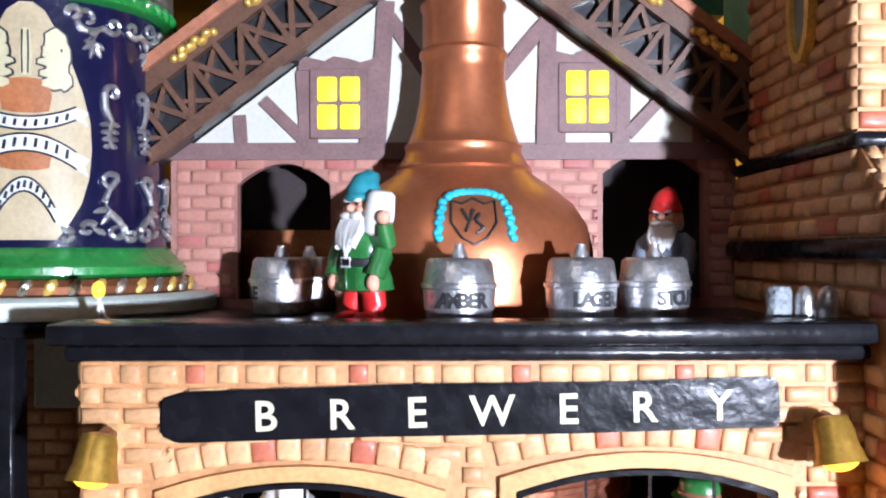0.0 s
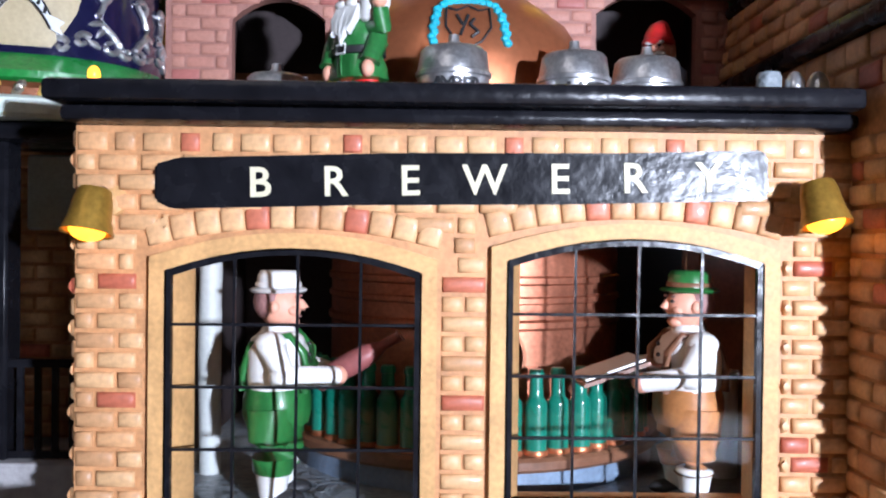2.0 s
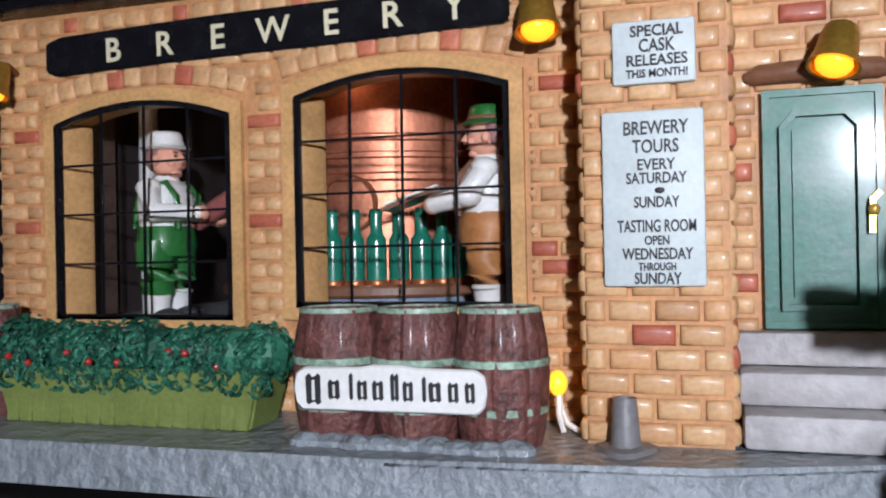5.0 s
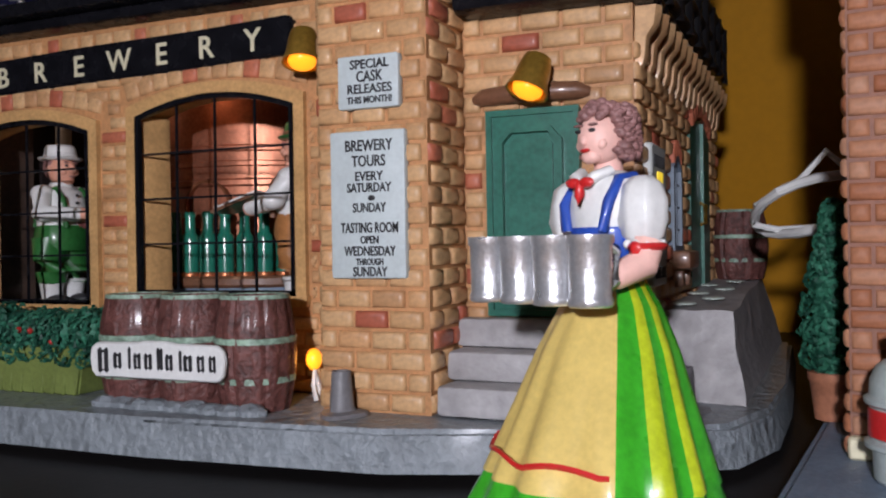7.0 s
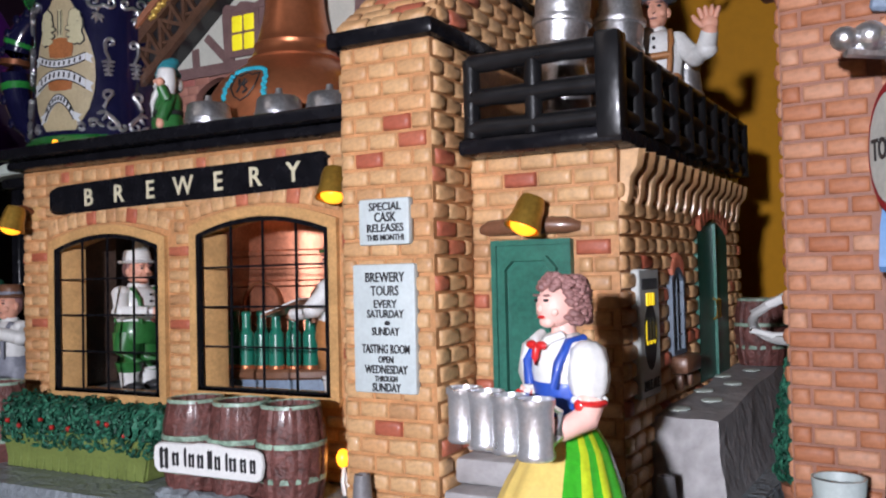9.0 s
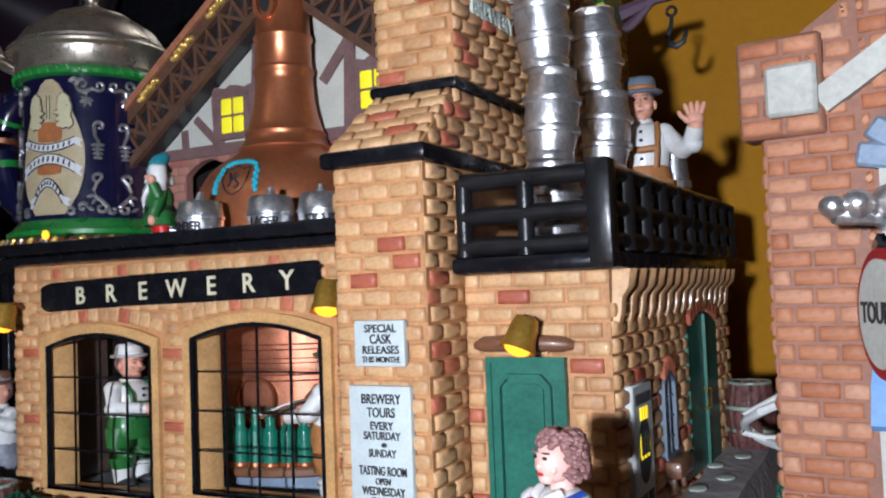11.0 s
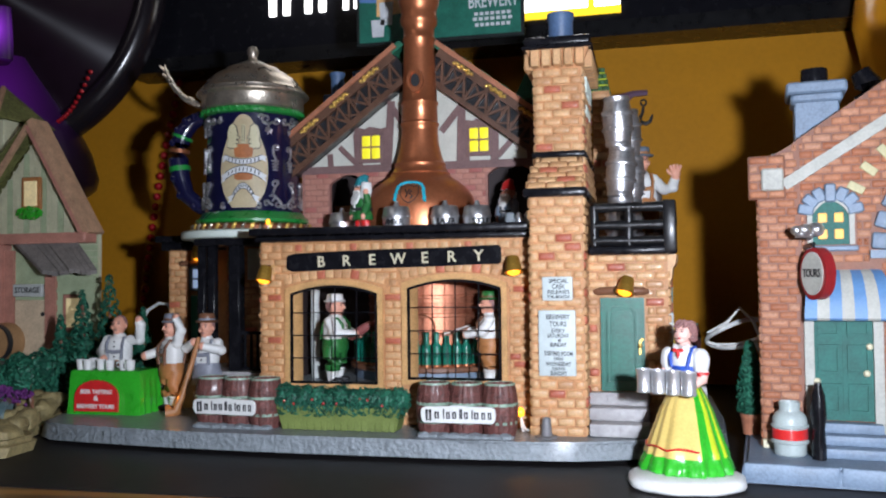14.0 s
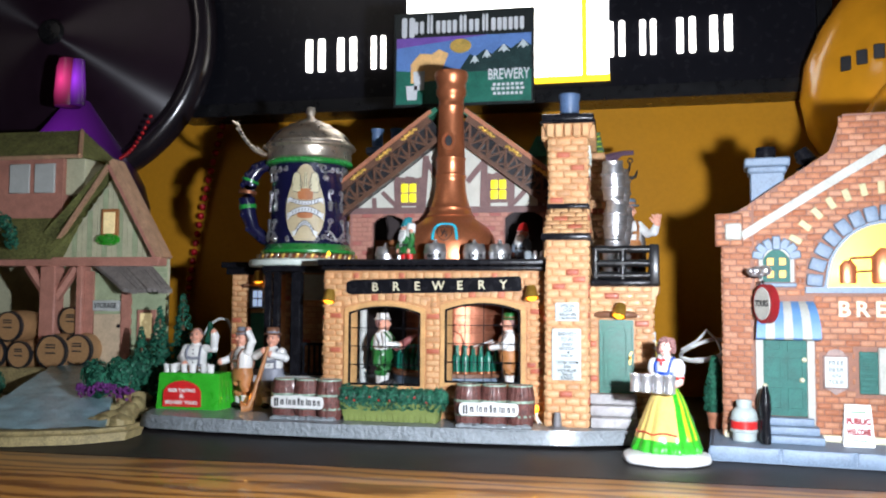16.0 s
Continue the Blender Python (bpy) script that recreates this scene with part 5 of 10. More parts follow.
for x, y in ((0.0765, 0.1562), (-0.1300, 0.1808)):
    lamp("ground_bulb_light", "POINT", (x, y, 0.0205), 0.0016, (1.0, 0.48, 0.10), 0.002)
bm = bmn()
lathe(bm, [(0.0026, 0.1146), (0.0026, 0.1222), (0.0022, 0.1232), (0.0012, 0.1234)], (0.0692, 0.1785, 0), 18)
solid("pipe_stub", bm, stone_grey, "grey pipe stub on the roof deck", "pipe", "pipe stubs")
for x, r in ((0.0742, 0.0021), (0.0790, 0.0024)):
    bm = bmn()
    lathe(bm, [(r * 0.9, 0.1146), (r, 0.1160), (r, 0.1195), (r * 0.86, 0.1216), (r * 0.5, 0.1230), (r * 0.12, 0.1234)], (x, 0.1775, 0), 20)
    solid("deck_knob", bm, silver, "rounded silver knob on the roof deck", "knob", "knobs on the roof deck", smooth=70)
for x, y in ((0.0908, 0.1468), (0.1598, 0.1740)):
    bm = bmn()
    lathe(bm, [(0.0055, 0.0100), (0.005, 0.0108), (0.0030, 0.0112), (0.0027, 0.0120), (0.0021, 0.0198), (0.0014, 0.0198), (0.0014, 0.0150)], (x, y, 0), 16, wob=lambda a, z: 1 + (0.15 * math.sin(3 * a) if z < 0.0115 else 0))
    solid("pipe_stub", bm, stub_grey, "dark grey upright pipe stub on the plinth", "pipe", "pipe stubs")
# ---- copper kettle ----
KX, KY = 0.0056, 0.2330
kettle = thing("copper_kettle", "tall copper brew kettle with a ringed neck", "brew kettle", at=(KX, KY, 0.1168))
bm = bmn()
lathe(bm, [(0.0340, 0.1148), (0.0346, 0.1230), (0.0343, 0.1310), (0.0329, 0.1372), (0.0292, 0.1430), (0.0235, 0.1475), (0.0186, 0.1508), (0.0180, 0.1520)], (KX, KY, 0), 48)
part("belly", bm, copper, kettle)
bm = bmn()
lathe(bm, [(0.0180, 0.1518), (0.0184, 0.1526), (0.0174, 0.1534), (0.0158, 0.1560), (0.0156, 0.1575), (0.0160, 0.1585), (0.0150, 0.1594), (0.0140, 0.1620), (0.0127, 0.1665), (0.0117, 0.1720), (0.0112, 0.1785),
           (0.0112, 0.1815), (0.0119, 0.1825), (0.0119, 0.1835), (0.0110, 0.1845), (0.0109, 0.1945), (0.0116, 0.1955), (0.0116, 0.1965), (0.0107, 0.1975), (0.0101, 0.2110), (0.0096, 0.2280), (0.0094, 0.2340),
           (0.0100, 0.2350), (0.0100, 0.2365), (0.0094, 0.2375), (0.0096, 0.2430), (0.0112, 0.2450), (0.0116, 0.2480), (0.0108, 0.2510), (0.0112, 0.2545), (0.0124, 0.2575), (0.0128, 0.2605), (0.0122, 0.2625), (0.0104, 0.2620), (0.0100, 0.2560)], (KX, KY, 0), 40)
part("neck", bm, copper, kettle)
bm = bmn()
fr = frame_at((KX, KY - 0.0100, 0.2085), (1, 0, 0), (0, -1, 0))
ring = [(0.0042 * math.cos(k * math.pi / 10), 0.0062 * math.sin(k * math.pi / 10)) for k in range(20)]
strip(bm, ring, 0.0018, -0.001, 0.0018, fr, loop=True)
part("keyhole_rim", bm, copper, kettle, "raised oval rim on the neck")
bm = bmn()
prism(bm, [(u * 0.62, v * 0.62) for u, v in ring], -0.001, 0.0008, fr)
part("keyhole", bm, ink, kettle, "dark keyhole on the neck")


def on_belly(a, z, out=0.0):
    """A place on the belly, a radians round from the front, at height z."""
    prof = ((0.0346, 0.123), (0.0343, 0.131), (0.0329, 0.1372), (0.0292, 0.143), (0.0235, 0.1475))
    r = prof[0][0]
    for (r0, z0), (r1, z1) in zip(prof, prof[1:]):
        if z0 <= z <= z1:
            r = r0 + (r1 - r0) * (z - z0) / (z1 - z0)
    return Vector((KX + (r + out) * math.sin(a), KY - (r + out) * math.cos(a), z))


bm = bmn()
for s in (-1, 1):
    for k in range(16):
        q = k / 15
        a = s * (0.02 + 0.23 * min(1, q * 1.8) + 0.02 * max(0, q - 0.55)) + 0.05
        z = 0.1446 - 0.0022 * min(1, q * 1.8) ** 3 - 0.0088 * max(0, q - 0.5) / 0.5
        bm = bmn()
        ball(bm, on_belly(a + 0.014 * (k % 2), z, 0.0004), (0.0011, 0.0008, 0.0010), n=6, rings=5)
        part("swag_bead", bm, teal_paint, kettle)
bm = bmn()
pts = [on_belly(0.05 + 0.17 * x, 0.1378 + 0.0052 * y, 0.0004) for x, y in ((-1, 0.9), (-0.5, 0.75), (0, 1.0), (0.5, 0.75), (1, 0.9), (0.95, -0.1), (0.5, -0.8), (0, -1.1), (-0.5, -0.8), (-0.95, -0.1), (-1, 0.9))]
tube(bm, pts, 0.00028, 5)
for x0, y0, x1, y1 in ((-0.5, 0.5, -0.25, 0.0), (0.0, 0.5, -0.35, -0.5), (0.25, 0.3, 0.05, 0.0), (0.05, 0.0, 0.4, -0.35), (0.4, -0.35, 0.1, -0.6)):
    tube(bm, [on_belly(0.05 + 0.17 * x0, 0.1378 + 0.0052 * y0, 0.0004), on_belly(0.05 + 0.17 * x1, 0.1378 + 0.0052 * y1, 0.0004)], 0.0004, 5)
part("crest_mark", bm, ink, kettle, "dark painted crest")
# lower tank seen through the windows
TX, TY = 0.0110, 0.2415
bm = bmn()
lathe(bm, [(0.0395, 0.0385), (0.0395, 0.066), (0.0403, 0.0666), (0.0403, 0.0680), (0.0395, 0.0686), (0.0395, 0.0722), (0.0401, 0.0726), (0.0401, 0.0738), (0.0395, 0.0742), (0.0395, 0.0768), (0.0402, 0.0773), (0.0402, 0.0786), (0.0395, 0.0791), (0.0395, 0.1090)], (TX, TY, 0), 56)
solid("copper_tank", bm, tank_copper, "copper fermenting tank inside the brewery", "tank")
bm = bmn()
fr = frame_at((TX + 0.0025, TY - 0.0396, 0.060), (1, 0.06, 0), (0.06, -1, 0))
ring = [(0.0078 * math.cos(k * math.pi / 14), 0.0078 * math.sin(k * math.pi / 14)) for k in range(28)]
strip(bm, ring, 0.0008, -0.0012, 0.0012, fr, loop=True)
solid("tank_hatch", bm, dark_copper, "round hatch ring on the copper tank", "hatch")
# round bottling table
bm = bmn()
lathe(bm, [(0.0490, 0.0300), (0.0490, 0.0352), (0.0502, 0.0354)], (TX, TY, 0), 48)
bt = thing("bottling_table", "round brown table with a grey base", "table", at=(TX, TY, 0.03))
part("table_base", bm, blue_stone, bt, "grey-blue base")
bm = bmn()
lathe(bm, [(0.0506, 0.0352), (0.0514, 0.0360), (0.0514, 0.0378), (0.0506, 0.0386)], (TX, TY, 0), 48)
part("tabletop", bm, brown_paint, bt)
bottle = thing("bottle", "green glass-like beer bottle with a coppery foot", "bottle", group="bottles on the table", local=True)
bm = bmn()
lathe(bm, [(0.0026, 0.001), (0.0026, 0.0112), (0.0025, 0.0120), (0.0017, 0.0132), (0.0016, 0.0150), (0.0015, 0.0178), (0.0018, 0.0179), (0.0018, 0.0188), (0.0015, 0.0196)], n=16)
part("body", bm, bottle_green, bottle)
bm = bmn()
lathe(bm, [(0.0029, 0.0), (0.0030, 0.0006), (0.0027, 0.0012)], n=16)
part("foot", bm, copper, bottle, "coppery foot ring")
spots = [(-78 + 7.2 * k, 0.0462 + 0.0006 * (k % 2)) for k in range(21)]
for k, (a, r) in enumerate(spots):
    m = pose(TX + r * math.sin(radians(a)), TY - r * math.cos(radians(a)), 0.0386)
    if k:
        copy_thing(bottle, m)
    else:
        bottle.matrix_basis = m
# pale pipes and a wooden panel inside
bm = bmn()
tube(bm, [(-0.0545, 0.210, 0.030), (-0.0548, 0.210, 0.060), (-0.0542, 0.210, 0.1090)], [0.0026, 0.0029, 0.0026], 12)
solid("white_pipe", bm, poster_grey, "white upright pipe inside the window", "pipe", "pipes inside")
bm = bmn()
tube(bm, [(0.0715, 0.212, 0.030), (0.0715, 0.212, 0.0560)], 0.0040, 12)
solid("white_pipe", bm, ribbon_white, "short white pipe inside the window", "pipe", "pipes inside")
bm = bmn()
box(bm, -0.0652, -0.0606, 0.186, 0.203, 0.0302, 0.1080, bev=0.0005)
solid("wooden_panel", bm, brown_dark, "dark brown wooden panel inside the window", "panel", "panels inside")
bm = bmn()
box(bm, 0.0640, 0.0800, 0.2190, 0.2225, 0.0302, 0.1088, bev=0.0005)
solid("wooden_panel", bm, brown_paint, "brown wooden panel inside the window", "panel", "panels inside")
lamp("window_lamp", "POINT", (0.0145, 0.1865, 0.1000), 0.0055, (1.0, 0.60, 0.34), 0.004)
lamp("window_lamp", "POINT", (-0.058, 0.1900, 0.100), 0.004, (1.0, 0.70, 0.45), 0.004)

# ---- beer stein ----
SX, SY = -0.109, 0.240
stein = thing("beer_stein", "giant navy beer stein with silver scrolls, tan crest and pewter lid", "beer stein", at=(SX, SY, 0.1198))
bm = bmn()
lathe(bm, [(0.0320, 0.1275), (0.0312, 0.1380), (0.0304, 0.1500), (0.0298, 0.1700), (0.0298, 0.1880), (0.0303, 0.1955)], (SX, SY, 0), 56)
body = part("body", bm, navy, stein, "glossy navy body")


def stein_r(z):
    return 0.0312 - 0.0014 * min(1, max(0, (z - 0.138) / 0.03))


def on_stein(a, z, out=0.0):
    r = stein_r(z) + out
    return Vector((SX + r * math.sin(a), SY - r * math.cos(a), z))


bm = bmn()
lathe(bm, [(0.0352, 0.1240), (0.0368, 0.1250), (0.0368, 0.1268), (0.0345, 0.1285), (0.0322, 0.1315), (0.0314, 0.1318)], (SX, SY, 0), 48)
part("foot_band", bm, green_band, stein, "green foot band")
bm = bmn()
lathe(bm, [(0.0375, 0.1198), (0.0388, 0.1204), (0.0392, 0.1222), (0.0380, 0.1238), (0.0350, 0.1242)], (SX, SY, 0), 64)
foot = part("foot_ring", bm, dark_copper, stein)
for k in range(44):
    a = 2 * math.pi * k / 44
    bm = bmn()
    m = Matrix.Translation((SX + 0.0388 * math.sin(a), SY - 0.0388 * math.cos(a), 0.1221)) @ Matrix.Rotation(a, 4, "Z") @ Matrix.Rotation(radians(35), 4, "Y")
    ball(bm, (0, 0, 0), (0.0014, 0.0011, 0.0024), n=6, rings=4)
    for v in bm.verts:
        v.co = m @ v.co
    part("rope_twist", bm, gold if k % 2 else old_silver, foot)
bm = bmn()
lathe(bm, [(0.0306, 0.1930), (0.0328, 0.1940), (0.0333, 0.1955), (0.0325, 0.1970), (0.0306, 0.1973)], (SX, SY, 0), 48)
top_band = part("top_band", bm, green_band, stein, "green rope band under the lid")
for k in range(46):
    a = 2 * math.pi * k / 46
    bm = bmn()
    m = Matrix.Translation((SX + 0.0330 * math.sin(a), SY - 0.0330 * math.cos(a), 0.1953)) @ Matrix.Rotation(a, 4, "Z") @ Matrix.Rotation(radians(-35), 4, "Y")
    ball(bm, (0, 0, 0), (0.0011, 0.0010, 0.0021), n=6, rings=4)
    for v in bm.verts:
        v.co = m @ v.co
    part("rope_twist", bm, green_band, top_band)
bm = bmn()
lathe(bm, [(0.0318, 0.1973), (0.0328, 0.1985), (0.0326, 0.2040), (0.0334, 0.2062), (0.0358, 0.2074), (0.0362, 0.2084), (0.0356, 0.2094), (0.0338, 0.2100), (0.0338, 0.2112), (0.0326, 0.2118), (0.0314, 0.2140), (0.0282, 0.2186), (0.0225, 0.2228), (0.0175, 0.2254), (0.0168, 0.2266), (0.0150, 0.2270), (0.0110, 0.2290), (0.0060, 0.2312), (0.0034, 0.2325), (0.0026, 0.2340),
           (0.0034, 0.2358), (0.0037, 0.2385), (0.0028, 0.2410), (0.0012, 0.2418)], (SX, SY, 0), 48)
part("lid", bm, old_silver, stein, "domed pewter lid with a knob")
# handle with thumb lever
HA = radians(-75)
hd = Vector((math.sin(HA), -math.cos(HA), 0))
c0 = Vector((SX, SY, 0))
bm = bmn()
path = [(0.028, 0.134), (0.034, 0.1365), (0.043, 0.1440), (0.0470, 0.1550), (0.0485, 0.1680), (0.0475, 0.1780), (0.0445, 0.1860), (0.0395, 0.1920), (0.034, 0.1945), (0.029, 0.1930)]
tube(bm, [c0 + hd * r + Vector((0, 0, z)) for r, z in path], [0.0046, 0.0050, 0.0054, 0.0062, 0.0066, 0.0064, 0.0058, 0.0054, 0.0050, 0.0046], 14)
handle = part("handle", bm, navy, stein, "curved navy handle")
for i, j, mt in ((3, 4, green_band), (5, 6, green_band), (4, 5, dark_copper)):
    p = c0 + hd * ((path[i][0] + path[j][0]) / 2) + Vector((0, 0, (path[i][1] + path[j][1]) / 2))
    q = c0 + hd * path[j][0] + Vector((0, 0, path[j][1]))
    bm = bmn()
    tube(bm, [p - (q - p) * 0.25, p + (q - p) * 0.25], 0.0069, 14)
    part("handle_band", bm, mt, handle)
for k, i in enumerate((1, 2, 3, 5, 6, 7, 8)):
    p = c0 + hd * (path[i][0] + 0.0025) + Vector((0, -0.0052, path[i][1]))
    bm = bmn()
    ball(bm, p, (0.0020, 0.0014, 0.0026), n=7, rings=5)
    part("handle_scroll", bm, navy, handle)
side = Vector((hd.y, -hd.x, 0))
spine = [(0.030, 0.2030, 0.0040), (0.036, 0.2036, 0.0052), (0.0425, 0.2068, 0.0062), (0.0480, 0.2122, 0.0066), (0.0525, 0.2185, 0.0056), (0.0555, 0.2245, 0.0036), (0.0572, 0.2290, 0.0010)]
bm = bmn()
rows = []
for k, (r, z, w) in enumerate(spine):
    mid = c0 + hd * r + Vector((0, 0, z))
    row = []
    for q in (-1, -0.6, -0.2, 0, 0.2, 0.6, 1):
        row.append(bm.verts.new(mid + side * (w * q) + Vector((0, 0, 0.0016 * (1 - q * q) - (0.0006 if abs(q) == 0.2 else 0)))))
    for q in (1, 0, -1):
        row.append(bm.verts.new(mid + side * (w * q * 0.9) - Vector((0, 0, 0.0016)) + hd * 0.0012))
    rows.append(row)
for p, q in zip(rows, rows[1:]):
    for i in range(10):
        bm.faces.new((p[i], p[(i + 1) % 10], q[(i + 1) % 10], q[i]))
bm.faces.new(rows[0])
bm.faces.new(rows[-1][::-1])
bmesh.ops.recalc_face_normals(bm, faces=bm.faces)
lever = part("thumb_lever", bm, old_silver, stein, "broad feather-shaped pewter thumb lever")
for k in range(1, 6):
    r, z, w = spine[k]
    for s in (-1, 1):
        bm = bmn()
        p = c0 + hd * r + Vector((0, 0, z + 0.0012))
        tube(bm, [p, p + side * (s * w * 0.55) + hd * 0.0022 + Vector((0, 0, 0.0012)), p + side * (s * w * 1.02) + hd * 0.0045 + Vector((0, 0, 0.0030))], [0.0009, 0.0010, 0.0005], 6)
        part("lever_barb", bm, old_silver, lever)
# crest: a tan medallion wrapped on the body
CA = radians(14.5)


def patch(bm, pts, out, mi=0, sub=8):
    """A curved plate on the stein from an outline (angle, height) about the crest's middle."""
    n = len(pts)
    c = (sum(p[0] for p in pts) / n, sum(p[1] for p in pts) / n)
    rows = []
    for s in range(sub + 1):
        f = s / sub
        rows.append([bm.verts.new(on_stein(CA + c[0] + (a - c[0]) * f, c[1] + (z - c[1]) * f, out)) for a, z in pts] if s else [bm.verts.new(on_stein(CA + c[0], c[1], out))])
    for i in range(n):
        j = (i + 1) % n
        bm.faces.new((rows[0][0], rows[1][i], rows[1][j])).material_index = mi
        for s in range(1, sub):
            bm.faces.new((rows[s][i], rows[s + 1][i], rows[s + 1][j], rows[s][j])).material_index = mi
    rim = [on_stein(CA + a, z, out - 0.0008) for a, z in pts]
    low = [bm.verts.new(p) for p in rim]
    for i in range(n):
        j = (i + 1) % n
        bm.faces.new((rows[-1][i], low[i], low[j], rows[-1][j])).material_index = mi
    bmesh.ops.recalc_face_normals(bm, faces=bm.faces)


half = [(0.05, 0.1915), (0.14, 0.1895), (0.23, 0.1845), (0.33, 0.1775), (0.42, 0.1700), (0.475, 0.1630), (0.485, 0.1560), (0.46, 0.1490), (0.40, 0.1425), (0.31, 0.1375), (0.22, 0.1335)]
outline = half + [(-a, z) for a, z in half[::-1]]
bm = bmn()
patch(bm, outline, 0.0011)
crest = part("crest", bm, emblem_tan, stein, "tan medallion with barrels and ribbons")


def crest_line(name, pts, r, mt, label="", out=0.0014):
    bm = bmn()
    tube(bm, [on_stein(CA + a, z, out) for a, z in pts], r, 6)
    part(name, bm, mt, crest, label)


for z0, z1 in ((0.1650, 0.1725), (0.1510, 0.1590)):
    bm = bmn()
    patch(bm, [(-0.17, z0), (-0.08, z0 - 0.0006), (0.08, z0 - 0.0006), (0.17, z0), (0.19, (z0 + z1) / 2), (0.17, z1), (0, z1 + 0.0006), (-0.17, z1), (-0.19, (z0 + z1) / 2)], 0.0016, sub=3)
    part("crest_barrel", bm, barrel_orange, crest, "painted orange barrel")
    for a in (-0.1, -0.03, 0.04, 0.11):
        crest_line("stave_line", [(a, z0), (a * 1.1, (z0 + z1) / 2), (a, z1)], 0.0001, ink)
for s in (-1, 1):
    for out, grow, mt, nm in ((0.0014, 0.0005, ink, "crest_outline"), (0.0018, 0.0, emblem_cream, "crest_scroll")):
        for lobe in ((0.215, 0.1825, 0.0024, 0.0026), (0.185, 0.1795, 0.0020, 0.0022), (0.225, 0.1765, 0.0024, 0.0036), (0.150, 0.1770, 0.0020, 0.0009), (0.165, 0.1742, 0.0020, 0.0010), (0.275, 0.1728, 0.0017, 0.0024), (0.290, 0.1790, 0.0009, 0.0030), (0.200, 0.1718, 0.0026, 0.0014)):
            a0, z0, rx, rz = lobe
            bm = bmn()
            patch(bm, [(s * a0 + (rx + grow) / 0.0303 * math.cos(k * math.pi / 6) * (1 + 0.14 * math.sin(3.0 * k)), z0 + (rz + grow) * math.sin(k * math.pi / 6) * (1 + 0.12 * math.cos(2.0 * k))) for k in range(12)], out + 0.00002 * len(crest.children) / 10, sub=2)
            part(nm, bm, mt, crest, "cream painted heraldic shape" if mt == emblem_cream else "")
bm = bmn()
patch(bm, [(-0.035, 0.1735), (0.035, 0.1735), (0.045, 0.1790), (0.03, 0.1850), (-0.03, 0.1850), (-0.045, 0.1790)], 0.0016, sub=2)
part("crest_sheaf", bm, emblem_cream, crest, "cream painted sheaf")
for a0 in (-0.02, 0.02):
    crest_line("sheaf_line", [(a0, 0.1740), (a0 * 1.2, 0.1790), (a0, 0.1845)], 0.00018, ink, out=0.0019)
for zc, rise, wd, hh in ((0.1648, -0.0030, 0.36, 0.0032), (0.1530, 0.0042, 0.36, 0.0042), (0.1395, 0.0075, 0.21, 0.0034)):
    bm = bmn()
    rows = []
    for k in range(13):
        x = -1 + k / 6
        z = zc + rise * (1 - x * x)
        rows.append([bm.verts.new(on_stein(CA + wd * x, z + s * hh / 2, o)) for s, o in ((-1, 0.0010), (-1, 0.0021), (1, 0.0021), (1, 0.0010))])
    for p, q in zip(rows, rows[1:]):
        for i in range(3):
            bm.faces.new((p[i], q[i], q[i + 1], p[i + 1]))
    bmesh.ops.recalc_face_normals(bm, faces=bm.faces)
    part("crest_ribbon", bm, ribbon_white, crest, "white painted ribbon with dark bars")
    for s in (-1, 1):
        crest_line("ribbon_edge", [(wd * (-1 + k / 6), zc + rise * (1 - (-1 + k / 6) ** 2) + s * hh / 2) for k in range(13)], 0.00028, ink, out=0.0020)
        bm = bmn()
        patch(bm, [(s * wd, zc - hh / 2), (s * (wd + 0.09), zc - hh * 0.9), (s * (wd + 0.06), zc - hh * 0.3), (s * (wd + 0.10), zc + hh * 0.1), (s * wd, zc + hh / 2)], 0.0017, sub=1)
        part("ribbon_tail", bm, ribbon_white, crest)
    for k in range(9):
        x = -0.8 + 0.2 * k
        z = zc + rise * (1 - x * x)
        crest_line("ribbon_bar", [(wd * x, z - hh * 0.26), (wd * x + 0.01, z + hh * 0.26)], 0.00040, ink, out=0.0022)


# raised silver scrolls round the rest of the body
def curl(cx, cz, r, start, turn, n=16):
    """A spiral that closes in on a point, in metres along the wall and up."""
    return [(cx + r * (1 - 0.72 * k / n) * math.cos(start + turn * k / n), cz + r * (1 - 0.72 * k / n) * math.sin(start + turn * k / n)) for k in range(n + 1)]


def lie(bm, a, z, flip, pts, r0, r1):
    n = len(pts) - 1
    tube(bm, [on_stein(a + flip * x / 0.0303, z + v, 0.0006) for x, v in pts], [r0 + (r1 - r0) * k / n for k in range(n + 1)], 6)


def frond(bm, a, z, flip, x, v, ang, l, r=0.0008):
    d = (math.cos(ang) * l, math.sin(ang) * l)
    tube(bm, [on_stein(a + flip * (x + d[0] * q) / 0.0303, z + v + d[1] * q, 0.0005) for q in (0, 0.35, 0.7, 1)], [r * 0.5, r, r * 0.8, r * 0.2], 6)


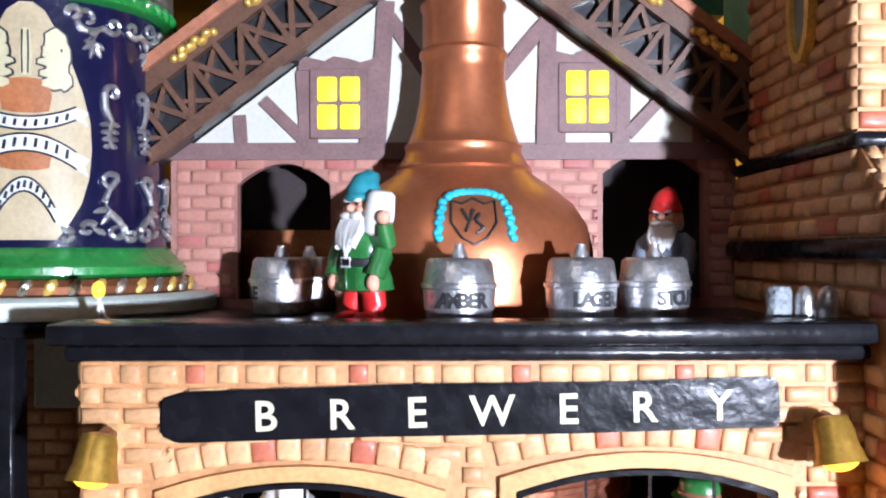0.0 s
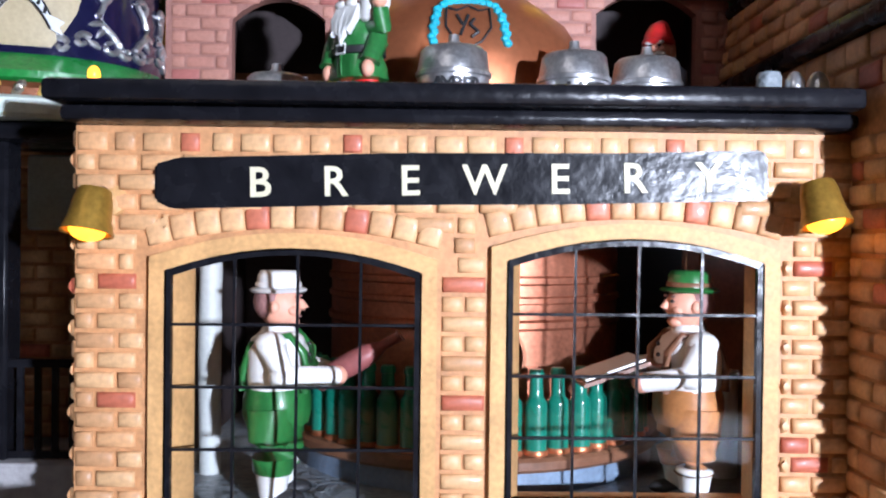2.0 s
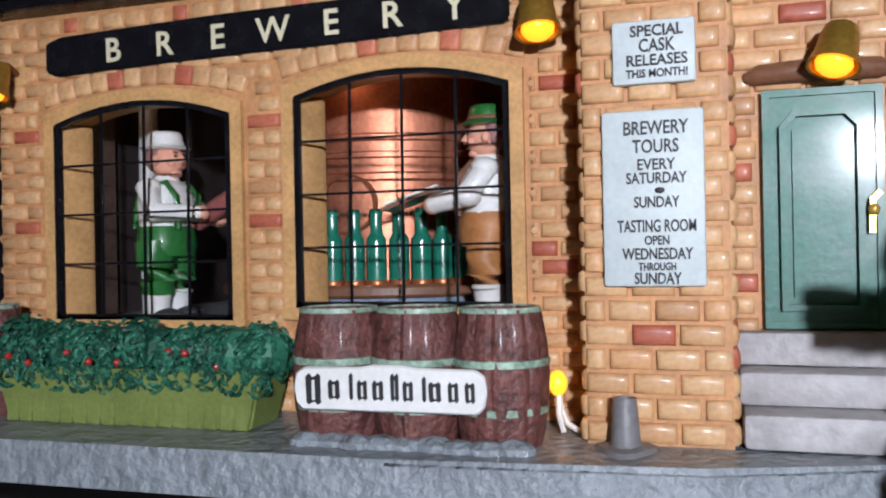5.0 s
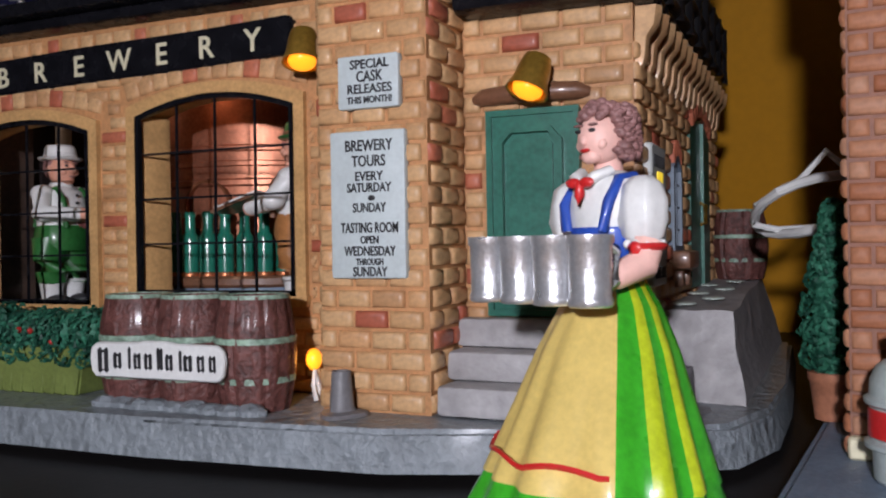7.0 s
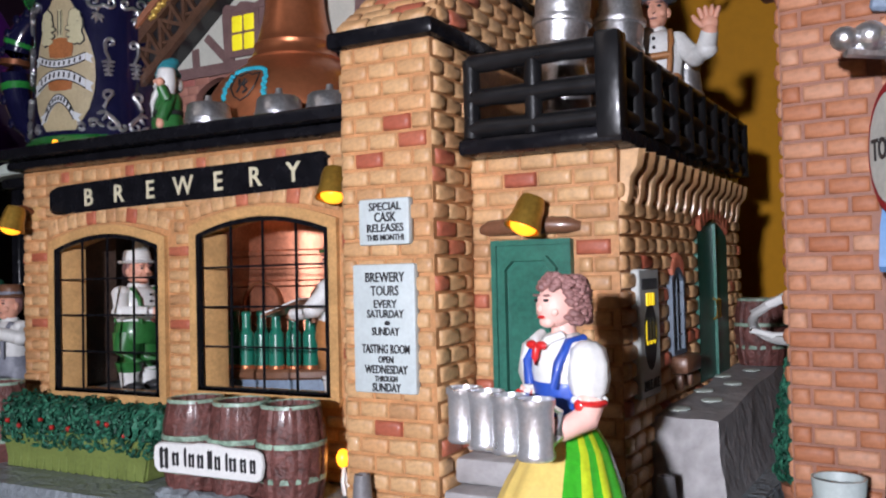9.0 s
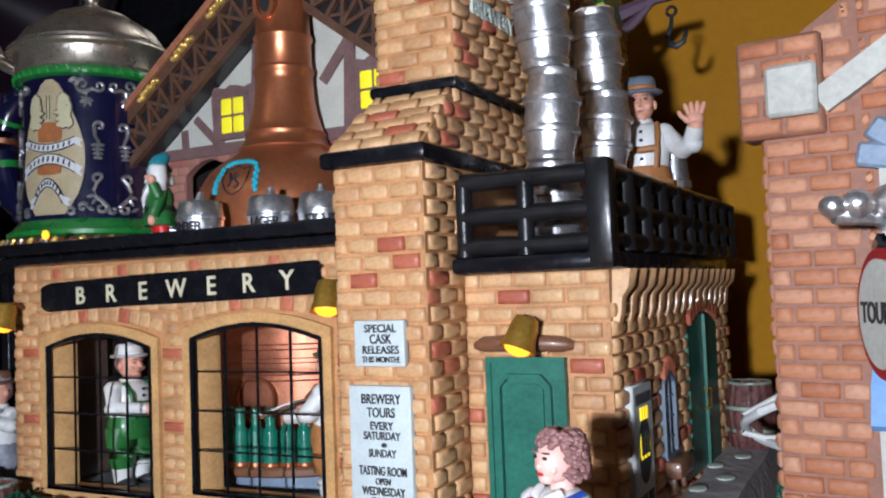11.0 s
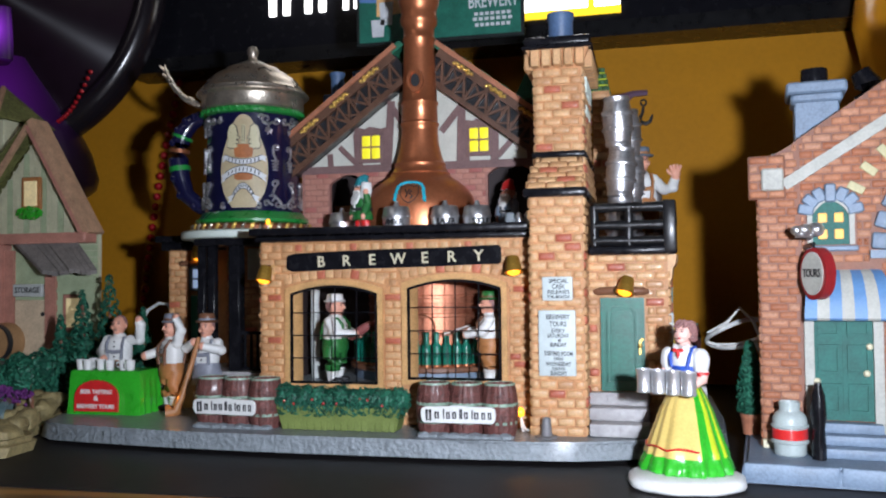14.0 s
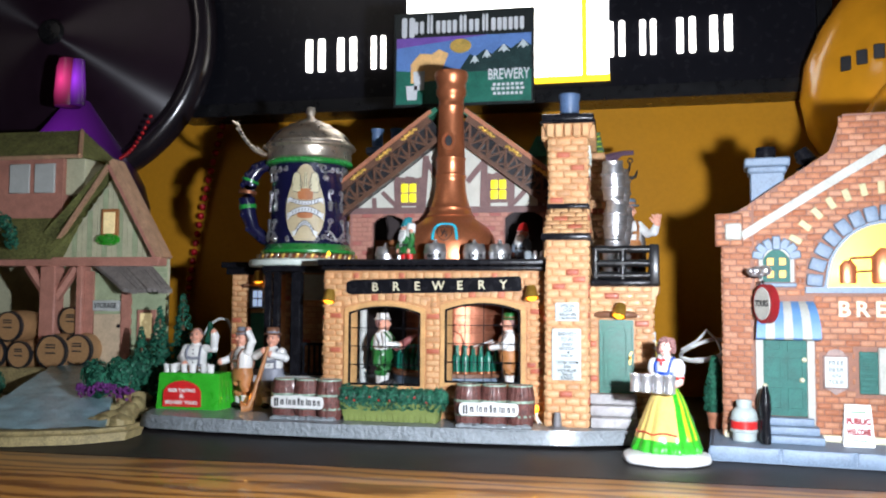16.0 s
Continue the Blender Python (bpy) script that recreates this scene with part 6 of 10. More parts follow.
def motif(kind, a, z, flip):
    bm = bmn()
    if kind == 0:
        lie(bm, a, z, flip, curl(0.0026, 0.0036, 0.0030, -1.6, 6.6), 0.0009, 0.0005)
        lie(bm, a, z, flip, curl(-0.0042, 0.0030, 0.0022, -1.2, -6.0), 0.0008, 0.0005)
        lie(bm, a, z, flip, [(-0.0034, 0.0010), (-0.0012, 0.0018), (0.0006, 0.0008), (0.0024, 0.0006)], 0.0008, 0.0009)
        for ang, l in ((-2.6, 0.0030), (-2.0, 0.0040), (-1.3, 0.0042), (-0.6, 0.0036), (0.1, 0.0026)):
            frond(bm, a, z, flip, 0.0008, -0.0022, ang, l)
        lie(bm, a, z, flip, [(0.0004, 0.0010), (0.0012, -0.0008), (0.0008, -0.0026)], 0.0008, 0.0007)
    elif kind == 1:
        lie(bm, a, z, flip, curl(0.0010, 0.0068, 0.0022, 3.0, -5.4) , 0.0009, 0.0005)
        lie(bm, a, z, flip, [(-0.0012, 0.0068), (-0.0010, 0.0030), (0.0004, 0.0000), (0.0000, -0.0040), (0.0002, -0.0072)], 0.0009, 0.0006)
        for k in range(4):
            for s in (0.25, math.pi - 0.25):
                frond(bm, a, z, flip, 0.0001, -0.0010 - 0.0019 * k, s - 0.4 * math.copysign(1, math.cos(s)), 0.0028 - 0.0003 * k)
    else:
        lie(bm, a, z, flip, curl(0.0004, 0.0060, 0.0024, 2.6, -5.6), 0.0009, 0.0005)
        lie(bm, a, z, flip, [(-0.0018, 0.0070), (0.0006, 0.0040), (0.0018, 0.0012), (0.0010, -0.0016), (-0.0014, -0.0036), (-0.0034, -0.0062)], 0.0008, 0.0010)
        lie(bm, a, z, flip, curl(-0.0010, -0.0064, 0.0024, 2.6, 5.6), 0.0010, 0.0005)
        for x, v, ang in ((0.0012, -0.0008, -0.3), (0.0006, -0.0022, -0.9), (0.0018, -0.0074, 0.5)):
            frond(bm, a, z, flip, x, v, ang, 0.0036, 0.0009)
    part("silver_scroll", bm, silver, stein, "raised silver scrollwork")


for col, a in enumerate((0.90, 1.28, 1.68, 2.1, -0.62, -0.98)):
    for kind, z in enumerate((0.1856, 0.1640, 0.1422)):
        motif(kind, a - (0.10 if kind == 0 and col == 0 else 0), z + 0.0010 * sway(col, kind), 1 if (col + kind) % 2 else -1)
for k, (a, z) in enumerate(((0.62, 0.1900), (0.70, 0.1362), (0.54, 0.1345), (-0.16, 0.1345), (-0.30, 0.1885), (1.08, 0.1350))):
    bm = bmn()
    lie(bm, a, z, 1 if k % 2 else -1, curl(0, 0, 0.0020, 0.5 * k, 5.5, 10), 0.0010, 0.0006)
    part("silver_scroll", bm, silver, stein, "raised silver scrollwork")


# ---- kegs, gnomes and figures ----
def keg(mark=""):
    t = thing("keg", "silver painted beer keg" + (" marked " + mark if mark else ""), "keg", group="kegs on the roof deck", local=True)
    bm = bmn()
    lathe(bm, [(0.0066, 0.0), (0.0070, 0.0006), (0.0072, 0.0030), (0.0076, 0.0032), (0.0079, 0.0076), (0.0083, 0.0079), (0.0083, 0.0087), (0.0079, 0.0090), (0.0072, 0.0134), (0.0068, 0.0138), (0.0064, 0.0142), (0.0060, 0.0141)], n=28)
    body = part("body", bm, silver, t)
    bm = bmn()
    lathe(bm, [(0.0019, 0.0140), (0.0018, 0.0152), (0.0012, 0.0160), (0.0011, 0.0172)], n=10)
    part("valve", bm, silver, t)
    if mark:
        n = len(mark)
        for k, ch in enumerate(mark):
            m = Matrix.Rotation((k - (n - 1) / 2) * 0.27, 4, "Z") @ frame_at((0, -0.0078, 0.0052), (1, 0, 0), (0, -1, 0))
            part("letter", lettering(ch, 0.0043, m, 0.0001, 0.00022), ink, t, smooth=0)
    return t


DECK = 0.1149
for mark, x, y, turn in (("AMBER", 0.0035, 0.1870, 5), ("LAGER", 0.0305, 0.1915, 18), ("STOUT", 0.0478, 0.1960, 30), ("ALE", -0.0412, 0.2210, -62), ("", -0.0368, 0.2385, 0)):
    keg(mark).matrix_basis = pose(x, y, DECK, 0, 0, turn)


def figure(name, label, build, mats, at, turn=0, scale=1.0, category="figurine", group="", wide=1.0):
    bm = bmn()
    build(bm)
    bmesh.ops.scale(bm, vec=(scale * wide, scale * wide, scale), verts=bm.verts)
    if 8 in {f.material_index for f in bm.faces} and len(mats) < 9:
        mats = mats + [ink] * (8 - len(mats)) + [hair_brown, ink]
    ob = solid(name, bm, mats, label, category, group, smooth=60)
    ob.matrix_basis = pose(*at, 0, 0, turn)
    return ob


def gnome(bm):
    # slots: coat, trousers, beard, hat, skin, belt
    for q in (-1, 1):
        tube(bm, [(q * 0.0027, -0.0002, 0.0010), (q * 0.0029, 0, 0.0040), (q * 0.0024, 0, 0.0070), (q * 0.0020, 0.0002, 0.0105)], [0.0024, 0.0027, 0.0029, 0.0032], 12, 1)
        ball(bm, (q * 0.0028, -0.0018, 0.0013), (0.0025, 0.0038, 0.0016), 1, 12)
    lathe(bm, [(0.0050, 0.0070), (0.0062, 0.0074), (0.0060, 0.0098), (0.0053, 0.0122), (0.0051, 0.0140), (0.0054, 0.0160), (0.0052, 0.0185), (0.0040, 0.0206), (0.0022, 0.0216)], n=36, mi=0,
          wob=lambda a, z: (1 + 0.10 * math.cos(2 * a)) * (1 + 0.05 * math.sin(9 * a + z * 500) * (1 if z < 0.012 else 0.4)))
    lathe(bm, [(0.0054, 0.0124), (0.0058, 0.0126), (0.0058, 0.0140), (0.0054, 0.0142)], n=28, mi=5, wob=lambda a, z: 1 + 0.10 * math.cos(2 * a))
    tube(bm, [(-0.0013, -0.0056, 0.0124), (0.0013, -0.0056, 0.0124), (0.0013, -0.0056, 0.0143), (-0.0013, -0.0056, 0.0143), (-0.0013, -0.0056, 0.0124)], 0.0003, 6, 2)
    tube(bm, [(0.0002, -0.0056, 0.0075), (0.0, -0.0056, 0.0100), (0.0, -0.0054, 0.0124)], 0.0003, 6, 0)
    for q in (-1, 1):
        tube(bm, [(q * 0.0040, 0, 0.0198), (q * 0.0060, -0.0004, 0.0176), (q * 0.0067, -0.0012, 0.0146), (q * 0.0063, -0.0026, 0.0116), (q * 0.0062, -0.0030, 0.0104)], [0.0020, 0.0024, 0.0024, 0.0021, 0.0023], 12, 0)
        ball(bm, (q * 0.0060, -0.0034, 0.0090), (0.0014, 0.0015, 0.0019), 4, 10)
        ball(bm, (q * 0.0039, 0.0002, 0.0248), (0.0010, 0.0012, 0.0019), 4, 10)
        ball(bm, (q * 0.0013, -0.0035, 0.0259), (0.0005, 0.0004, 0.0005), 5, 8)
        ball(bm, (q * 0.0015, -0.0036, 0.0267), (0.0013, 0.0007, 0.0005), 2, 8)
        ball(bm, (q * 0.0015, -0.0041, 0.0233), (0.0018, 0.0010, 0.0009), 2, 10)
        ball(bm, (q * 0.0019, -0.0031, 0.0245), (0.0013, 0.0010, 0.0010), 4, 10)
    ball(bm, (0, 0, 0.0246), (0.0038, 0.0038, 0.0042), 4, 18, rings=12)
    ball(bm, (0, -0.0042, 0.0249), (0.0010, 0.0010, 0.0009), 4, 10)
    ball(bm, (0, -0.0024, 0.0212), (0.0036, 0.0024, 0.0036), 2, 16)
    for k in range(9):
        x = -0.0029 + 0.00072 * k
        tip = 0.0140 + 0.0011 * abs(k - 4)
        tube(bm, [(x, -0.0036 + 0.14 * abs(x), 0.0228), (x * 1.05, -0.0048 + 0.10 * abs(x), 0.0196), (x * 0.75 + 0.0004 * (k % 2), -0.0054, 0.0168), (x * 0.4, -0.0056, tip)], [0.0008, 0.0010, 0.0009, 0.0003], 8, 2)
    for k in range(11):
        a = radians(10 + 16 * k)
        ball(bm, (0.0037 * math.cos(a), 0.0004 + 0.0037 * math.sin(a), 0.0236), (0.0011, 0.0011, 0.0022), 2, 8, rings=6)
    lathe(bm, [(0.0040, 0.0264), (0.0045, 0.0267), (0.0045, 0.0278), (0.0040, 0.0281)], n=24, mi=3)
    tube(bm, [(0, 0, 0.0272), (0, 0.0002, 0.0290), (0.0001, 0.0008, 0.0306), (0.0004, 0.0020, 0.0318), (0.0007, 0.0036, 0.0322)], [0.0042, 0.0040, 0.0033, 0.0022, 0.0009], 18, 3)


def porter(bm):
    gnome(bm)
    lathe(bm, [(0.0022, -0.0048), (0.0030, -0.0040), (0.0034, 0.0), (0.0030, 0.0040), (0.0022, 0.0048)], n=14, mi=2, m=Matrix.Translation((0.0056, -0.0010, 0.0238)) @ Matrix.Rotation(radians(10), 4, "Y"))
    tube(bm, [(0.0050, -0.001, 0.0185), (0.0088, -0.002, 0.0178), (0.0092, -0.003, 0.0215)], [0.0021, 0.0021, 0.0017], 8, 0)
    ball(bm, (0.0092, -0.0034, 0.0228), 0.0016, 4, 8)


G = "gnomes on the roof deck"
figure("gnome", "gnome figurine in green coat and teal cap carrying a keg", porter, [green_paint, red_paint, white_paint, hat_teal, skin, ink], (-0.0172, 0.1890, DECK), -40, group=G)
figure("gnome", "gnome figurine in blue coat with a red cap", gnome, [slate_blue, slate_blue, white_paint, red_paint, skin, ink], (0.0600, 0.2330, DECK), -32, 0.98, group=G)


def person(bm, hat=True, arms=(), tall=0.050, open_palm=None, band=5):
    # slots: shirt, trousers, skin, hat, shoes or socks, straps; 8 hair, 9 eyes and buttons
    k = tall / 0.05
    for s in (-1, 1):
        tube(bm, [(s * 0.0034, 0, 0.0072), (s * 0.0037, -0.0003, 0.0105), (s * 0.0036, 0, 0.0140), (s * 0.0034, 0.0004, 0.021 * k)], [0.0036, 0.0040, 0.0043, 0.0046], 14, 1)
        ball(bm, (s * 0.0036, -0.0016, 0.0016), (0.0025, 0.0044, 0.0018), 9, 12)
        lathe(bm, [(0.0024, 0.0015), (0.0027, 0.0040), (0.0031, 0.0068), (0.0034, 0.0074), (0.0031, 0.0080)], (s * 0.0035, 0, 0), 14, 4)
    lathe(bm, [(0.0066, 0.017), (0.0073, 0.0195), (0.0071, 0.0225), (0.0065, 0.0250)], n=24, mi=1, wob=lambda a, z: (1 - 0.14 * math.sin(a) ** 2) * (1 + 0.02 * math.sin(8 * a + 500 * z)))
    lathe(bm, [(0.0063, 0.0238), (0.0067, 0.0262), (0.0069, 0.0300), (0.0068, 0.0330), (0.0058, 0.0356), (0.0036, 0.0374)], n=30, mi=0, wob=lambda a, z: (1 - 0.2 * math.sin(a) ** 2) * (1 + 0.025 * math.sin(7 * a + 900 * z)))
    lathe(bm, [(0.0030, 0.0362), (0.0033, 0.0370), (0.0027, 0.0386)], n=16, mi=0)
    for s in (-1, 1):
        tube(bm, [(s * 0.0036, -0.0056, 0.0242), (s * 0.0040, -0.0058, 0.0290), (s * 0.0042, -0.0056, 0.0330), (s * 0.0040, -0.0030, 0.0366), (s * 0.0036, 0.0040, 0.0345), (s * 0.0034, 0.0056, 0.0290), (s * 0.0034, 0.0056, 0.0245)], 0.0008, 8, 5)
    tube(bm, [(-0.0039, -0.0059, 0.0296), (0.0, -0.0064, 0.0292), (0.0039, -0.0059, 0.0296)], 0.0010, 8, 5)
    for z in (0.0268, 0.0320, 0.0344):
        ball(bm, (0, -0.0058 - 0.0001 * (z < 0.03), z), (0.0005, 0.0004, 0.0005), 9, 8, rings=5)
    for path in arms:
        tube(bm, path, [0.0027] + [0.0027] * (len(path) - 2) + [0.0021], 12, 0)
        ball(bm, path[0], (0.0029, 0.0029, 0.0027), 0, 12)
        for p in path[1:-1]:
            ball(bm, p, (0.0028, 0.0028, 0.0026), 0, 10)
        ball(bm, path[-1], (0.0020, 0.0019, 0.0022), 2, 12)
    if open_palm:
        p = Vector(open_palm)
        ball(bm, p + Vector((0, 0, 0.0014)), (0.0022, 0.0011, 0.0024), 2, 12)
        for i in range(4):
            x = -0.0017 + 0.0011 * i
            tube(bm, [p + Vector((x * 0.9, 0, 0.0028)), p + Vector((x * 1.3, -0.0004, 0.0048)), p + Vector((x * 1.5, -0.0006, 0.0062 - 0.0004 * abs(i - 1.5)))], [0.0007, 0.0007, 0.0004], 8, 2)
        tube(bm, [p + Vector((-0.0016, 0, 0.0008)), p + Vector((-0.0034, -0.0004, 0.0026)), p + Vector((-0.0040, -0.0006, 0.0038))], [0.0008, 0.0007, 0.0004], 8, 2)
    lathe(bm, [(0.0022, 0.0368), (0.0020, 0.0395)], n=12, mi=2)
    ball(bm, (0, -0.0004, 0.0426), (0.0034, 0.0039, 0.0048), 2, 20, rings=12)
    ball(bm, (0, -0.0026, 0.0392), (0.0018, 0.0014, 0.0012), 2, 12)
    ball(bm, (0, 0.0014, 0.0436), (0.0037, 0.0032, 0.0044), 8, 16)
    tube(bm, [(0, -0.0040, 0.0440), (0, -0.0049, 0.0422), (0, -0.0046, 0.0417)], [0.0005, 0.0008, 0.0006], 8, 2)
    for s in (-1, 1):
        ball(bm, (s * 0.0035, 0.0000, 0.0426), (0.0007, 0.0010, 0.0014), 2, 10)
        ball(bm, (s * 0.0014, -0.0038, 0.0438), (0.0006, 0.0004, 0.0004), 9, 8, rings=6)
        ball(bm, (s * 0.0015, -0.0038, 0.0448), (0.0010, 0.0004, 0.0003), 8, 8, rings=5)
        ball(bm, (s * 0.0019, -0.0030, 0.0418), (0.0012, 0.0010, 0.0011), 2, 10)
    ball(bm, (0, -0.0040, 0.0404), (0.0010, 0.0004, 0.0003), 8, 8, rings=5)
    if hat:
        lathe(bm, [(0.0036, 0.0456), (0.0052, 0.0457), (0.0056, 0.0462), (0.0052, 0.0466), (0.0041, 0.0468), (0.0040, 0.0480), (0.0039, 0.0494), (0.0034, 0.0504), (0.0020, 0.0505)], n=26, mi=3, wob=lambda a, z: 1 + (0.06 * math.cos(2 * a) if z < 0.0467 else 0.03 * math.cos(2 * a)))
        lathe(bm, [(0.0040, 0.0468), (0.00425, 0.0470), (0.0042, 0.0478), (0.0039, 0.0480)], n=24, mi=band, close=False)


B = "brewers inside the windows"
REACH = [[(0.006, 0, 0.0350), (0.0085, -0.003, 0.0285), (0.0050, -0.0105, 0.0268)], [(-0.006, 0, 0.0350), (-0.0085, -0.003, 0.0285), (-0.0035, -0.0115, 0.0280)]]


def brewer_hammer(bm):
    person(bm, arms=REACH, band=3)
    m = Matrix.Translation((0.001, -0.0135, 0.0300)) @ Matrix.Rotation(radians(55), 4, "X")
    lathe(bm, [(0.0022, -0.008), (0.0026, 0.0), (0.0024, 0.004), (0.0011, 0.007), (0.0011, 0.0105), (0.0014, 0.0110)], n=12, mi=6, m=m)


def brewer_board(bm):
    person(bm, arms=REACH)
    box(bm, -0.0052, 0.0052, -0.0004, 0.0004, -0.0065, 0.0065, mi=6, m=Matrix.Translation((0, -0.0150, 0.0285)) @ Matrix.Rotation(radians(-68), 4, "X"))
    box(bm, -0.0046, 0.0046, -0.0009, -0.0004, -0.0058, 0.0058, mi=7, m=Matrix.Translation((0, -0.0149, 0.0288)) @ Matrix.Rotation(radians(-68), 4, "X"))


figure("brewer_figurine", "brewer figurine in white hat and green overalls holding a brown bottle", brewer_hammer, [white_paint, green_paint, skin, white_paint, white_paint, green_paint, maroon], (-0.0345, 0.1895, 0.0300), 88, group=B, wide=1.2)
figure("brewer_figurine", "brewer figurine in green hat and tan breeches writing on a clipboard", brewer_board, [white_paint, leather_tan, skin, green_paint, white_paint, brown_paint, brown_paint, white_paint], (0.0560, 0.1880, 0.0310), -84, group=B, wide=1.2)
# waving man on the balcony
figure("waving_figurine", "waving brewer figurine in white shirt, leather breeches and blue cap", lambda bm: person(bm, open_palm=(0.0138, -0.0092, 0.0345), arms=[[(0.0055, 0, 0.0345), (0.0100, -0.0026, 0.0290), (0.0128, -0.0064, 0.0298), (0.0138, -0.0088, 0.0340)], [(-0.0055, 0, 0.0345), (-0.0105, -0.002, 0.0330), (-0.0155, -0.004, 0.0346)]]),
       [white_paint, leather_tan, skin, slate_blue, white_paint, leather_tan], (0.1376, 0.2640, 0.1045), 10, 1.25, wide=1.06)
big_keg = thing("keg", "dented silver keg in a leaning stack", "keg", group="stacked kegs on the balcony", local=True)
bm = bmn()
lathe(bm, [(0.0064, 0.0), (0.0069, 0.0004), (0.0070, 0.0022), (0.0067, 0.0027), (0.0075, 0.0066), (0.0077, 0.0080), (0.0085, 0.0083), (0.0087, 0.0091), (0.0085, 0.0100), (0.0078, 0.0103), (0.0080, 0.0136), (0.0078, 0.0169), (0.0085, 0.0172), (0.0087, 0.0181), (0.0085, 0.0189), (0.0077, 0.0192),
           (0.0075, 0.0206), (0.0067, 0.0245), (0.0070, 0.0250), (0.0069, 0.0268), (0.0064, 0.0272), (0.0056, 0.0266)], n=32, wob=lambda a, z: 1 + 0.012 * math.sin(5 * a + z * 300))
part("body", bm, silver, big_keg)
bm = bmn()
lathe(bm, [(0.0018, 0.0264), (0.0016, 0.0274)], n=10)
part("valve", bm, silver, big_keg)
for k, (x, y, z, rx, ry) in enumerate(((0.1268, 0.2000, 0.1043, 0, 0), (0.1264, 0.2000, 0.1317, 1, 4), (0.1262, 0.2003, 0.1592, -2, -5), (0.1304, 0.2390, 0.1043, 0, 0), (0.1310, 0.2392, 0.1317, 2, -4), (0.1306, 0.2394, 0.1590, 0, 5))):
    if k:
        copy_thing(big_keg, pose(x, y, z, rx, ry, 50 * k))
    else:
        big_keg.matrix_basis = pose(x, y, z)
lone = copy_thing(big_keg, pose(0.1450, 0.2760, 0.1043) @ Matrix.Diagonal((0.72, 0.72, 1.42, 1)))
tagged(lone, "small silver keg standing by the railing")

# ---- casks and planter in front ----
def cask_profile(r, h):
    return [(r * 0.80, 0.0), (r * 0.84, h * 0.04), (r * 0.95, h * 0.25), (r, h * 0.5), (r * 0.95, h * 0.75), (r * 0.84, h * 0.96), (r * 0.82, h), (r * 0.66, h), (r * 0.62, h * 0.95)]


def cask_body(bm, r, h, seed):
    n = 60
    lathe(bm, cask_profile(r, h), n=n, wob=lambda a, z: 1 - 0.040 * (1 if int(a * n / (2 * math.pi) + 0.5) % 4 == 0 else -0.1) + 0.03 * sway(a * 3, seed) + (0.03 * sway(a * 9, seed + 3) if z > h * 0.9 else 0))


def cask_hoops(t, r, h):
    for q in (0.28, 0.62):
        bm = bmn()
        k = 1 - 0.2 * abs(q - 0.5) ** 1.2 * 2
        lathe(bm, [(r * 0.975 * k, h * (q - 0.030)), (r * 1.03 * k, h * (q - 0.024)), (r * 1.03 * k, h * (q + 0.024)), (r * 0.975 * k, h * (q + 0.030))], n=40, close=False, wob=lambda a, z: 1 + 0.035 * sway(a * 4, q * 9 + r * 1e3))
        part("hoop", bm, cask_hoop, t)
    bm = bmn()
    lathe(bm, [(r * 0.70, h * 0.985), (r * 0.72, h * 1.01), (r * 0.83, h * 1.01), (r * 0.85, h * 0.975)], n=40, close=False)
    part("rim", bm, cask_hoop, t, "worn green rim")


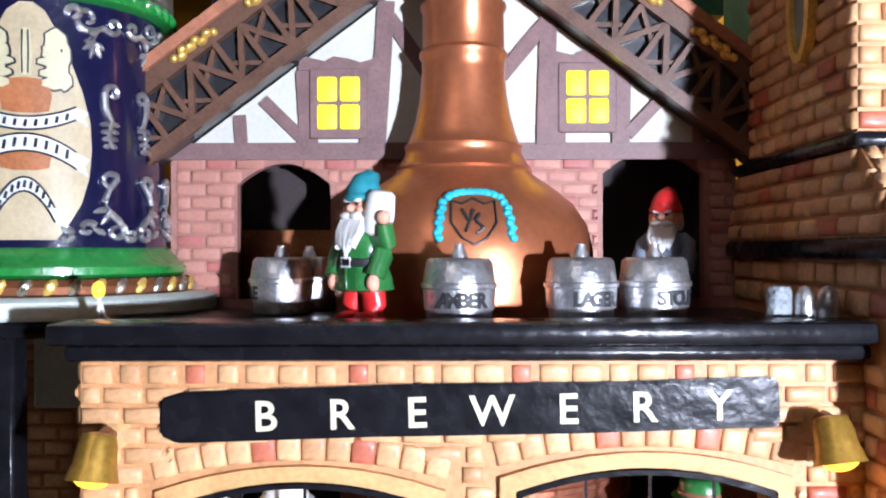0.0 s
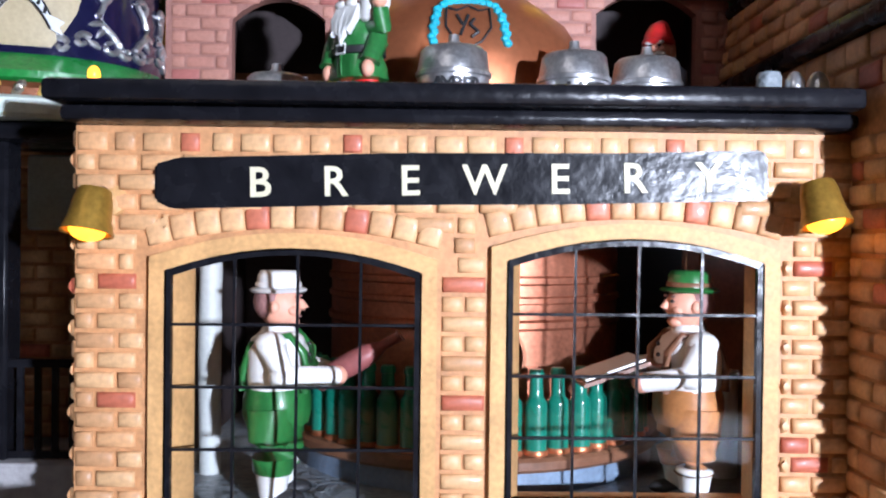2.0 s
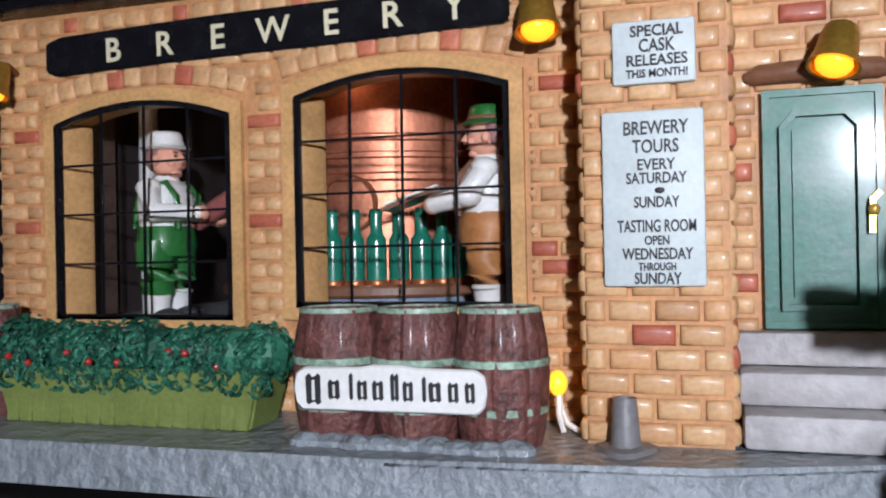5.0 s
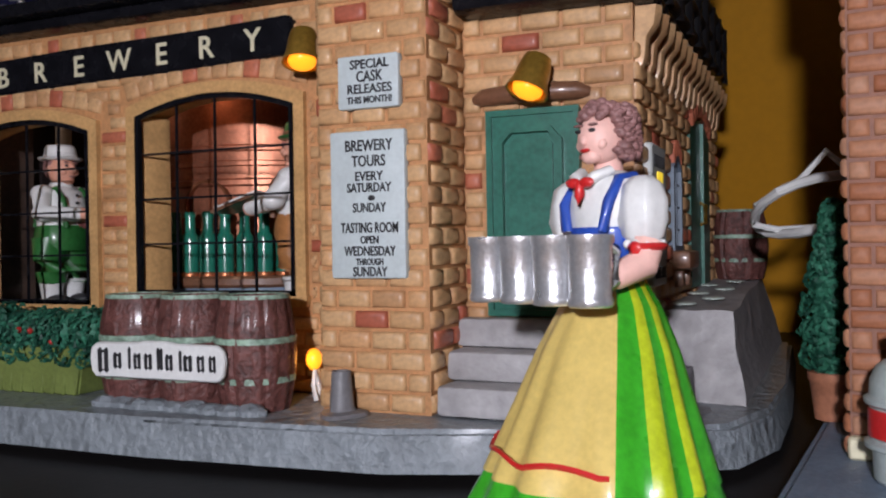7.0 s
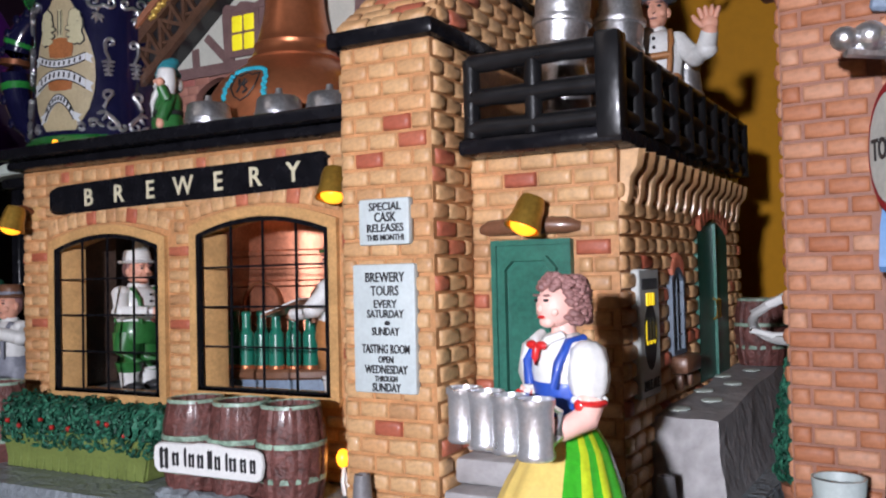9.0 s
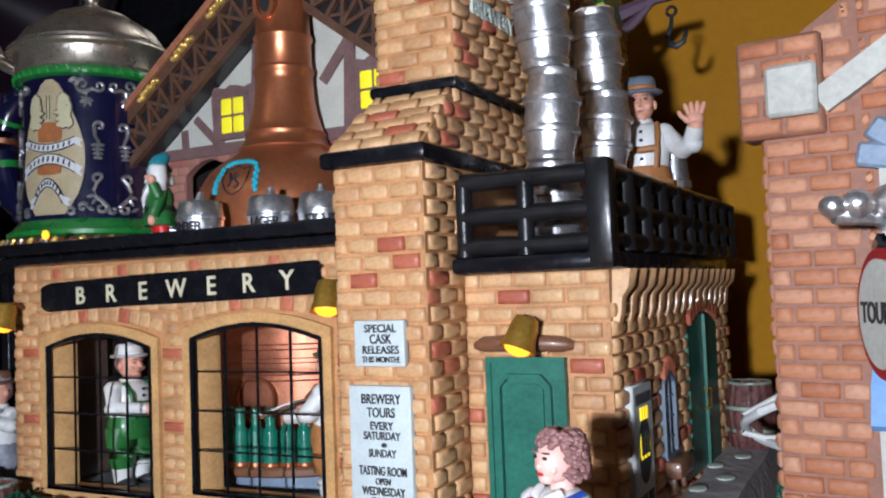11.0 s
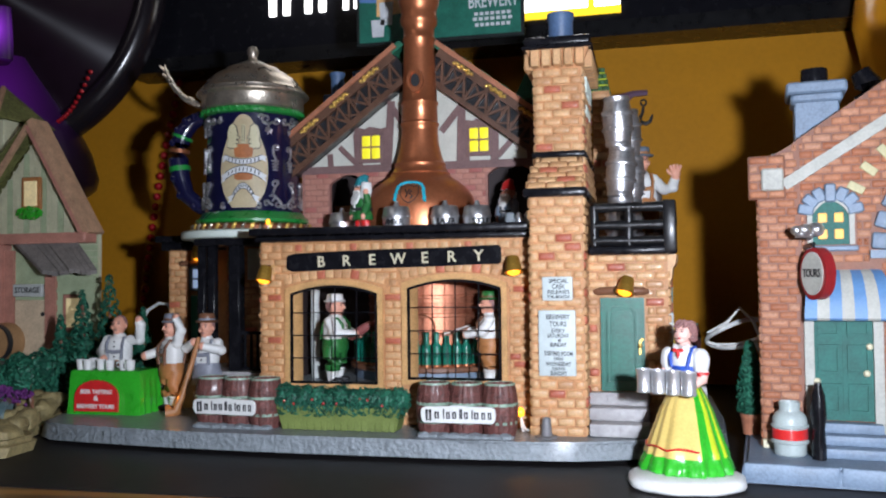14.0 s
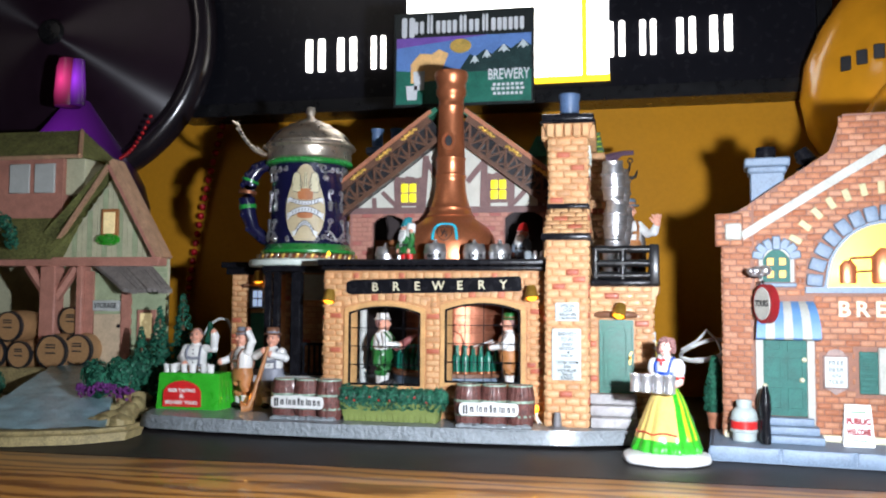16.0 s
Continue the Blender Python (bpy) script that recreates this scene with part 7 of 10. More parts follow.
def cask_row(at, turn, gap):
    row = []
    for k in (-1, 0, 1):
        t = thing("cask", "dark red-brown wooden cask with worn green hoops", "cask", group="casks in front of the brewery", local=True)
        bm = bmn()
        cask_body(bm, 0.0094, 0.0262, k + at[0] * 50)
        part("body", bm, cask_wood, t)
        cask_hoops(t, 0.0094, 0.0262)
        t.matrix_basis = pose(*at, 0, 0, turn) @ pose(gap * k, 0, 0.0, 0, 0, 30 * k)
    s = thing("cask_sign", "white shaped sign with a black trade mark", "sign", group="cask signs", local=True)
    fr = frame_at((0, 0, 0), (1, 0, 0), (0, -1, 0))
    bm = bmn()
    edge = [(-0.0205, -0.0030), (-0.0190, -0.0044), (0.0190, -0.0044), (0.0205, -0.0030), (0.0210, 0.0), (0.0205, 0.0030), (0.0185, 0.0042), (0.006, 0.0043), (0.0035, 0.0048), (-0.0035, 0.0048), (-0.006, 0.0043), (-0.0185, 0.0042), (-0.0205, 0.0030), (-0.0210, 0.0)]
    prism(bm, edge, 0.0, 0.0016, fr)
    bmesh.ops.bevel(bm, geom=list(bm.edges), offset=0.0004, segments=1, affect="EDGES")
    board = part("board", bm, white_paint, s)
    rnd = random.Random(9)
    x = -0.0163
    for k, (w, h) in enumerate(((0.0034, 0.0058), (0.0026, 0.0036), (0.0012, 0.0050), (0.0022, 0.0036), (0.0024, 0.0036), (0.0016, 0.0050), (0.0022, 0.0036), (0.0010, 0.0046), (0.0026, 0.0036), (0.0022, 0.0036), (0.0020, 0.0036))):
        bm = bmn()
        lift = 0.0016 if h > 0.0055 else (h - 0.0036) / 2
        y0 = lift - 0.0002 if h < 0.0055 else -0.0002
        for q in (-0.30, 0.30) if w > 0.0015 else (0,):
            wd = max(0.00036, w * 0.17)
            prism(bm, [(x + w * q - wd, y0 - h / 2 + 0.0003), (x + w * q, y0 - h / 2 - 0.0002), (x + w * q + wd * 1.3, y0 - h / 2 + 0.0004), (x + w * q + wd, y0 - h / 2 + 0.0010), (x + w * q + wd, y0 + h / 2 - 0.0002), (x + w * q, y0 + h / 2 + 0.0003), (x + w * q - wd * 1.3, y0 + h / 2 - 0.0004)], 0.0016, 0.0018, fr)
        if w > 0.0015:
            strip(bm, [(x - w * 0.36, y0 + h * 0.30), (x + w * 0.30, y0 + h * 0.44)], 0.0006, 0.0016, 0.00185, fr)
            strip(bm, [(x - w * 0.30, y0 - h * 0.44), (x + w * 0.36, y0 - h * 0.36)], 0.0004, 0.0016, 0.00185, fr)
        part("mark_bar", bm, ink, board)
        x += w + 0.00125
    s.matrix_basis = pose(*at, 0, 0, turn) @ pose(-0.0024, -0.0103, 0.0118) @ Matrix.Diagonal((0.90, 1, 0.95, 1))


cask_row((0.0508, 0.1482, 0.0098), 1, 0.0166)
cask_row((-0.0770, 0.1545, 0.0098), -4.5, 0.0162)
bm = bmn()
for x0, x1, y, z in ((0.028, 0.074, 0.1405, 0.0096), (-0.099, -0.056, 0.147, 0.0096)):
    for k in range(9):
        q = (k + 0.5) / 9
        bm = bmn()
        ball(bm, (x0 + (x1 - x0) * q, y + 0.001 * sway(k, x0), z + 0.0008), (0.0042, 0.003, 0.0020 + 0.0008 * sway(k, 7)), n=8, rings=5)
        part("mortar_lump", bm, stone_grey, plinth)

planter = thing("planter", "olive green ribbed planter overflowing with dark garland and red berries", "planter", at=(-0.018, 0.155, 0.01))
bm = bmn()
vs = []
for z, hx, hy in ((0.0098, 0.0312, 0.0062), (0.0225, 0.0345, 0.0072)):
    vs.append([bm.verts.new((-0.018 + sx * hx, 0.1545 + sy * hy, z)) for sx, sy in ((-1, -1), (1, -1), (1, 1), (-1, 1))])
for i in range(4):
    bm.faces.new((vs[0][i], vs[0][(i + 1) % 4], vs[1][(i + 1) % 4], vs[1][i]))
bm.faces.new(vs[0][::-1])
bm.faces.new(vs[1])
bmesh.ops.bevel(bm, geom=list(bm.edges), offset=0.0006, segments=2, affect="EDGES")
part("trough", bm, planter_green, planter)
for k in range(17):
    x = -0.0305 + k * 0.0038
    bm = bmn()
    vs = box(bm, -0.0016, 0.0016, -0.0004, 0.0004, 0.0, 0.0122, bev=0.0003)
    m = Matrix.Translation((-0.018 + x * 0.97, 0.1480, 0.0100)) @ Matrix.Rotation(-0.055, 4, "X") @ Matrix.Rotation(x * 1.6, 4, "Y")
    for v in bm.verts:
        v.co = m @ v.co
    part("slat", bm, planter_green, planter)


def leafage(bm, rnd, c, r, n, size, low=-1.0):
    """Many small leaves over a rounded clump."""
    for _ in range(n):
        while True:
            d = Vector((rnd.gauss(0, 1), rnd.gauss(0, 1), rnd.gauss(0, 1))).normalized()
            if d.z > low:
                break
        k = rnd.uniform(0.72, 1.06)
        p = Vector(c) + Vector((d.x * r[0], d.y * r[1], d.z * r[2])) * k
        u = d.cross(Vector((rnd.random() - 0.5, rnd.random() - 0.5, rnd.random() - 0.5))).normalized()
        w = (d + 0.7 * Vector((rnd.random() - 0.5, rnd.random() - 0.5, rnd.random() - 0.5))).normalized()
        s = size * rnd.uniform(0.7, 1.3)
        v = w.cross(u).normalized()
        q = [p - u * s, p + v * s * 0.45 + w * s * 0.25, p + u * s, p - v * s * 0.45 + w * s * 0.25, p + w * s * 0.5, p - w * s * 0.15]
        b = [bm.verts.new(x) for x in q]
        for f in ((0, 1, 4), (1, 2, 4), (2, 3, 4), (3, 0, 4), (1, 0, 5), (2, 1, 5), (3, 2, 5), (0, 3, 5)):
            bm.faces.new([b[i] for i in f])


rnd = random.Random(4)
bm = bmn()
for k in range(11):
    x = -0.050 + k * 0.0064
    ball(bm, (x, 0.1545, 0.0255), (0.0052, 0.0062, 0.0058), n=8, rings=6)
    leafage(bm, rnd, (x + 0.002 * sway(k, 15), 0.1545, 0.0250 + 0.0042 * sway(k, 5)), (0.0060 + 0.0022 * sway(k, 19), 0.0084, 0.0078 + 0.0040 * sway(k, 9)), 360, 0.00125, -0.75)
    leafage(bm, rnd, (x + 0.002, 0.1474, 0.0205 + 0.0016 * sway(k, 3)), (0.0032, 0.0016, 0.0028), 50, 0.0011)
part("garland", bm, leaf, planter, kind="stuff", smooth=0)
for k in range(8):
    x = -0.048 + 0.0080 * k
    bm = bmn()
    ball(bm, (x + 0.005 * sway(k, 2), 0.1468 + 0.0012 * sway(k, 4), 0.0235 + 0.0062 * abs(sway(k, 8))), 0.00085, n=8, rings=6)
    part("berry", bm, berry, planter)
# ---- barmaid ----
def barmaid(bm):
    # slots: blouse, skirt, skin, hair, apron, bodice, red, base, silver, stripe
    lathe(bm, [(0.0230, 0.0), (0.0240, 0.0012), (0.0236, 0.0034), (0.0214, 0.0046), (0.0150, 0.0052)], (0.0048, -0.0106, 0.0), n=44, mi=7, wob=lambda a, z: 1 + 0.045 * math.sin(3 * a + 1) + 0.02 * math.sin(9 * a + 400 * z))
    n = 96
    rings = []
    prof = [(0.0186, 0.0052), (0.0194, 0.0060), (0.0184, 0.0088), (0.0172, 0.0112), (0.0174, 0.0116), (0.0160, 0.0150), (0.0138, 0.0205), (0.0110, 0.0280), (0.0080, 0.0340), (0.0056, 0.0376)]
    for r, z in prof:
        ring = []
        for i in range(n):
            a = 2 * math.pi * i / n
            fold = 1 + 0.045 * math.sin(13 * a + 1.6 * math.sin(3 * a)) * min(1, (0.038 - z) / 0.02)
            if z < 0.0115:
                fold += 0.040 * math.sin(24 * a) * (0.0118 - z) / 0.006
            ring.append(bm.verts.new((r * fold * math.cos(a) + 0.0044 * max(0, 1 - z / 0.034), r * fold * 0.92 * math.sin(a) - 0.0090 * max(0, 1 - z / 0.034), z)))
        rings.append(ring)
    for k, (p, q) in enumerate(zip(rings, rings[1:])):
        for i in range(n):
            f = bm.faces.new((p[i], p[(i + 1) % n], q[(i + 1) % n], q[i]))
            a = math.degrees(2 * math.pi * (i + 0.5) / n)
            apron = 205 < a < 318 and k > 2
            f.material_index = 4 if apron else (9 if (i // 3) % 3 == 0 and k > 2 else 1)
    bm.faces.new(rings[-1])
    # red line above the apron's hem
    tube(bm, [(0.0168 * math.cos(radians(a)) + 0.0026, 0.0168 * 0.94 * math.sin(radians(a)) - 0.0054, 0.0138 + 0.0012 * abs(math.sin(radians(a * 4)))) for a in range(207, 318, 5)], 0.00042, 5, 6)
    lathe(bm, [(0.0055, 0.0370), (0.0058, 0.0392), (0.0054, 0.0398)], n=16, mi=6)
    lathe(bm, [(0.0053, 0.0393), (0.0058, 0.0425), (0.0064, 0.0455), (0.0062, 0.0462)], n=20, mi=5, wob=lambda a, z: 1 - 0.12 * math.sin(a) ** 2)
    lathe(bm, [(0.0060, 0.0450), (0.0066, 0.0482), (0.0064, 0.0510), (0.0056, 0.0538), (0.0030, 0.0556)], n=20, mi=0, wob=lambda a, z: 1 - 0.14 * math.sin(a) ** 2)
    for s in (-1, 1):
        lathe(bm, [(0.0022, -0.0052), (0.0031, -0.0042), (0.0037, -0.0016), (0.0036, 0.0014), (0.0029, 0.0040), (0.0014, 0.0054)], (s * 0.0074, -0.0005, 0.0488), 22, 0, wob=lambda a, z: 1 + 0.07 * math.sin(7 * a) + 0.05 * math.sin(4 * a + z * 900))
        for k in range(9):
            a = radians(40 * k)
            ball(bm, (s * 0.0078 + 0.0025 * math.cos(a), -0.0008 + 0.0025 * math.sin(a), 0.0434), 0.0008, 0, 7, rings=5)
        lathe(bm, [(0.0027, 0.0), (0.0031, 0.0006), (0.0027, 0.0012)], (s * 0.0086, -0.0012, 0.0424), 10, 6)
        ball(bm, (s * 0.0090, -0.0042, 0.0428), (0.0011, 0.0006, 0.0011), 6, 7, rings=5)
        tube(bm, [(s * 0.0086, -0.001, 0.0436), (s * 0.0089, -0.0026, 0.0402), (s * 0.0078, -0.0070, 0.0386), (s * 0.0050, -0.0110, 0.0384)], [0.0025, 0.0025, 0.0021, 0.0017], 10, 2)
        tube(bm, [(s * 0.0038, -0.0054, 0.0455), (s * 0.0046, -0.0050, 0.0500), (s * 0.0044, -0.0024, 0.0540), (s * 0.0040, 0.0014, 0.0546)], 0.0009, 7, 5)
        tube(bm, [(s * 0.0004, -0.0056, 0.0530), (s * 0.0020, -0.0050, 0.0544), (s * 0.0032, -0.0026, 0.0556)], [0.0007, 0.0011, 0.0010], 7, 0)
        ball(bm, (s * 0.0014, -0.0062, 0.0534), (0.0015, 0.0008, 0.0009), 6, 8)
    tube(bm, [(0, -0.0062, 0.0534), (0.0004, -0.0068, 0.0512), (0.0002, -0.0066, 0.0496)], [0.0007, 0.0008, 0.0003], 6, 6)
    lathe(bm, [(0.0024, 0.0546), (0.0022, 0.0580)], n=12, mi=2)
    ball(bm, (0, -0.0014, 0.0618), (0.0036, 0.0039, 0.0050), 2, 18, rings=12)
    ball(bm, (0, -0.0036, 0.0583), (0.0018, 0.0014, 0.0014), 2, 10)
    ball(bm, (0, -0.0051, 0.0612), (0.0006, 0.0007, 0.0010), 2, 8)
    ball(bm, (0, 0.0016, 0.0640), (0.0044, 0.0040, 0.0046), 3, 14)
    for s in (-1, 1):
        ball(bm, (s * 0.0014, -0.0049, 0.0631), (0.0007, 0.0004, 0.0004), 10, 8, rings=6)
        ball(bm, (s * 0.0015, -0.0048, 0.0642), (0.0011, 0.0004, 0.0003), 3, 8, rings=5)
        ball(bm, (s * 0.0018, -0.0036, 0.0606), (0.0013, 0.0008, 0.0013), 2, 12)
    ball(bm, (0, -0.0050, 0.0594), (0.0010, 0.0005, 0.0004), 6, 10, rings=6)
    rnd = random.Random(3)
    for k in range(260):
        a = radians(rnd.uniform(-30, 210))
        z = rnd.uniform(0.0580, 0.0685)
        q = 1.0 if z < 0.064 else math.sqrt(max(0.05, 1 - ((z - 0.064) / 0.0052) ** 2))
        ball(bm, (0.0040 * q * math.cos(a), 0.0004 + 0.0043 * q * math.sin(a), z), (rnd.uniform(0.0007, 0.0013), rnd.uniform(0.0007, 0.0012), rnd.uniform(0.0006, 0.0010)), 3, 8, rings=6)
    for k in range(44):
        a = radians(190 + 160 * rnd.random())
        z = rnd.uniform(0.0655, 0.0690)
        q = math.sqrt(max(0.05, 1 - ((z - 0.0625) / 0.0068) ** 2))
        ball(bm, (0.0040 * q * math.cos(a), -0.0008 + 0.0039 * q * math.sin(a), z), rnd.uniform(0.0006, 0.0010), 3, 8, rings=6)
    # the waist sits high and the head is small
    for v in bm.verts:
        z = v.co.z
        v.co.z = z * 1.07 if z < 0.0376 else (0.0402 + (z - 0.0376) * 0.94 if z < 0.0534 else 0.0551 + (z - 0.0534) * 0.81)
    # four mugs carried in front, with handles behind
    for k in range(4):
        c = Vector((-0.0014 + 0.0068 * (k - 1.5), -0.0138 + 0.0005 * (k - 1.5), 0.0370))
        lathe(bm, [(0.0029, 0.0), (0.0033, 0.0004), (0.0032, 0.0012), (0.0030, 0.0016), (0.0031, 0.0086), (0.0034, 0.0090), (0.0034, 0.0101), (0.0029, 0.0101), (0.0027, 0.0060)], tuple(c), 20, 8)
        tube(bm, [c + Vector(p) for p in ((0.0004, 0.0028, 0.0085), (0.0006, 0.0046, 0.0075), (0.0006, 0.0044, 0.0035), (0.0004, 0.0027, 0.0022))], 0.0007, 6, 8)


figure("barmaid_figurine", "barmaid figurine with yellow apron and green skirt carrying four silver mugs", barmaid,
       [white_paint, lime_paint, skin_pale, hair_brown, apron_yellow, blue_paint, red_paint, white_paint, mug_silver, lime_stripe, ink], (0.1560, 0.1180, 0.0), -32, 1.02)

# ---- tasting stand ----
stand = thing("tasting_stand", "bright green draped tasting stand with a red sign", "market stand", at=(-0.1735, 0.187, 0.01))
bm = bmn()
rows = []
for z, hx, hy in ((0.0100, 0.0246, 0.0118), (0.016, 0.0242, 0.0112), (0.0300, 0.0236, 0.0102), (0.0350, 0.0232, 0.0098), (0.0358, 0.0225, 0.0090)):
    ring = []
    n = 48
    for i in range(n):
        q = i / n * 4
        s, f = int(q), q - int(q)
        cs = ((-1, -1), (1, -1), (1, 1), (-1, 1), (-1, -1))
        x = cs[s][0] + (cs[s + 1][0] - cs[s][0]) * f
        y = cs[s][1] + (cs[s + 1][1] - cs[s][1]) * f
        w = 1 + 0.045 * math.sin(i * 1.9) * max(0, (0.033 - z) / 0.023)
        ring.append(bm.verts.new((-0.1752 + x * hx * w, 0.1870 + y * hy * (1 + 1.4 * (w - 1)), z)))
    rows.append(ring)
for p, q in zip(rows, rows[1:]):
    for i in range(48):
        bm.faces.new((p[i], p[(i + 1) % 48], q[(i + 1) % 48], q[i]))
bm.faces.new(rows[-1])
part("drape", bm, lime_paint, stand, "glossy green cloth drape")
SG = frame_at((-0.1788, 0.1752, 0.0205), (1, 0, 0), (0, -1, 0.06))
bm = bmn()
prism(bm, [(-0.0145, -0.0085), (0.0145, -0.0085), (0.0145, 0.0)] + [(0.0145 * math.cos(radians(a)), 0.0100 * math.sin(radians(a))) for a in range(15, 180, 15)] + [(-0.0145, 0.0)], 0.0, 0.0018, SG)
sg = part("stand_sign", bm, red_paint, stand, "red arched sign with white lettering")
for txt, v, w, size in (("BEER TASTING", 0.0030, 0.021, 0.0034), ("&", -0.0008, 0.0034, 0.0042), ("BREWERY TOURS", -0.0056, 0.025, 0.0034)):
    part("sign_lettering", lettering(txt, size, SG @ Matrix.Translation((0, v, 0.0019)), 0.0001, 0.0001, width=w), white_paint, sg, smooth=0)
mug = thing("mug", "small white beer mug on the green stand", "mug", group="mugs on the tasting stand", local=True)
bm = bmn()
lathe(bm, [(0.0022, 0.0), (0.0028, 0.0058), (0.0024, 0.0060), (0.0020, 0.0030)], n=12)
part("cup", bm, white_paint, mug)
bm = bmn()
tube(bm, [(0.0024, 0, 0.0048), (0.0040, 0, 0.0044), (0.0040, 0, 0.0022), (0.0023, 0, 0.0016)], 0.0005, 6)
part("handle", bm, white_paint, mug)
for k, (x, y) in enumerate(((-0.195, 0.182), (-0.189, 0.180), (-0.182, 0.183), (-0.174, 0.180), (-0.166, 0.182), (-0.160, 0.180), (-0.192, 0.190), (-0.168, 0.189))):
    m = pose(x, y, 0.0359, 0, 0, 50 * k)
    if k:
        copy_thing(mug, m)
    else:
        mug.matrix_basis = m
bm = bmn()
tube(bm, [(-0.2160, 0.275, 0.009), (-0.2155, 0.275, 0.040), (-0.2140, 0.275, 0.058), (-0.2080, 0.275, 0.068), (-0.1990, 0.275, 0.073), (-0.1920, 0.275, 0.072), (-0.1880, 0.275, 0.063), (-0.1870, 0.276, 0.040), (-0.1872, 0.277, 0.009)], 0.0011, 8)
solid("looped_cable", bm, clear_white, "white lamp cable looping up behind the stand", "cable")
T = "figurines round the tasting stand"
figure("server_figurine", "stand keeper figurine in white shirt raising a mug", lambda bm: person(bm, hat=False, arms=[[(0.006, 0, 0.035), (0.0115, -0.001, 0.0350), (0.0125, -0.002, 0.0430), (0.0120, -0.003, 0.0455)], [(-0.006, 0, 0.035), (-0.0085, -0.002, 0.029), (-0.004, -0.009, 0.026)]]),
       [white_paint, leather_tan, skin, grey_paint, brown_paint, grey_paint], (-0.1840, 0.2045, 0.0100), 8, 1.20, group=T)
figure("guest_figurine", "guest figurine in white shirt and brown breeches raising a mug", lambda bm: person(bm, arms=[[(-0.006, 0, 0.035), (-0.0088, -0.004, 0.0300), (-0.0095, -0.0105, 0.0285)], [(0.006, 0, 0.035), (0.0085, 0.001, 0.0415), (0.0075, -0.001, 0.0485)]]),
       [white_paint, leather_tan, skin, grey_paint, white_paint, brown_paint], (-0.1425, 0.1965, 0.0100), -35, 1.17, group=T)


def player(bm):
    person(bm, arms=[[(-0.006, 0, 0.035), (-0.010, -0.003, 0.0325), (-0.003, -0.0080, 0.0360)], [(0.006, 0, 0.035), (0.0095, -0.003, 0.0315), (0.002, -0.0085, 0.0340)]])
    tube(bm, [(0.0, -0.0080, 0.0385), (-0.002, -0.0105, 0.028), (-0.006, -0.0140, 0.010), (-0.0080, -0.0160, 0.0020), (-0.0125, -0.0175, 0.0015)], [0.0011, 0.0013, 0.0018, 0.0026, 0.0044], 10, 6)


figure("horn_player_figurine", "horn player figurine in grey vest with a long wooden horn", player, [white_paint, grey_paint, skin, brown_paint, white_paint, grey_paint, leather_tan], (-0.1204, 0.1990, 0.0100), 0, 1.17, group=T)

# ---- neighbouring brick brewery ----
neighbour = thing("brick_pub_building", "miniature rose brick brewery with arched window and striped awning", "miniature building", at=(0.25, 0.2, 0))
NB = frame_at((0.195, 0.148, 0), (math.cos(radians(-7)), math.sin(radians(-7)), 0), (math.sin(radians(-7)), -math.cos(radians(-7)), 0))


def nb_top(u):
    pts = ((-0.004, 0.1440), (0.0060, 0.1445), (0.0137, 0.1510), (0.0616, 0.1825), (0.0620, 0.2020), (0.1180, 0.2020), (0.1184, 0.1825), (0.170, 0.150), (0.19, 0.1440))
    for (a, z0), (b, z1) in zip(pts, pts[1:]):
        if a <= u <= b:
            return z0 + (z1 - z0) * (u - a) / (b - a)
    return 0.144


bm = bmn()
AR = dict(u0=0.0540, u1=0.1210, v0=0.0985, spring=0.0985, rise=0.0385)
pierced(bm, -0.0035, 0.180, 0.0085, 0.2, -0.008, 0.0, NB, [], top=nb_top)
nwall = part("front_wall", bm, rose_joint, neighbour, "rose brick front wall")


def arch_h(u, o, grow=0.0):
    c, h = (o["u0"] + o["u1"]) / 2, (o["u1"] - o["u0"]) / 2 + grow
    q = 1 - ((u - c) / h) ** 2
    return o["v0"] + (o["rise"] + grow) * math.sqrt(q) if q > 0 else -1


def nb_keep(u, v):
    if v > nb_top(u) - 0.001:
        return False
    if AR["v0"] - 0.003 < v < arch_h(u, AR, 0.0105):
        return False
    if 0.0170 < u < 0.0375 and 0.098 < v < 0.1275:
        return False
    if 0.0150 < u < 0.0475 and v < 0.092:
        return False
    if 0.0505 < u < 0.0672 and 0.037 < v < 0.061:
        return False
    return not (0.0705 < u < 0.098 and 0.035 < v < 0.064)


for near in (True, False):
    bricks(nwall, NB, -0.0035, 0.0980, 0.0088, 0.2010, 0.0080, 0.0037, ROSE, lambda u, v: nb_keep(u, v) and (u < 0.0145) == near, seed=91, red=0.0, single=near, depth=0.0010, gap=0.0006)
NL = frame_at(NB @ Vector((-0.0035, 0, 0)), NB.to_3x3() @ Vector((0, 0, 1)), NB.to_3x3() @ Vector((-1, 0, 0)))
bm = bmn()
pierced(bm, -0.130, -0.008, 0.0085, 0.144, -0.006, 0.0, NL, [])
nside = part("side_wall", bm, rose_joint, neighbour)
bricks(nside, NL, -0.130, 0.0, 0.0088, 0.1436, 0.0080, 0.0037, ROSE, seed=92, red=0.0, single=False, depth=0.0010, gap=0.0006)
bm = bmn()
prism(bm, [(-0.004, 0.143), (0.0137, 0.150), (0.0900, 0.200), (0.170, 0.149), (0.18, 0.143)], -0.130, -0.009, NB)
part("roof", bm, shed_grey, neighbour, "grey roof behind the parapet")
bm = bmn()
box(bm, -0.0078, 0.0085, 0.1238, 0.1440, -0.006, 0.0022, bev=0.0006, m=NB)
cornerp = part("corner_parapet", bm, rose_joint, neighbour)
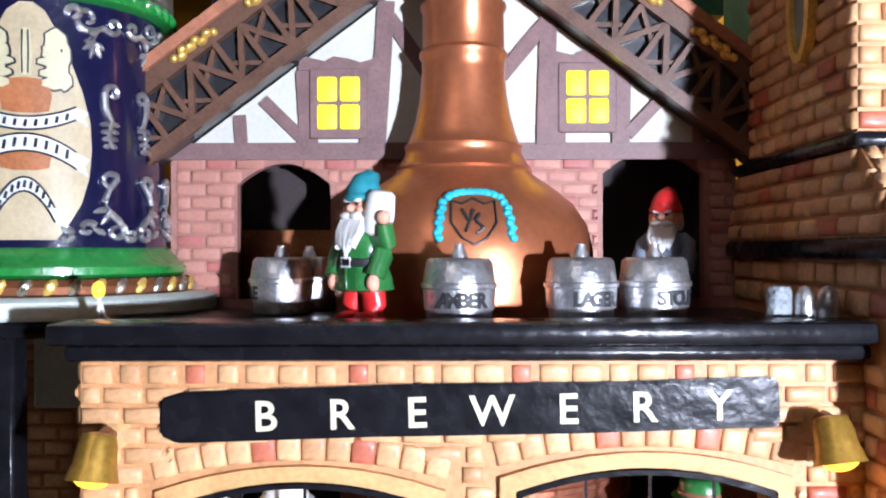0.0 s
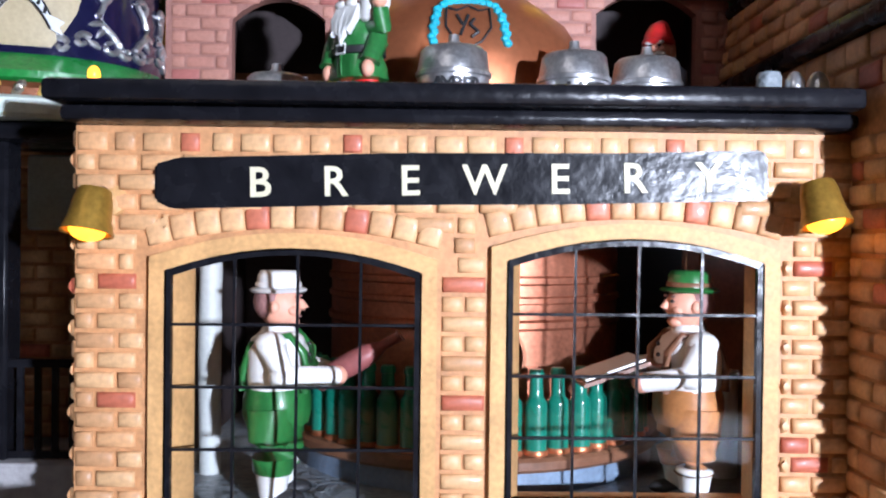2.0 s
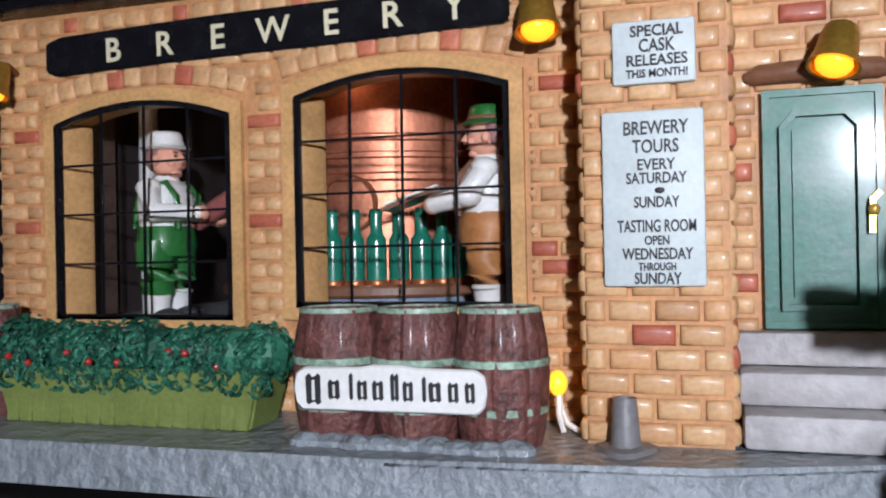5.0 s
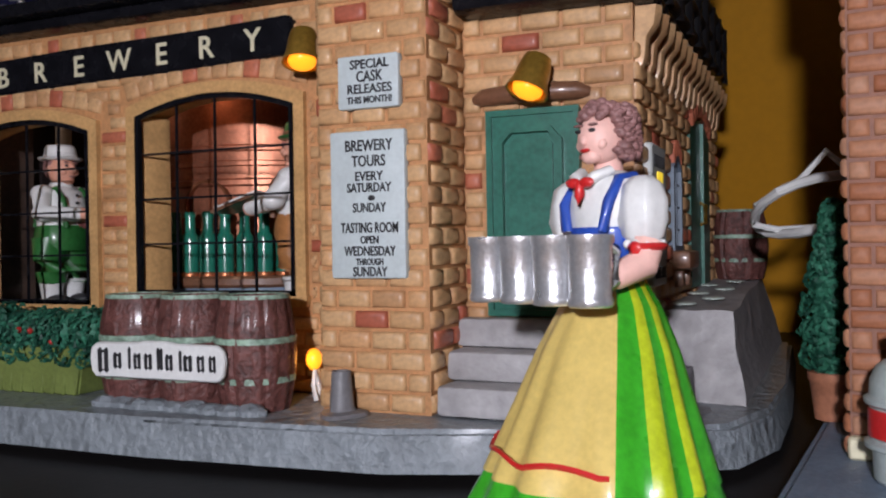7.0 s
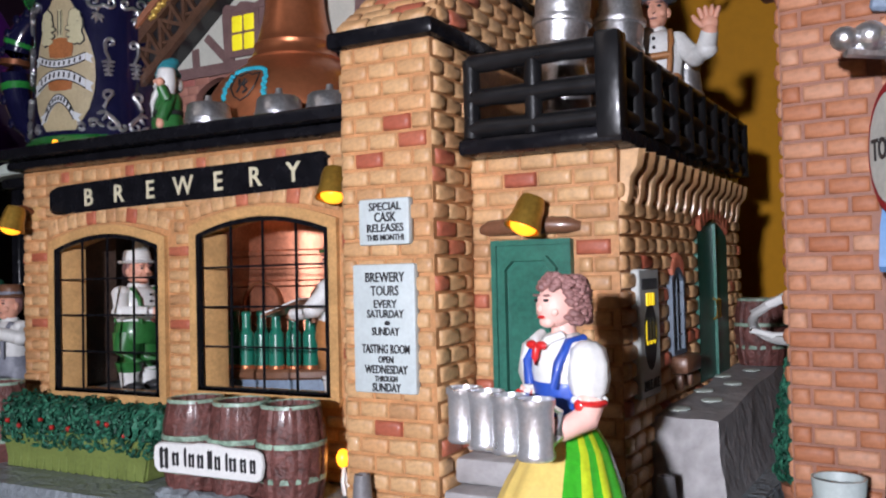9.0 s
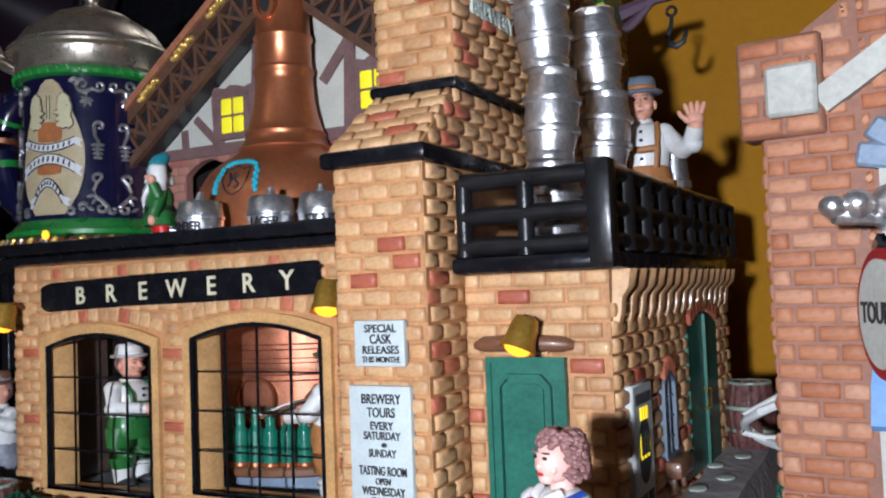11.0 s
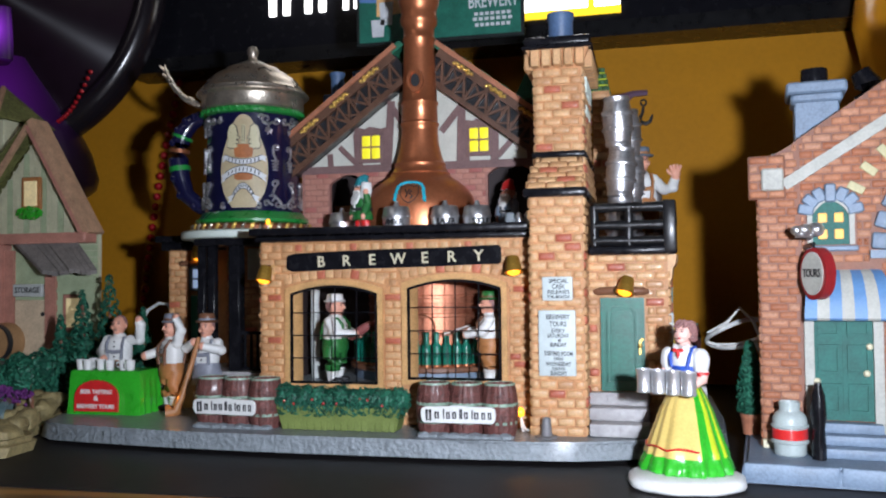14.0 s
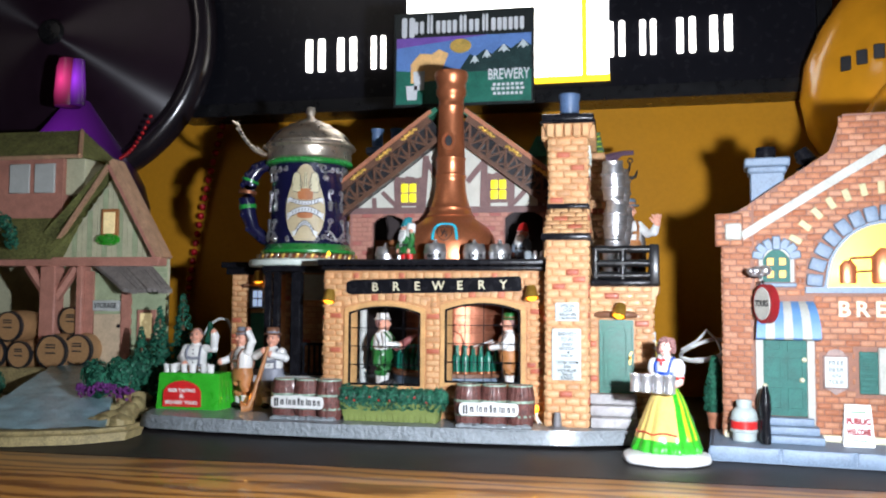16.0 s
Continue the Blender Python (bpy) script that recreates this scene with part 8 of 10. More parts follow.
bricks(cornerp, NB @ Matrix.Translation((0, 0, 0.0022)), -0.0075, 0.0082, 0.1240, 0.1438, 0.0085, 0.0043, ROSE, seed=93, red=0.0, single=False)
bm = bmn()
box(bm, -0.0020, 0.0078, 0.1275, 0.1378, 0.0, 0.0048, bev=0.0008, m=NB)
part("corner_stone", bm, nb_white, neighbour, "white square corner stone")
bm = bmn()
strip(bm, [(0.0078, 0.1298), (0.0620, 0.1640), (0.0883, 0.1800)], 0.0052, 0.0, 0.0030, NB)
part("white_coping", bm, nb_white, neighbour, "white sloping string course")
# parapet chimney with black pot
bm = bmn()
box(bm, 0.0135, 0.0330, 0.148, 0.1700, -0.030, -0.009, bev=0.0006, m=NB)
chim = part("chimney", bm, blue_stone, neighbour, "blue-grey chimney with a moulded cap")
bm = bmn()
box(bm, 0.0120, 0.0345, 0.1695, 0.1740, -0.0315, -0.0075, bev=0.0012, m=NB)
box(bm, 0.0100, 0.0365, 0.1735, 0.1790, -0.0335, -0.0055, bev=0.0010, m=NB)
part("chimney_cap", bm, blue_stone, chim)
bm = bmn()
for u, w in ((0.0230, -0.020),):
    lathe(bm, [(0.0058, 0.1785), (0.0062, 0.182), (0.0060, 0.187), (0.0044, 0.187)], n=14, m=NB @ Matrix.Translation((u, 0, w)) @ Matrix.Rotation(radians(-90), 4, "X"))
part("chimney_pot", bm, black_gloss, chim, "black chimney pot")
bm = bmn()
tube(bm, [NB @ Vector(p) for p in ((0.047, 0.1735, -0.03), (0.0475, 0.1800, -0.03), (0.0440, 0.1865, -0.03))], [0.0062, 0.0066, 0.0045], 10)
part("roof_cowl", bm, black_gloss, neighbour, "black glossy roof cowl")
# small upper window
NW = dict(u0=0.0195, u1=0.0350, v0=0.1020, spring=0.1150, rise=0.0070)
bm = bmn()
prism(bm, arch_path(NW), 0.0, 0.0009, NB)
nw = part("upper_window", bm, door_teal, neighbour, "small arched window with lit panes")
bm = bmn()
strip(bm, arch_path(NW, 0.0010), 0.0022, 0.0, 0.0024, NB)
part("window_frame", bm, nb_white, nw)
bm = bmn()
box(bm, 0.0165, 0.0385, 0.0990, 0.1015, 0.0, 0.0035, bev=0.0006, m=NB)
part("window_sill", bm, blue_stone, nw)
for i in (-1, 1):
    for j in (0, 1):
        bm = bmn()
        box(bm, -0.0019, 0.0019, -0.0022, 0.0022, 0.0008, 0.0014, bev=0.0003, m=NB @ Matrix.Translation((0.0273 + 0.0034 * i, 0.1068 + 0.0075 * j, 0)))
        part("pane", bm, lit_window, nw)
for k in range(7):
    a = radians(168 - 26 * k)
    bm = bmn()
    big = 1.25 if k == 3 else 1.0
    box(bm, -0.0024, 0.0024, -0.0034 * big, 0.0034 * big, 0.0, 0.0030 * big, bev=0.0007, m=NB @ Matrix.Translation((0.0273 + 0.0105 * math.cos(a), 0.1155 + 0.0092 * max(0, math.sin(a)) + 0.0008, 0)) @ Matrix.Rotation(a - math.pi / 2, 4, "Z"))
    part("voussoir", bm, blue_stone, nw)
# great arch with yellow glass
bm = bmn()
pts = [(AR["u0"] + (AR["u1"] - AR["u0"]) * k / 24, max(AR["v0"], arch_h(AR["u0"] + (AR["u1"] - AR["u0"]) * k / 24, AR))) for k in range(25)]
prism(bm, pts, 0.0, 0.0008, NB)
ga = part("arch_window", bm, arch_yellow, neighbour, "half-round yellow lit window with painted stills")
bm = bmn()
strip(bm, pts, 0.0018, 0.0, 0.0026, NB)
strip(bm, [(AR["u0"] - 0.011, AR["v0"] - 0.0012), (AR["u1"] + 0.011, AR["v0"] - 0.0012)], 0.0036, 0.0, 0.0045, NB)
part("window_frame", bm, blue_stone, ga)
for k in range(15):
    a = math.pi * (0.5 + k) / 15
    c = (AR["u0"] + AR["u1"]) / 2
    bm = bmn()
    box(bm, -0.0037, 0.0037, -0.0046, 0.0046, 0.0, 0.0038, bev=0.0012, m=NB @ Matrix.Translation((c + 0.0393 * math.cos(a), AR["v0"] + 0.0440 * math.sin(a), 0)) @ Matrix.Rotation(a - math.pi / 2, 4, "Z"), seg=2)
    part("voussoir", bm, blue_stone, ga)
bm = bmn()
for u, z0, z1, r in ((0.0665, 0.1010, 0.1125, 0.0046), (0.0870, 0.1010, 0.1180, 0.0080)):
    lathe(bm, [(r * 0.9, z0), (r, z0 + 0.001), (r, z1 - 0.001), (r * 0.4, z1 + r * 0.5)], n=14, m=NB @ Matrix.Translation((u, 0, 0.001)) @ Matrix.Rotation(radians(-90), 4, "X") @ Matrix.Diagonal((1, 0.35, 1, 1)))
tube(bm, [NB @ Vector(p) for p in ((0.0670, 0.1125, 0.002), (0.0680, 0.1160, 0.002), (0.0800, 0.1165, 0.002), (0.0860, 0.1160, 0.002))], 0.0009, 6)
tube(bm, [NB @ Vector(p) for p in ((0.0700, 0.1080, 0.002), (0.0800, 0.1085, 0.002))], 0.0008, 6)
part("still", bm, copper, ga, "copper still with pipes")
# lettering: trade name as bars along the arch, then the plain word
for k in range(8):
    a = radians(150 - 9.6 * k)
    c = (AR["u0"] + AR["u1"]) / 2
    bm = bmn()
    box(bm, -0.0019, 0.0019, -0.0037, 0.0037, 0.0, 0.0010, bev=0.0003, m=NB @ Matrix.Translation((c + 0.0570 * math.cos(a), AR["v0"] + 0.0600 * math.sin(a) - 0.001, 0.0008)) @ Matrix.Rotation(a - math.pi / 2, 4, "Z"))
    part("name_bar", bm, name_gold, neighbour)
for k, ch in enumerate("BREWERY"):
    part("letter", lettering(ch, 0.0125, NB @ Matrix.Translation((0.0640 + 0.0098 * k, 0.0857, 0.0010)), 0.0004, 0.0003), letter_cream, neighbour, smooth=0)
# awning, door, steps
aw = thing("awning", "blue and white striped awning over the teal door", "awning", at=NB @ Vector((0.032, 0.07, 0)))
for k in range(7):
    u0, u1 = 0.0178 + 0.0042 * k, 0.0178 + 0.0042 * (k + 1)
    e0, e1 = 0.0150 + 0.0051 * k, 0.0150 + 0.0051 * (k + 1)
    bm = bmn()
    prof = [(0.0, 0.0905, 0.0), (0.0050, 0.0885, 0.3), (0.0095, 0.0830, 0.65), (0.0120, 0.0760, 0.9), (0.0125, 0.0690, 1.0)]
    rows = []
    for w, z, f in prof:
        rows.append([bm.verts.new(NB @ Vector((u0 + (e0 - u0) * f, z, w))), bm.verts.new(NB @ Vector((u1 + (e1 - u1) * f, z, w))), bm.verts.new(NB @ Vector((u1 + (e1 - u1) * f, z - 0.001, w - 0.0012))), bm.verts.new(NB @ Vector((u0 + (e0 - u0) * f, z - 0.001, w - 0.0012)))])
    for p, q in zip(rows, rows[1:]):
        for i in range(4):
            bm.faces.new((p[i], p[(i + 1) % 4], q[(i + 1) % 4], q[i]))
    bm.faces.new(rows[0])
    bm.faces.new(rows[-1][::-1])
    bmesh.ops.recalc_face_normals(bm, faces=bm.faces)
    part("stripe", bm, nb_white if k % 2 else awning_blue, aw)
bm = bmn()
strip(bm, [(0.0170, 0.0085), (0.0170, 0.0720), (0.0455, 0.0720), (0.0455, 0.0085)], 0.0040, 0.0, 0.0028, NB)
part("door_frame", bm, nb_white, neighbour, "white door frame")
bm = bmn()
prism(bm, [(0.0192, 0.0225), (0.0433, 0.0225), (0.0433, 0.0705), (0.0192, 0.0705)], 0.0, 0.0012, NB)
for u in (0.0252, 0.0374):
    for z, h in ((0.0325, 0.012), (0.0500, 0.012), (0.0640, 0.006)):
        strip(bm, [(u - 0.0040, z - h / 2), (u + 0.0040, z - h / 2), (u + 0.0040, z + h / 2), (u - 0.0040, z + h / 2)], 0.0014, 0.0012, 0.0026, NB, loop=True)
strip(bm, [(0.0313, 0.0225), (0.0313, 0.0705)], 0.0010, 0.0012, 0.0018, NB)
nd = part("door", bm, door_teal, neighbour, "teal panelled double door")
bm = bmn()
for u, z in ((0.0418, 0.056), (0.0200, 0.040), (0.0405, 0.044)):
    ball(bm, NB @ Vector((u, z, 0.0026)), 0.0016, n=8, rings=6)
part("door_knob", bm, letter_cream, nd)
bm = bmn()
for k, (a, b, w) in enumerate(((0.0170, 0.0510, 0.0190), (0.0185, 0.0490, 0.0125), (0.0190, 0.0465, 0.0070))):
    box(bm, a, b, 0.0085 + 0.0045 * k, 0.0085 + 0.0045 * (k + 1), -0.001, w, bev=0.0008, m=NB, seg=2)
part("door_steps", bm, blue_stone, neighbour, "blue-grey stone steps")
bm = bmn()
prism(bm, [(-0.0130, 0.0), (0.1800, 0.0), (0.1800, 0.0085), (-0.0115, 0.0085)], -0.130, 0.0370, NB)
bmesh.ops.bevel(bm, geom=[e for e in bm.edges if all(v.co.z > 0.008 for v in e.verts)], offset=0.0016, segments=2, affect="EDGES")
nplinth = part("plinth", bm, blue_stone, neighbour, "blue-grey stone plinth")
for k in range(5):
    bm = bmn()
    u0, u1 = -0.0118 + k * 0.0385, -0.0118 + (k + 1) * 0.0385 - 0.0007
    box(bm, u0, u1, 0.0004, 0.0086, 0.0340, 0.0378, bev=0.0011, seg=2, m=NB)
    bmesh.ops.subdivide_edges(bm, edges=[e for e in bm.edges if e.calc_length() > 0.01], cuts=8, use_grid_fill=True)
    for v in bm.verts:
        v.co += 0.0004 * noise.noise_vector(v.co * 140)
    part("kerb_block", bm, blue_stone, nplinth)
bm = bmn()
box(bm, -0.0038, 0.150, 0.0085, 0.0125, -0.002, 0.0022, bev=0.0005, m=NB)
part("base_course", bm, letter_cream, neighbour)
# menu board and shutter
bm = bmn()
box(bm, 0.0520, 0.0658, 0.0395, 0.0590, 0.0, 0.0026, bev=0.0006, m=NB)
prism(bm, [(0.0535, 0.0590), (0.0643, 0.0590), (0.0625, 0.0618), (0.0589, 0.0628), (0.0553, 0.0618)], 0.0, 0.0022, NB)
prism(bm, [(0.0535, 0.0395), (0.0643, 0.0395), (0.0589, 0.0360)], 0.0, 0.0022, NB)
mb = part("menu_board", bm, board_mauve, neighbour, "shaped wall board offering free beer with tour")
bm = bmn()
box(bm, 0.0530, 0.0648, 0.0405, 0.0580, 0.0024, 0.0031, bev=0.0002, m=NB)
part("board_face", bm, sign_white, mb)
for txt, z, w in (("FREE", 0.0545, 0.0080), ("BEER", 0.0507, 0.0080), ("WITH", 0.0470, 0.0050), ("TOUR", 0.0436, 0.0085)):
    part("board_lettering", lettering(txt, 0.0036, NB @ Matrix.Translation((0.0589, z, 0.0033)), 0.0001, 0.00003, width=w), ink, mb, smooth=0)
bm = bmn()
box(bm, 0.0715, 0.0815, 0.0370, 0.0615, 0.0, 0.0018, bev=0.0004, m=NB)
shut = part("shutter", bm, door_teal, neighbour, "teal slatted shutter")
for k in range(7):
    bm = bmn()
    box(bm, 0.0725, 0.0805, 0.0388 + 0.0031 * k, 0.0408 + 0.0031 * k, 0.0018, 0.0028, bev=0.0003, m=NB)
    part("slat", bm, door_teal, shut)
bm = bmn()
box(bm, 0.0815, 0.0980, 0.0370, 0.0640, 0.0, 0.0030, bev=0.0008, m=NB)
part("lower_window", bm, nb_white, neighbour)
# hanging tours sign and lantern
hs = thing("hanging_sign", "round red hanging sign lettered TOURS", "sign", at=NB @ Vector((0.02, 0.09, 0.01)))
TS = NB @ Matrix.Translation((0.0185, 0.0890, 0.0170)) @ Matrix.Rotation(radians(-56), 4, "Y")
ring = [(0.0098 * math.cos(k * math.pi / 14), 0.0106 * math.sin(k * math.pi / 14)) for k in range(28)]
bm = bmn()
prism(bm, [(u * 0.92, v * 1.08) for u, v in ring], -0.0050, 0.0, TS)
part("rim", bm, sign_red, hs, "dark red rim")
bm = bmn()
prism(bm, [(u * 0.74, v * 0.9) for u, v in ring], 0.0, 0.0006, TS)
part("face", bm, nb_white, hs)
part("sign_lettering", lettering("TOURS", 0.0052, TS @ Matrix.Translation((0, 0.0, 0.0008)), 0.0001, 0.0001, width=0.0118), ink, hs, smooth=0)
bm = bmn()
tube(bm, [NB @ Vector((0.0160, 0.1010, 0.0)), NB @ Vector((0.0190, 0.1020, 0.0170)), NB @ Vector((0.0195, 0.0990, 0.0160))], 0.0010, 6)
part("bracket", bm, black_iron, hs)
ln = thing("wall_lantern", "silver twin-globe wall lantern", "lamp", at=NB @ Vector((0.018, 0.108, 0.01)))
bm = bmn()
for p, r in (((0.0205, 0.1085, 0.0130), 0.0036), ((0.0155, 0.1082, 0.0170), 0.0030), ((0.0120, 0.1080, 0.0190), 0.0024)):
    ball(bm, NB @ Vector(p), (r, r, r * 0.9), n=12)
part("globe", bm, silver, ln)
bm = bmn()
tube(bm, [NB @ Vector((0.0180, 0.1050, 0.0)), NB @ Vector((0.0180, 0.1055, 0.0150)), NB @ Vector((0.0120, 0.1060, 0.0190))], 0.0012, 8)
part("bracket", bm, silver, ln)
# things on the neighbour's plinth
can = thing("milk_can", "grey milk can with a red band", "milk can", local=True)
bm = bmn()
lathe(bm, [(0.0076, 0.0), (0.0084, 0.0008), (0.0086, 0.0058), (0.0100, 0.0064), (0.0101, 0.0072), (0.0090, 0.0078), (0.0090, 0.0134), (0.0100, 0.0140), (0.0101, 0.0148), (0.0092, 0.0154), (0.0090, 0.0180), (0.0078, 0.0204), (0.0056, 0.0218), (0.0054, 0.0225), (0.0058, 0.0262), (0.0052, 0.0262), (0.0048, 0.0225)], n=32)
part("body", bm, can_grey, can)
bm = bmn()
lathe(bm, [(0.0089, 0.0080), (0.0094, 0.0084), (0.0094, 0.0128), (0.0089, 0.0132)], n=32, close=False)
part("band", bm, red_paint, can, "red painted band")
can.matrix_basis = Matrix.Translation(NB @ Vector((0.0076, 0.0085, 0.0140))) @ Matrix.Diagonal((0.80, 0.80, 0.90, 1))
bm = bmn()
lathe(bm, [(0.0040, 0.0), (0.0042, 0.004), (0.0034, 0.012), (0.0046, 0.018), (0.0040, 0.026), (0.0022, 0.0300), (0.0020, 0.0315)], n=14, wob=lambda a, z: 1 + 0.10 * math.sin(3 * a))
ob = solid("pump_handle", bm, black_gloss, "black glossy water pump figure beside the steps", "pump")
ob.matrix_basis = Matrix.Translation(NB @ Vector((0.0192, 0.0085, 0.0215))) @ Matrix.Diagonal((0.72, 0.72, 1.05, 1))
sb = thing("sandwich_board", "white sandwich board lettered PUBLIC WELCOME", "sign board", at=NB @ Vector((0.069, 0.0085, 0.012)))
SB = NB @ Matrix.Translation((0.0690, 0.0085, 0.0150)) @ Matrix.Rotation(radians(-12), 4, "X")
bm = bmn()
prism(bm, [(-0.0082, 0.0), (0.0082, 0.0), (0.0068, 0.0235), (-0.0068, 0.0235)], -0.0010, 0.0, SB)
part("front_board", bm, white_paint, sb)
bm = bmn()
prism(bm, [(-0.0082, 0.0), (0.0082, 0.0), (0.0068, 0.0235), (-0.0068, 0.0235)], -0.0010, 0.0, NB @ Matrix.Translation((0.0690, 0.0085, 0.0055)) @ Matrix.Rotation(radians(10), 4, "X"))
part("back_board", bm, white_paint, sb)
for txt, v in (("PUBLIC", 0.0142), ("WELCOME", 0.0082)):
    part("board_lettering", lettering(txt, 0.0046, SB @ Matrix.Translation((0, v, 0.0003)), 0.0002, 0.0003, width=0.0128), sign_red, sb, smooth=0)
bm = bmn()
for v in (0.0195, 0.0035):
    box(bm, -0.0040, 0.0040, v - 0.0005, v + 0.0005, 0.0, 0.0003, m=SB)
part("flourish", bm, green_paint, sb)
topiary = thing("topiary", "clipped cone topiary in a terracotta pot", "potted plant", at=(0.1900, 0.1835, 0.0085))
bm = bmn()
lathe(bm, [(0.0040, 0.0085), (0.0050, 0.0165), (0.0054, 0.0170), (0.0054, 0.0186), (0.0046, 0.0186)], (0.1900, 0.1835, 0), 18)
part("pot", bm, terracotta, topiary, "terracotta pot")
bm = bmn()
rnd = random.Random(8)
lathe(bm, [(0.0040, 0.0186), (0.0042, 0.028), (0.0030, 0.040), (0.0008, 0.050)], (0.1900, 0.1835, 0), 10)
for k in range(12):
    z = 0.022 + 0.0027 * k
    r = 0.0070 * (1 - 0.8 * max(0, (z - 0.030)) / 0.026)
    leafage(bm, rnd, (0.1900, 0.1835, z), (r, r, 0.0035), 130, 0.0013)
part("crown", bm, pine, topiary, kind="stuff", smooth=0)
bm = bmn()
pts = [Vector((0.188 + 0.016 * math.cos(k * math.pi / 10) * 1.0, 0.225 + 0.01 * math.sin(k * 0.7), 0.056 + 0.0065 * math.sin(k * math.pi / 10) + 0.004 * math.cos(k * math.pi / 10))) for k in range(21)]
tube(bm, pts, 0.0013, 8)
tube(bm, [(0.205, 0.228, 0.009), (0.203, 0.228, 0.040), (0.197, 0.228, 0.053), (0.189, 0.228, 0.050), (0.178, 0.228, 0.0495), (0.172, 0.228, 0.051), (0.1725, 0.228, 0.056), (0.183, 0.229, 0.062), (0.190, 0.230, 0.070), (0.197, 0.230, 0.063), (0.206, 0.230, 0.040), (0.208, 0.230, 0.009)], 0.0010, 8)
solid("cable_loop", bm, clear_white, "white looped lamp cable standing behind the plinth", "cable")
# ---- the mill at the far side ----
mill = thing("mill_building", "miniature pale green barn with mossy roof, shed and casks", "miniature building", at=(-0.32, 0.27, 0))
MF = frame_at((0, 0.270, 0), (1, 0, 0), (0, -1, 0))
bm = bmn()
prism(bm, [(-0.345, 0.034), (-0.245, 0.034), (-0.245, 0.1230), (-0.345, 0.1230)], -0.004, 0.0, MF)
prism(bm, [(-0.352, 0.1230), (-0.256, 0.1230), (-0.296, 0.1960)], -0.004, 0.0, MF)
mw = part("gable_end", bm, barn_cream, mill, "weathered pale boarded gable")
for k in range(20):
    u = -0.350 + 0.0048 * k
    top = 0.1235 + (0.196 - 0.1235) * (1 - abs(u + 0.296 + 0.002) / (0.056 if u < -0.296 else 0.040))
    if top > 0.128:
        bm = bmn()
        prism(bm, [(u, 0.1240), (u + 0.0044, 0.1240), (u + 0.0044, top - 0.001), (u, top - 0.001)], 0.0, 0.0008, MF)
        part("board", bm, barn_cream if k % 3 else barn_siding, mw, smooth=0)
for (u0, u1, z0, z1) in ((-0.310, -0.245, 0.036, 0.121), (-0.345, -0.325, 0.100, 0.121)):
    n = int((z1 - z0) / 0.0045)
    for k in range(n):
        z = z0 + k * (z1 - z0) / n
        bm = bmn()
        prism(bm, [(u0, z), (u1, z), (u1, z + 0.0041), (u0, z + 0.0041)], 0.0, 0.0012, MF)
        part("clapboard", bm, barn_siding, mw, smooth=0)
# roofs
bm = bmn()
for a, b in (((-0.296, 0.2040), (-0.2500, 0.1240)), ((-0.296, 0.2040), (-0.375, 0.1240))):
    strip(bm, [a, b], 0.0070, -0.004, 0.0085, MF)
mroof = part("gable_roof", bm, moss_roof, mill, "mossy green roof")
bm = bmn()
strip(bm, [(-0.2492, 0.1215), (-0.2958, 0.2025)], 0.0036, 0.0088, 0.0122, MF)
strip(bm, [(-0.2962, 0.2025), (-0.345, 0.1350)], 0.0034, 0.0086, 0.0118, MF, mi=1)
strip(bm, [(-0.2935, 0.2065), (-0.2455, 0.1230)], 0.0050, -0.005, 0.0126, MF, mi=1)
part("roof_trim", bm, [barn_pink, barn_tan], mroof, "pink-brown barge board")
bm = bmn()
vs = [bm.verts.new(p) for p in ((-0.62, 0.245, 0.122), (-0.345, 0.245, 0.122), (-0.305, 0.300, 0.198), (-0.62, 0.300, 0.198), (-0.62, 0.300, 0.122), (-0.345, 0.300, 0.122))]
for f in ((0, 1, 2, 3), (0, 4, 5, 1), (1, 5, 2), (3, 2, 5, 4), (0, 3, 4)):
    bm.faces.new([vs[i] for i in f])
bmesh.ops.recalc_face_normals(bm, faces=bm.faces)
part("main_roof", bm, moss_roof, mill, "mossy green roof slope")
# cupola
bm = bmn()
box(bm, -0.46, -0.3485, 0.272, 0.305, 0.150, 0.213)
cup = part("cupola", bm, barn_pink, mill, "raised clerestory with pale windows")
for u in (-0.3905, -0.3655):
    bm = bmn()
    box(bm, u - 0.0100, u + 0.0100, 0.2700, 0.2722, 0.1815, 0.2075, bev=0.0006)
    part("pane", bm, poster_grey, cup)
bm = bmn()
taper(bm, (-0.47, -0.3260, 0.262, 0.330, 0.2120), (-0.47, -0.3480, 0.296, 0.300, 0.2415))
part("cupola_roof", bm, moss_roof, cup)
bm = bmn()
tube(bm, [(-0.3255, 0.2615, 0.2115), (-0.3475, 0.2960, 0.2410)], 0.0022, 6)
tube(bm, [(-0.470, 0.2612, 0.2115), (-0.3255, 0.2612, 0.2115)], 0.0018, 6)
part("cupola_trim", bm, barn_tan, cup)
bm = bmn()
box(bm, -0.3484, -0.3300, 0.2760, 0.3050, 0.180, 0.2125, bev=0.0006)
part("cupola_end", bm, barn_cream, cup)
